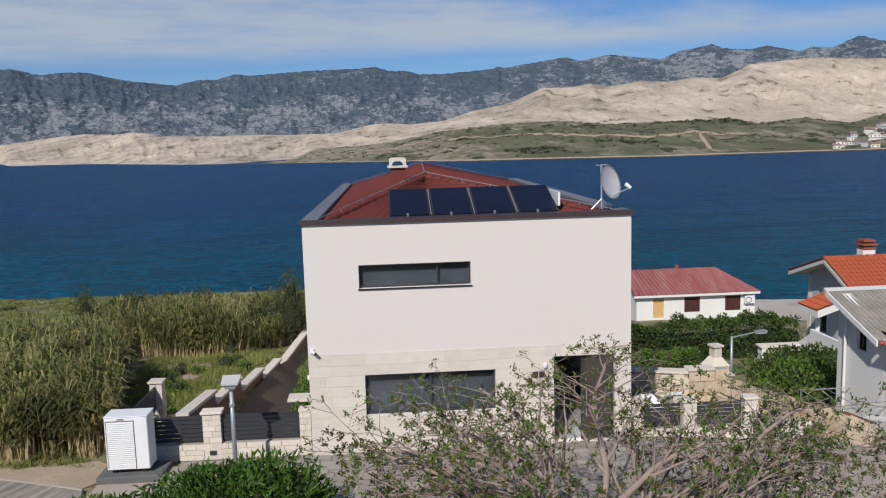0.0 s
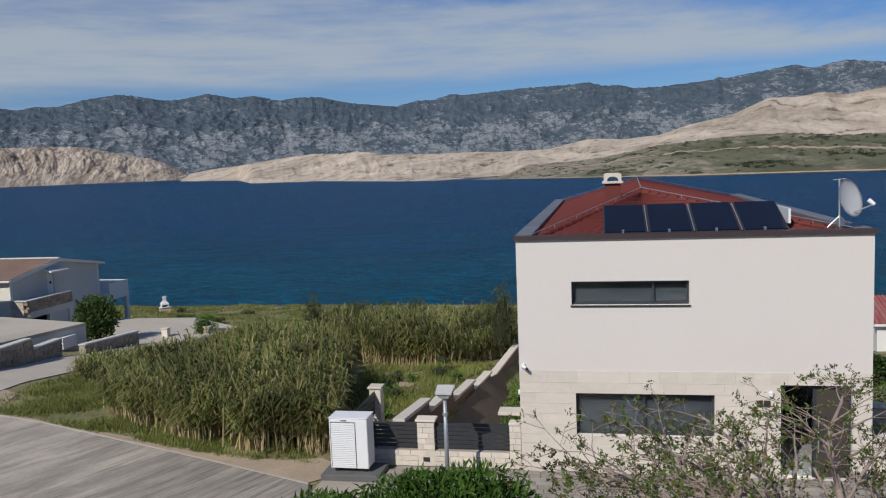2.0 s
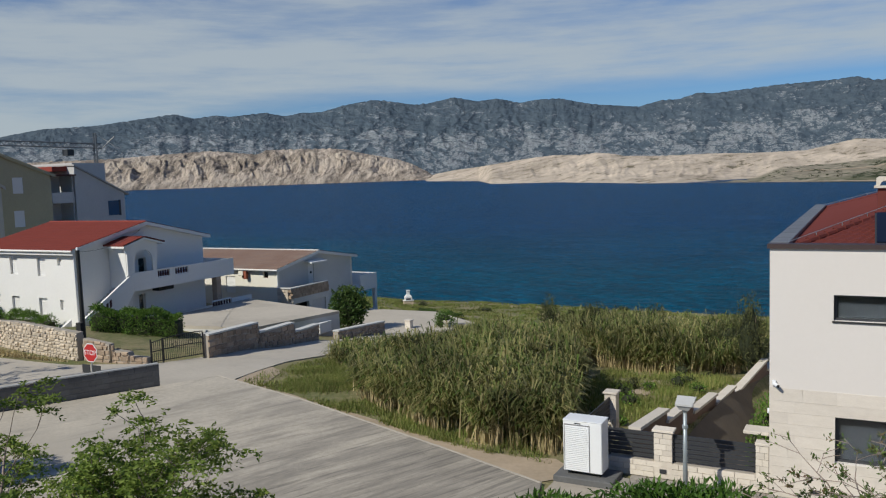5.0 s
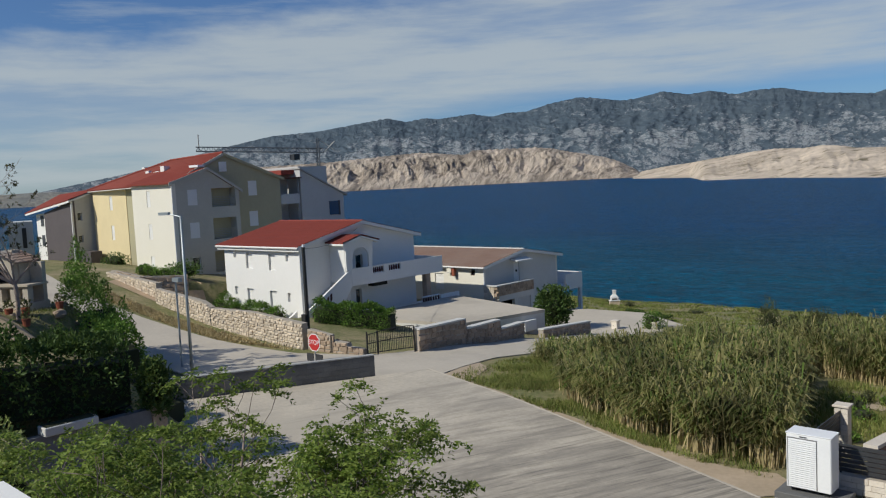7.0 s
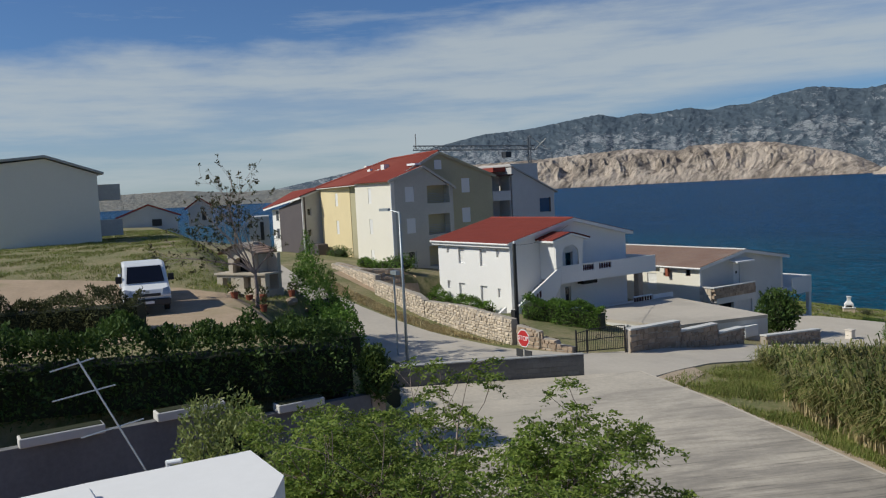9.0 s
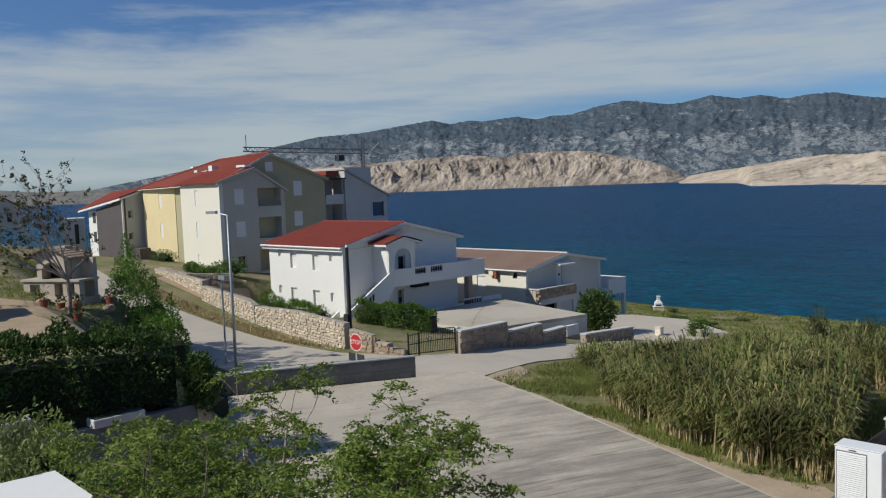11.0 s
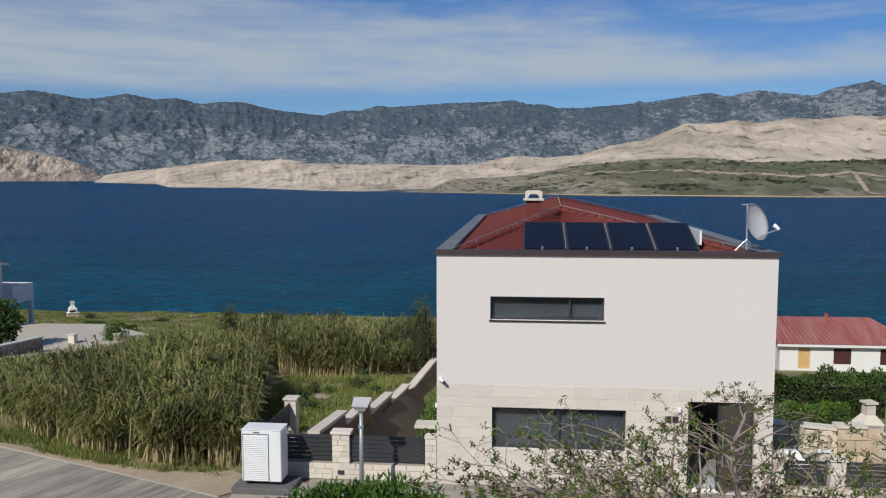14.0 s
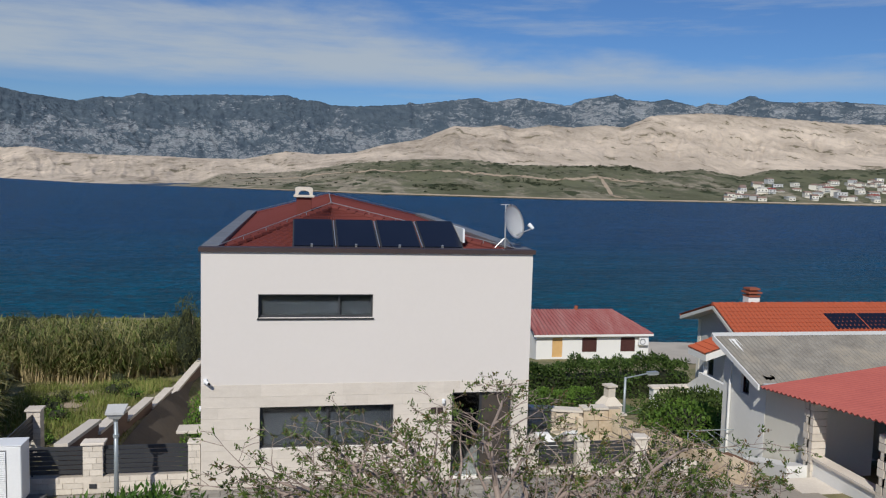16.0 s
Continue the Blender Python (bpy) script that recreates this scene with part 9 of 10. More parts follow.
# low scrub on the stony ground before the flats and by the lane
drape([(-46.5, 28.2), (-62, 29.2), (-66, 36.2), (-60.5, 36.4), (-49.5, 33.6), (-45, 31)], 0.05, "rough_ground", yard_dirt, "stony brown ground behind the lane wall", "ground", 1.5)
drape([(-30.5, 78), (-29.2, 78.6), (-33.2, 92), (-35.4, 99), (-37.0, 99), (-34.6, 90)], 0.05, "footpath", dirt_pale, "worn sandy footpath through the meadow", "path", 1.0)
drape([(-26.0, 74), (-24.8, 73.2), (-28.4, 86), (-29.4, 86.4)], 0.05, "footpath", dirt_pale, "worn sandy footpath through the meadow", "path", 1.0)
drape([(-9.6, 33.2), (-8.2, 32.8), (-7.4, 37.6), (-8.8, 38.2)], 0.04, "bare_patch", dirt_pale, "bare stony patch in the grass", "ground", 0.6)


def low_scrub():
    rng = random.Random(19)
    for k in range(6):
        x, y = -60.6 - 0.9 * k, 33.2 + rng.uniform(0, 1.4)
        r = rng.uniform(0.6, 0.9)
        bush("low_shrub", (x, y, height(x, y)), (r, r * 0.8, r * rng.uniform(0.6, 0.8)), 420, 0.18, leaf_bright, "leafy green shrub above the dark garden wall", 200 + k, "shrubs above the garden wall", 3)
    for k in range(14):
        x, y = rng.uniform(-9.8, -6.4), rng.uniform(26, 41)
        r = rng.uniform(0.2, 0.5)
        bush("meadow_weed", (x, y, height(x, y)), (r, r, r * 0.7), 160, 0.12, rng.choice((leaf_bright, leaf_fresh, leaf_olive)), "low leafy weed in the meadow", 230 + k, "weeds in the meadow", 3)


low_scrub()

# clipped and rough hedges
hedge_mass("dark_hedge", [(-24.6, 11.9), (-25.2, 8.0), (-26.0, 2.0), (-26.0, -4.0)], 2.4, lambda x, y: 2.5 + 0.06 * (8.7 - y), 2.25, 22000, 0.17, leaf_dark, "tall dark green laurel hedge", 41, 0.22)
hedge_mass("dark_hedge", [(-27.5, 15.2), (-30.0, 14.0), (-33.0, 13.6)], 1.8, lambda x, y: height(x, y) - 0.1, 1.3, 4200, 0.15, leaf_dark, "rough dark green hedge on the bank", 42, 0.4)
bush("ivy_pier_cover", (-23.4, 12.35, 1.9), (0.5, 0.5, 1.0), 2300, 0.15, leaf_tree, "ivy climbing over the end of the courtyard wall", 49)
hedge_mass("house_hedge", [(-44.2, 35.4), (-42.2, 36.8), (-39.8, 38.4)], 2.6, lambda x, y: height(x, y) - 0.2, 1.75, 8000, 0.15, leaf_bright, "rounded dark green hedge before the white house", 43, 0.25)
hedge_mass("flower_hedge", [(-58.0, 36.2), (-53.8, 36.2), (-49.6, 36.2)], 1.1, lambda x, y: -1.2 if x > -55.6 else -0.95, 1.15, 3600, 0.24, leaf_bright, "oleander bushes along the house front", 44, 0.9, slim=0.25)
hedge_mass("clipped_hedge", [(9.4, 41.2), (13.6, 41.6), (16.2, 42.6)], 1.3, lambda x, y: height(x, y) - 0.1, 1.35, 6500, 0.13, leaf_bright, "clipped bright green garden hedge", 45, 0.08)
hedge_mass("vine_hedge", [(10.0, 46), (15, 46.8), (19.5, 47.6), (24.6, 48.2)], 2.4, lambda x, y: height(x, y), 2.3, 14000, 0.2, leaf_dark, "dense dark green climbing hedge", 46, 0.25)
hedge_mass("olive_shrub", [(-33.2, 7.4), (-34.6, 4.4), (-35.6, 0.5), (-36, -3)], 2.4, lambda x, y: height(x, y) - 0.1, 1.8, 15000, 0.15, leaf_olive, "loose grey-green shrubs at the edge of the yard", 48, 0.5, slim=0.3)
hedge_mass("roadside_bush", [(-35.6, 17.2), (-38.5, 18.0), (-41.0, 18.8), (-44.0, 19.4)], 2.6, lambda x, y: height(x, y) - 0.3, 3.3, 11000, 0.15, leaf_bright, "bushy green shrubs beside the western lane", 47, 0.5)
bush("flat_bush", (-62.3, 36.0, height(-62.3, 36.0)), (1.6, 1.2, 0.8), 900, 0.2, leaf_bright, "green shrub beside the apartment block", 51)
bush("flat_bush", (-77.5, 37.4, 1.8), (2.0, 1.0, 0.8), 900, 0.2, leaf_dark, "green shrub beside the apartment block", 52)
bush("garden_tree", (-37.5, 54.3, height(-37.5, 54.3)), (1.5, 1.5, 1.85), 3400, 0.26, leaf_dark, "dark leafy garden bush beside the cream house", 53, stems=8)
bush("corner_shrub", (-31.2, 58.9, height(-31.2, 58.9)), (0.9, 0.9, 1.0), 1300, 0.16, leaf_bright, "bright green shrub at the lane's end", 54)
bush("house_shrub", (-46.0, 53.4, height(-46, 53.4)), (1.2, 0.8, 0.7), 600, 0.2, leaf_olive, "flowering shrub in front of the cream house", 55)
hedge_mass("shore_hedge", [(-33.5, 66.5), (-38, 68.5), (-40, 71)], 1.4, lambda x, y: height(x, y), 1.3, 2600, 0.2, leaf_dark, "dark hedge beyond the cream house", 56, 0.3)
bush("fig_tree", (18.9, 35.2, height(18.9, 35.2) - 0.1), (2.9, 2.1, 1.1), 6800, 0.22, leaf_tree, "broad leafy fig tree in the garden", 57, stems=9, category="tree")
bush("fig_tree", (16.6, 32.0, height(16.6, 32.0)), (1.5, 1.2, 0.95), 1900, 0.2, leaf_bright, "leafy green shrub in the garden", 58, stems=6)
bush("thuja", (-3.15, 26.0, height(-3.15, 26.0)), (0.32, 0.32, 1.45), 1300, 0.11, leaf_bright, "slim bright green conifer beside the villa", 61, up=1.0)
bush("thuja", (-3.05, 27.6, height(-3.05, 27.6)), (0.34, 0.34, 1.6), 1400, 0.11, leaf_bright, "slim bright green conifer beside the villa", 62, up=1.0)
drape([(-5.7, 23.2), (-2.5, 23.2), (-2.5, 44), (-4.8, 44)], 0.05, "side_yard", yard_shade, "bare earth yard beside the villa, coloured dark for its shade", "ground", 1.5)
bush("yard_shrub", (-4.4, 25.4, height(-4.4, 25.4)), (0.5, 0.5, 0.5), 500, 0.14, leaf_dark, "dark rounded shrub in the side yard", 63)
bush("ivy_column", (10.85, 23.1, -0.8), (0.42, 0.4, 0.62), 1300, 0.1, leaf_bright, "bright green ivy over a gate pillar", 64)
bush("villa_side_shrub", (7.4, 47, -4.5), (0.9, 0.9, 2.3), 1500, 0.2, leaf_olive, "tall grey-green shrub behind the villa", 65)
bush("oleander", (-3.5, 17.6, 0.0), (2.2, 1.5, 0.9), 7500, 0.22, leaf_gloss, "large glossy green oleander bush", 71, stems=10, slim=0.3, up=0.35)
bush("oleander", (-6.2, 16.6, 0.0), (1.6, 1.2, 0.78), 3600, 0.2, leaf_gloss, "low glossy green oleander bush", 72, stems=7, slim=0.3, up=0.35)


# broad low trees
def spreading_tree(name, at, limbs, label, seed, trunk, radius, shoot, leaf_mats, per_tip, size, frond=0, droop=0.0, levels=3, bud=0.0, rise=0.16, leaf_slim=0.42, crown=None):
    """A low broad tree: long limbs that arch outwards, side branches set along them, fine shoots that turn up, and leaves on the shoots' ends.
    limbs: (way, length); frond: leaflet pairs on each feathered leaf; crown: heights between which the crown flattens out."""
    rng = np.random.default_rng(seed)
    ob = thing(name, at, label, "tree")
    tubes, tips = [], []
    fork = Vector((0, 0, trunk))
    def limb(p, d, length, r, level, lift):
        n = max(3, int(length / (0.24 if level < 2 else 0.15)))
        p, d = Vector(p), Vector(d).normalized()
        turn = rng.random() * math.tau
        for k in range(n):
            u = k / n
            q = p + d * (length / n)
            tubes.append((p.copy(), q.copy(), r * (1 - 0.75 * u), r * (1 - 0.75 * (k + 1) / n)))
            if level >= 2 and u > 0.35 and rng.random() < bud:
                tips.append((q.copy(), d.copy()))
            if level < levels and u > (0.18 if level == 0 else 0.08) and rng.random() < (0.80 if level == 0 else 0.72):
                turn += 2.4 + 0.5 * rng.normal()
                side = d.orthogonal().normalized()
                side.rotate(Matrix.Rotation(turn, 3, d))
                side.z *= 0.75
                w = d * 0.75 + side * rng.uniform(0.55, 0.95) + Vector((0, 0, rise))
                limb(q, w, length * rng.uniform(0.32, 0.54) * (1 - 0.45 * u) + 0.12, r * (1 - 0.75 * u) * 0.55, level + 1, shoot)
            p = q
            d = (d + Vector(rng.normal(size=3)) * (0.09 if level < 2 else 0.13) + Vector((0, 0, lift))).normalized()
        tips.append((p.copy(), d.copy()))
    for way, length in limbs:
        limb(fork, way, length, radius * 0.62, 0, 0.004)
    if crown:
        low, room = crown[0], crown[1] - crown[0]
        def settle(p):
            if p.z > low:
                p.z = low + room * (1 - math.exp(-(p.z - low) / room))
        for a, b, _, _ in tubes:
            settle(a); settle(b)
        for p, _ in tips:
            settle(p)
    bent = Vector((0.05, 0.03, trunk * 0.5))
    v, f = tubes_mesh([(Vector((0, 0, -0.1)), bent, radius * 1.25, radius * 1.05), (bent, fork, radius * 1.05, radius)], 9)
    fast_mesh("trunk", v, f, bark, ob, local=True, smooth=True)
    v, f = tubes_mesh(tubes)
    fast_mesh("branchwork", v, f, bark, ob, local=True, kind="stuff", smooth=True)
    pts = np.array([tuple(p) for p, _ in tips]); dirs = np.array([tuple(d) for _, d in tips])
    for mat, share in leaf_mats:
        sel = rng.random(len(pts)) < share
        q, dd = np.repeat(pts[sel], per_tip, 0), np.repeat(dirs[sel], per_tip, 0)
        if frond:
            way = dd * 0.5 + rng.normal(size=dd.shape) * np.array([1, 1, 0.35])
            way /= np.linalg.norm(way, axis=1)[:, None]
            c, aim = [], []
            flat = np.cross(way, np.array([0, 0, 1.0]))
            flat /= np.linalg.norm(flat, axis=1)[:, None] + 1e-6
            for k in range(1, frond + 1):
                mid = q + way * (size * 0.72 * k) + np.array([0, 0, -1.0]) * (droop * k * k)
                for sg in (-1, 1):
                    c.append(mid); aim.append(flat * sg * 1.6 + way * 0.9 + np.array([0, 0, -0.5]))
            v, f = leaf_quads(np.concatenate(c), size, rng, up=0, slim=0.46, toward=np.concatenate(aim) * 1.6)
        else:
            q = q + rng.normal(size=q.shape) * 0.03
            v, f = leaf_quads(q, size, rng, up=0.2, slim=leaf_slim, toward=dd * 0.7)
        fast_mesh("foliage", v, f, mat, ob, local=True, kind="stuff")
    return ob


def spokes(n, start, forms):
    """Limbs set round a fork by turns, with the slopes and lengths of forms in rotation."""
    return [((math.cos(start + 2.4 * k), math.sin(start + 2.4 * k), forms[k % len(forms)][0]), forms[k % len(forms)][1]) for k in range(n)]


spreading_tree("spring_tree", (3.2, 13.3, 0.0), spokes(22, 0.3, ((0.20, 5.0), (0.34, 4.4), (0.50, 3.6), (0.26, 5.0), (0.42, 4.0))),
               "broad nearly bare tree with pinkish twigs and a few young leaves", 83, 1.75, 0.15, 0.004, [(leaf_tree, 0.75), (leaf_fresh, 0.35), (bud_brown, 0.35)], 5, 0.085, bud=0.34, rise=0.02, crown=(2.9, 4.6))
spreading_tree("acacia_tree", (-11.6, 7.2, 0.75), spokes(19, 1.2, ((0.55, 3.5), (0.75, 3.4), (0.42, 3.6), (1.1, 3.2))),
               "small spreading tree with feathery drooping green leaves", 91, 1.2, 0.10, 0.05, [(leaf_acacia, 0.95)], 7, 0.088, frond=5, droop=0.006, levels=2, bud=0.45)
spreading_tree("acacia_tree", (-14.2, 6.3, 0.75), spokes(6, 0.4, ((0.7, 2.2), (1.2, 2.2))),
               "young tree with feathery drooping green leaves", 92, 1.0, 0.07, 0.05, [(leaf_acacia, 0.95)], 7, 0.088, frond=5, droop=0.006, levels=2, bud=0.45)
spreading_tree("windswept_tree", (-39.3, 14.3, height(-39.3, 14.3)), [((-0.34, -0.74, 0.95), 5.2), ((-0.2, -0.45, 1.0), 4.5), ((-0.44, -0.95, 0.62), 4.6), ((-0.3, -0.6, 0.5), 3.0), ((0.0, -0.1, 1.0), 2.7), ((0.2, 0.42, 0.75), 1.7), ((-0.5, -0.6, 0.85), 3.6)],
               "slender wind-bent tree with sparse reddish-brown leaves", 95, 1.6, 0.085, 0.02, [(leaf_olive, 0.45), (bud_dark, 0.75)], 5, 0.15, bud=0.5, rise=0.12, levels=2)


# ---------------------------------------------------------------- western yard: van, outdoor kitchen, courtyard
def pickup_van():
    x, y = -39.6, 9.0
    ob = thing("pickup_van", (x, y, height(x, y) + 0.06), "white double-cab pickup van with a tipper bed", "van", turn=-10)
    # local: x forwards, y to its left, z up; front at x = 2.5
    W = 0.98
    prof = [(2.45, 0.42), (2.52, 0.75), (2.40, 1.02), (1.75, 1.22), (1.05, 2.02), (0.75, 2.14), (-0.95, 2.14), (-1.05, 2.0), (-1.1, 0.5)]
    bm = bmesh.new()
    sec = []
    for yy, k in ((-W, 0.0), (-W + 0.10, 1.0), (W - 0.10, 1.0), (W, 0.0)):
        sec.append([bm.verts.new((px, yy * (0.92 if pz > 1.3 else 1.0), pz - (0.05 if k == 0 and pz > 1.0 else 0))) for px, pz in prof])
    for a, b in zip(sec, sec[1:]):
        for k in range(len(prof)):
            j = (k + 1) % len(prof)
            bm.faces.new((a[k], a[j], b[j], b[k]))
    bm.faces.new(sec[0]); bm.faces.new(sec[-1][::-1])
    part("body", bm, van_white, ob, local=True)
    part("windscreen", prism([(1.70, -0.80, 1.29), (1.70, 0.80, 1.29), (1.12, 0.72, 1.96), (1.12, -0.72, 1.96)], (0.035, 0, 0.03)), collector_black, ob, local=True, label="dark windscreen")
    for s in (-1, 1):
        part("side_window", prism([(1.35, s * 0.955, 1.32), (0.35, s * 0.955, 1.32), (0.35, s * 0.915, 1.95), (0.95, s * 0.915, 1.95)], (0, s * 0.012, 0)), collector_black, ob, local=True, label="dark side window")
        part("side_window", prism([(0.22, s * 0.955, 1.32), (-0.75, s * 0.955, 1.32), (-0.75, s * 0.915, 1.95), (0.22, s * 0.915, 1.95)], (0, s * 0.012, 0)), collector_black, ob, local=True, label="dark side window")
        part("headlight", prism([(2.47, s * 0.62, 0.80), (2.47, s * 0.93, 0.80), (2.33, s * 0.93, 1.10), (2.40, s * 0.66, 1.04)], (0.05, 0, 0)), dull_metal, ob, local=True, label="clear headlight")
        part("mirror", box(1.35, 1.5, s * 1.0 - 0.02 + (0.0 if s > 0 else -0.22), s * 1.0 + 0.02 + (0.22 if s > 0 else 0.0), 1.3, 1.62, 0.03), black_rubber, ob, local=True)
        for wx in (1.75, -2.3):
            wh = part("wheel", tube((wx, s * 0.72, 0.34), (wx, s * 0.95, 0.34), 0.34, sides=20), black_rubber, ob, local=True)
            part("rim", tube((wx, s * 0.951, 0.34), (wx, s * 0.965, 0.34), 0.2, sides=16), dull_metal, wh, local=True)
        part("bed_side", box(-4.0, -1.25, s * 1.0 - 0.03, s * 1.0 + 0.03, 0.9, 1.32), white_metal, ob, local=True)
    part("bumper", box(2.42, 2.62, -0.97, 0.97, 0.32, 0.62, 0.04), anthracite, ob, local=True)
    part("grille", box(2.50, 2.55, -0.55, 0.55, 0.74, 0.86), anthracite, ob, local=True)
    part("badge", box(2.53, 2.57, -0.09, 0.09, 0.88, 1.0), dull_metal, ob, local=True)
    part("plate_bar", box(2.62, 2.63, -0.26, 0.26, 0.42, 0.53), white_metal, ob, local=True)
    part("bed_floor", box(-4.0, -1.25, -0.97, 0.97, 0.8, 0.9), white_metal, ob, local=True)
    part("bed_tail", box(-4.06, -4.0, -1.0, 1.0, 0.9, 1.32), white_metal, ob, local=True)
    part("chassis", box(-3.9, 2.3, -0.6, 0.6, 0.35, 0.78), black_rubber, ob, local=True)


pickup_van()


def outdoor_kitchen():
    x, y = -42.6, 15.1
    z = 3.75
    ob = thing("outdoor_kitchen", (x, y, z), "cream masonry outdoor kitchen with arched hearth and tiled roof", "outdoor kitchen", turn=28)
    # local: front towards -y
    part("plinth", box(-1.8, 1.8, -0.7, 0.7, -1.6, 0.2), kitchen_render, ob, local=True)
    part("hearth_wall", holed_wall("y", -0.6, 0.35, -1.7, 1.7, 0.2, 1.0, [(-1.3, -0.4, 0.25, 0.85), (0.2, 0.7, 0.25, 0.9), (1.0, 1.4, 0.25, 0.9)]), kitchen_render, ob, local=True)
    part("counter", box(-1.8, 1.8, -0.7, 0.7, 1.0, 1.1), kitchen_render, ob, local=True)
    part("back_wall", box(-1.7, 1.7, 0.45, 0.7, 0.2, 2.1), kitchen_render, ob, local=True)
    ring = [(-0.9, -0.5, 1.1), (-0.9, -0.5, 2.2), (0.9, -0.5, 2.2), (0.9, -0.5, 1.1), (0.6, -0.5, 1.1)] + [(0.6 * math.cos(k * math.pi / 8), -0.5, 1.45 + 0.5 * math.sin(k * math.pi / 8)) for k in range(9)] + [(-0.6, -0.5, 1.1)]
    part("arch", prism(ring, (0, 0.3, 0)), kitchen_render, ob, local=True)
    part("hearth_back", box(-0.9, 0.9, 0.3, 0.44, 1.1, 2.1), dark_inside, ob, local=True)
    for s in (-1, 1):
        part("hearth_side", box(s * 0.9 - 0.1, s * 0.9 + 0.1, -0.2, 0.44, 1.1, 2.2), kitchen_render, ob, local=True)
        v, f = roof_sheet((s * 1.3, -0.8, 2.1), (s * 1.3, 0.9, 2.1), (0, 0.9, 2.6), (0, -0.8, 2.6), 0.25, 5, 0.05, 4, 0.05)
        raw("roof_slope", v, f, brown_tile, ob, local=True)
    part("gable", prism([(-1.1, -0.5, 2.2), (1.1, -0.5, 2.2), (0, -0.5, 2.72)], (0, 1.2, 0)), kitchen_render, ob, local=True)
    part("flue", box(-0.3, 0.3, 0.2, 0.7, 2.2, 2.7), kitchen_render, ob, local=True)
    rng = random.Random(4)
    for k in range(14):
        a = rng.uniform(0, 6.28); r = rng.uniform(0.8, 3.0)
        px, py = x + 2.4 + r * math.cos(a) * 0.6, y + 0.4 + r * math.sin(a)
        pz = height(px, py)
        if k % 3 == 0:
            o = thing("flower_pot", (px, py, pz), "old terracotta flower pot with a small plant", "flower pot", "pots by the outdoor kitchen")
            part("pot", tube((0, 0, 0), (0, 0, 0.35), 0.14, 0.2, 10), terracotta, o, local=True)
            g = np.random.default_rng(k)
            v, f = leaf_quads(g.normal(size=(60, 3)) * 0.12 + np.array([0, 0, 0.5]), 0.18, g, up=0.8)
            fast_mesh("foliage", v, f, leaf_olive, o, local=True, kind="stuff")
        else:
            o = thing("field_stone", (px, py, pz), "rough grey field stone lying on the ground", "stone", "stones by the outdoor kitchen")
            bm = bmesh.new()
            bmesh.ops.create_icosphere(bm, subdivisions=2, radius=rng.uniform(0.15, 0.35))
            for v in bm.verts:
                v.co *= 1 + 0.3 * noise.noise(v.co * 5 + Vector((k, 0, 0)))
                v.co.z *= 0.7
            part("stone", bm, grey_rubble, o, local=True)


outdoor_kitchen()
barbecue("barbecue", -55.2, 94.0, height(-55.2, 94.0), 0.85, "small white garden barbecue near the shore", 40, white_paint)
for gx, gy in ((-33.6, 57.2), (-30.8, 58.6)):
    o = thing("gate_pier", (gx, gy, height(gx, gy)), "short white stone gate pier", "pier", "piers at the lane's end")
    part("pier", box(-0.25, 0.25, -0.25, 0.25, -0.2, 1.0, 0.02), white_stone, o, local=True)
    part("cap", box(-0.3, 0.3, -0.3, 0.3, 1.002, 1.1, 0.02), white_stone, o, local=True)


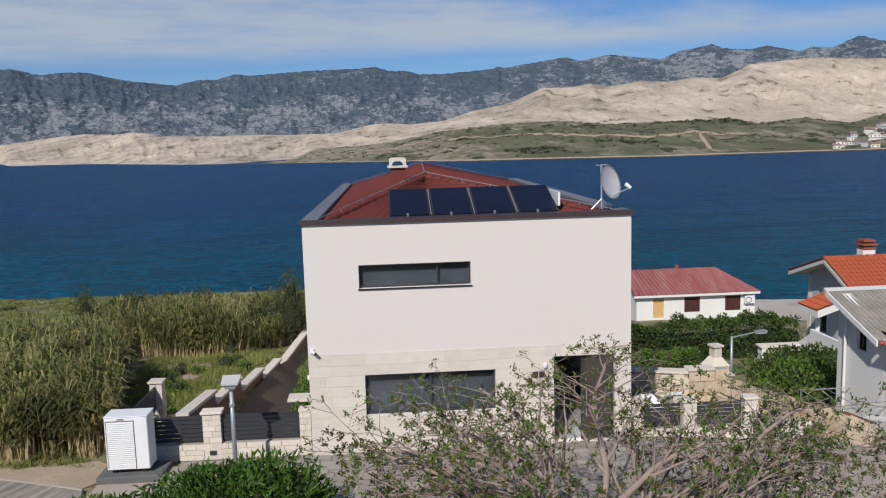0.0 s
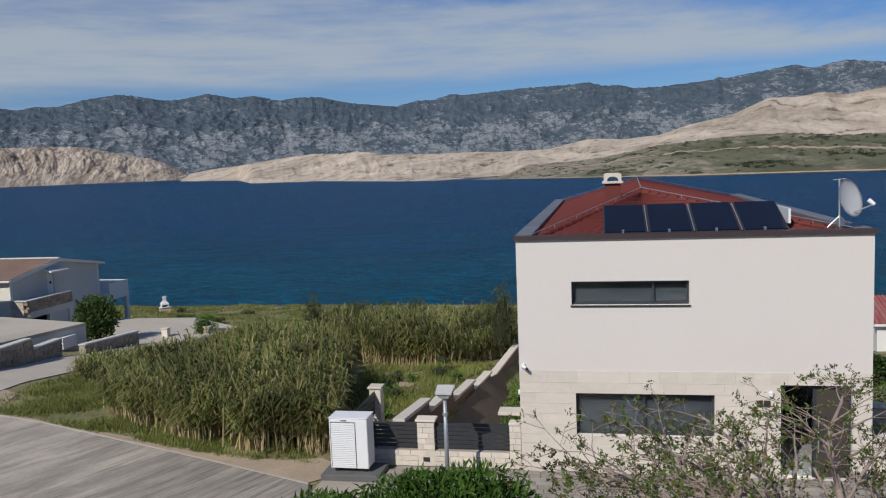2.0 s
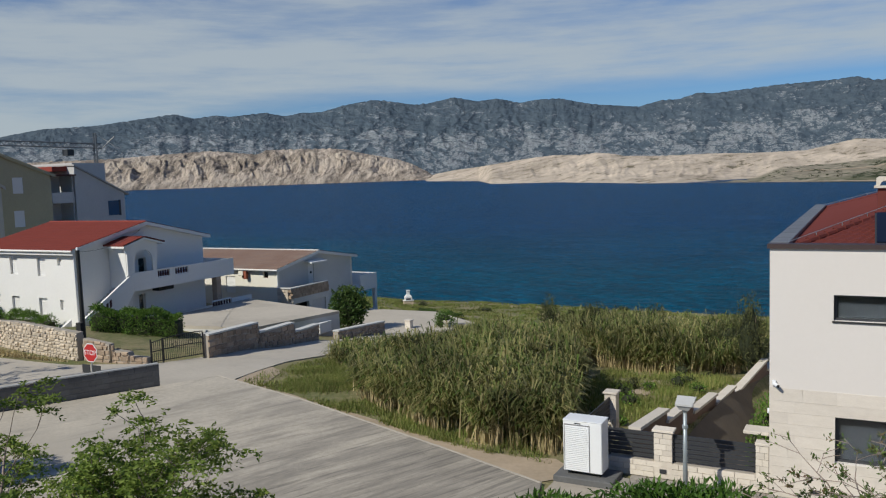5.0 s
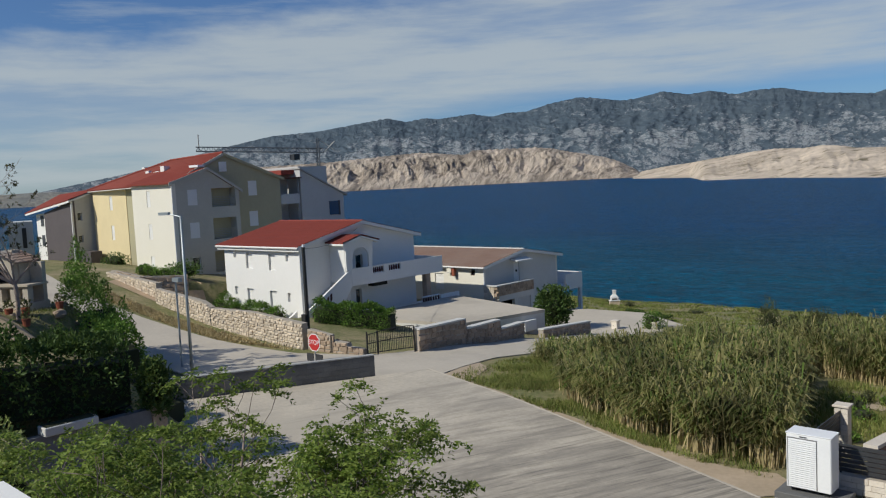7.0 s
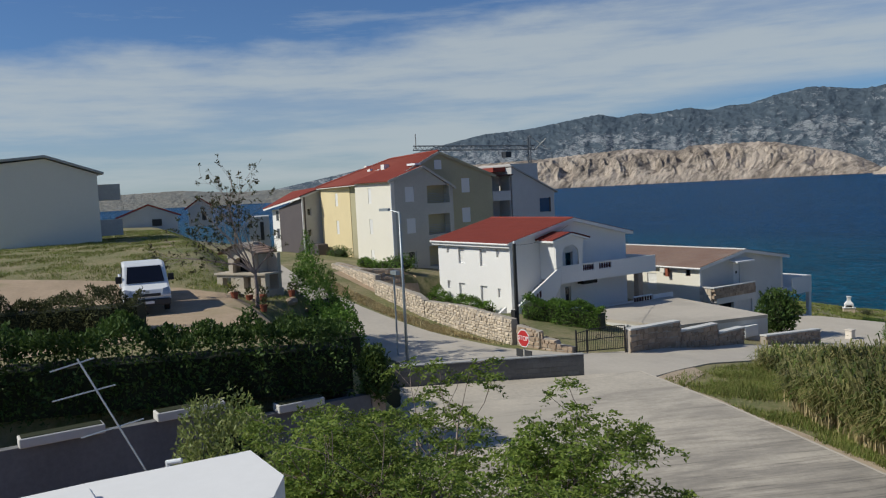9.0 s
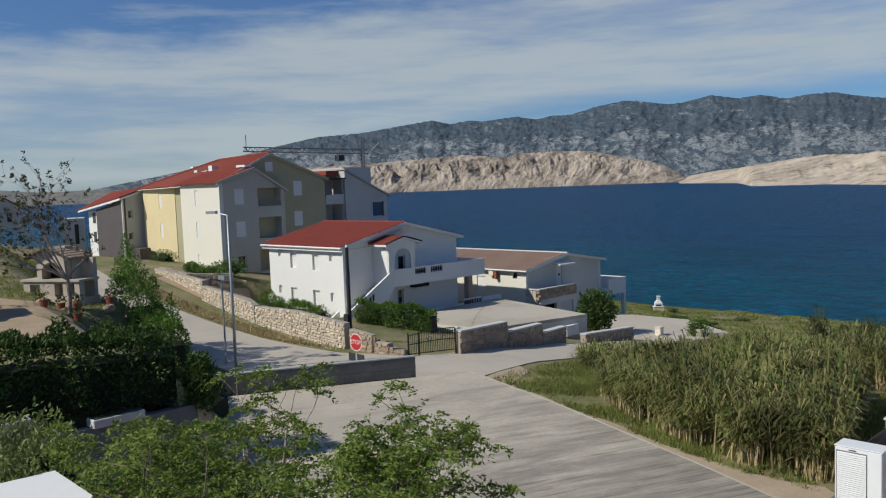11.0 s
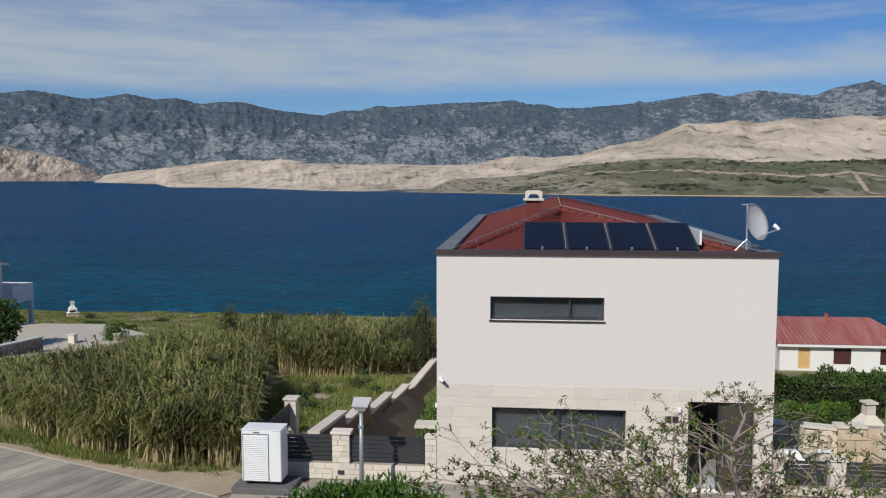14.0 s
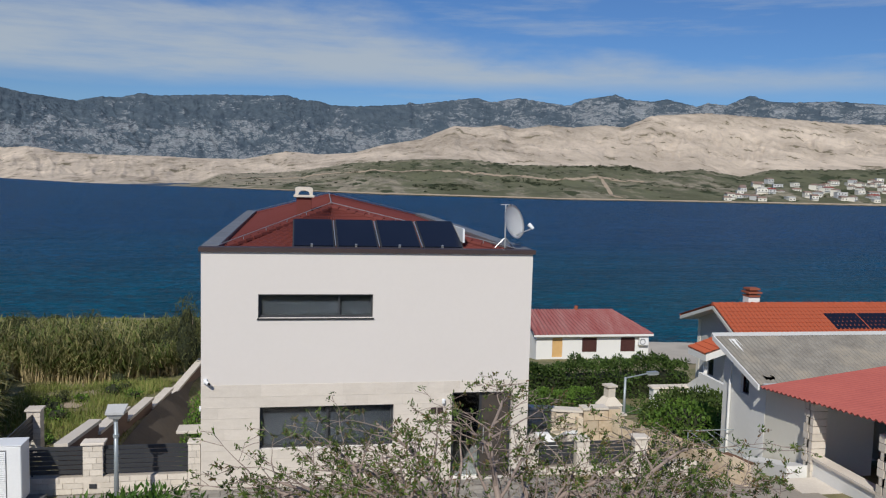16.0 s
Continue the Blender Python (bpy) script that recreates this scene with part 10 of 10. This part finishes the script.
def courtyard():
    ob = thing("courtyard_wall", (-23.4, 3, 1.2), "grey rendered courtyard wall under the hedge", "wall")
    part("wall", box(-23.6, -23.3, -6, 7.6, -0.5, 2.75), court_grey, ob)
    part("low_wall", box(-23.6, -23.3, 7.602, 12.1, -0.5, 2.3), court_grey, ob)
    part("end_pillar", box(-23.75, -23.25, 12.12, 12.6, -0.5, 3.0, 0.02), grey_rubble, ob)
    part("pillar_cap", box(-23.82, -23.18, 12.05, 12.8, 3.002, 3.12, 0.02), old_white, ob)
    part("return_wall", box(-29.5, -24.02, 11.6, 11.85, -0.5, 2.35), block_grey, ob)
    for a, b, z in ((2.0, 4.05, 2.75), (5.4, 7.3, 2.75), (8.9, 10.4, 2.3)):
        t = thing("planter_box", (-23.2, (a + b) / 2, z), "long white flower box on the courtyard wall", "planter", "flower boxes on the courtyard wall")
        part("trough", box(-23.62, -23.1, a, b, z + 0.002, z + 0.25, 0.02), old_white, t)
        part("earth", box(-23.56, -23.16, a + 0.06, b - 0.06, z + 0.251, z + 0.27), shade_and_earth, t)
    drape([(-23.2, -6), (-23.2, 10.4), (-18, 11.5), (-9.5, 9.5), (-7, 4), (-7, -6)], 0.0, "garden_bed", soil, "reddish bare garden soil", "ground", 1.5, flat=lambda x, y: 0.75)
    bush("round_bush", (-16.75, 5.3, 0.75), (1.25, 1.25, 2.0), 9000, 0.13, leaf_pale, "rounded pale-edged green shrub in the courtyard", 131, stems=7)
    bush("low_garden_bush", (-14.6, 9.2, 0.75), (1.5, 1.1, 0.7), 1800, 0.14, leaf_fresh, "low leafy garden plants", 132)
    bush("low_garden_bush", (-18.6, 9.4, 0.75), (1.4, 1.3, 0.9), 1800, 0.14, leaf_fresh, "low leafy garden plants", 133)
    bush("low_garden_bush", (-11.8, 4.4, 0.75), (1.3, 1.1, 1.1), 1600, 0.14, leaf_fresh, "low leafy garden plants", 134)
    o = thing("geranium", (-15.2, 7.2, 0.75), "clump of pink flowers on green stems", "flowers")
    g = np.random.default_rng(8)
    v, f = leaf_quads(g.normal(size=(90, 3)) * np.array([0.35, 0.35, 0.12]) + np.array([0, 0, 1.55]), 0.09, g, slim=0.9)
    fast_mesh("petals", v, f, pink_petal, o, local=True, kind="stuff")
    v, f = leaf_quads(g.normal(size=(500, 3)) * np.array([0.4, 0.4, 0.4]) + np.array([0, 0, 0.8]), 0.12, g)
    fast_mesh("foliage", v, f, leaf_fresh, o, local=True, kind="stuff")
    # white terrace roof just below the balcony
    r = thing("terrace_roof", (-7.4, 0, 6.0), "white plastered terrace roof with a worn edge", "roof")
    ring = [(-8.30, 2.92, 5.85), (-7.35, 2.90, 5.85), (-6.9, 2.62, 5.85), (-6.9, -4, 5.85), (-8.45, -4, 5.85), (-8.42, 1.4, 5.85)]
    part("slab", prism(ring, (0, 0, 0.33)), white_paint, r)
    part("upstand", box(-8.0, -7.0, -4.0, 1.35, 6.182, 6.27, 0.02), white_paint, r)
    part("wall", box(-8.2, -7.0, -4, 2.75, 0, 5.848), white_paint, r)
    p = thing("vent_pipe", (-9.0, 2.6, 5.0), "white plastic vent pipe with an elbow", "pipe")
    part("pipe", tube((-8.75, 2.2, 4.6), (-8.75, 2.2, 6.12), 0.022, sides=10), white_metal, p)
    part("elbow", tube((-8.75, 2.2, 6.1), (-8.66, 2.32, 6.12), 0.026, sides=10), white_metal, p)
    # television aerial
    a = thing("tv_aerial", (-8.4, 0.6, 6.18), "thin metal television aerial with crossing rods", "aerial")
    A, B = Vector((-8.84, 1.45, 7.28)), Vector((-8.74, 1.99, 6.05))
    part("boom", tube(A, B, 0.010, sides=6), dull_metal, a)
    for p, q in (((-8.86, 1.2, 7.19), (-8.82, 1.60, 7.27)), ((-8.86, 1.2, 6.90), (-8.79, 1.77, 6.98)), ((-8.84, 1.42, 6.50), (-8.74, 2.0, 6.60))):
        part("rod", tube(p, q, 0.008, sides=5), dull_metal, a)
    part("mast", tube(B, (-8.06, 2.2, 5.95), 0.012, sides=6), dull_metal, a)


courtyard()
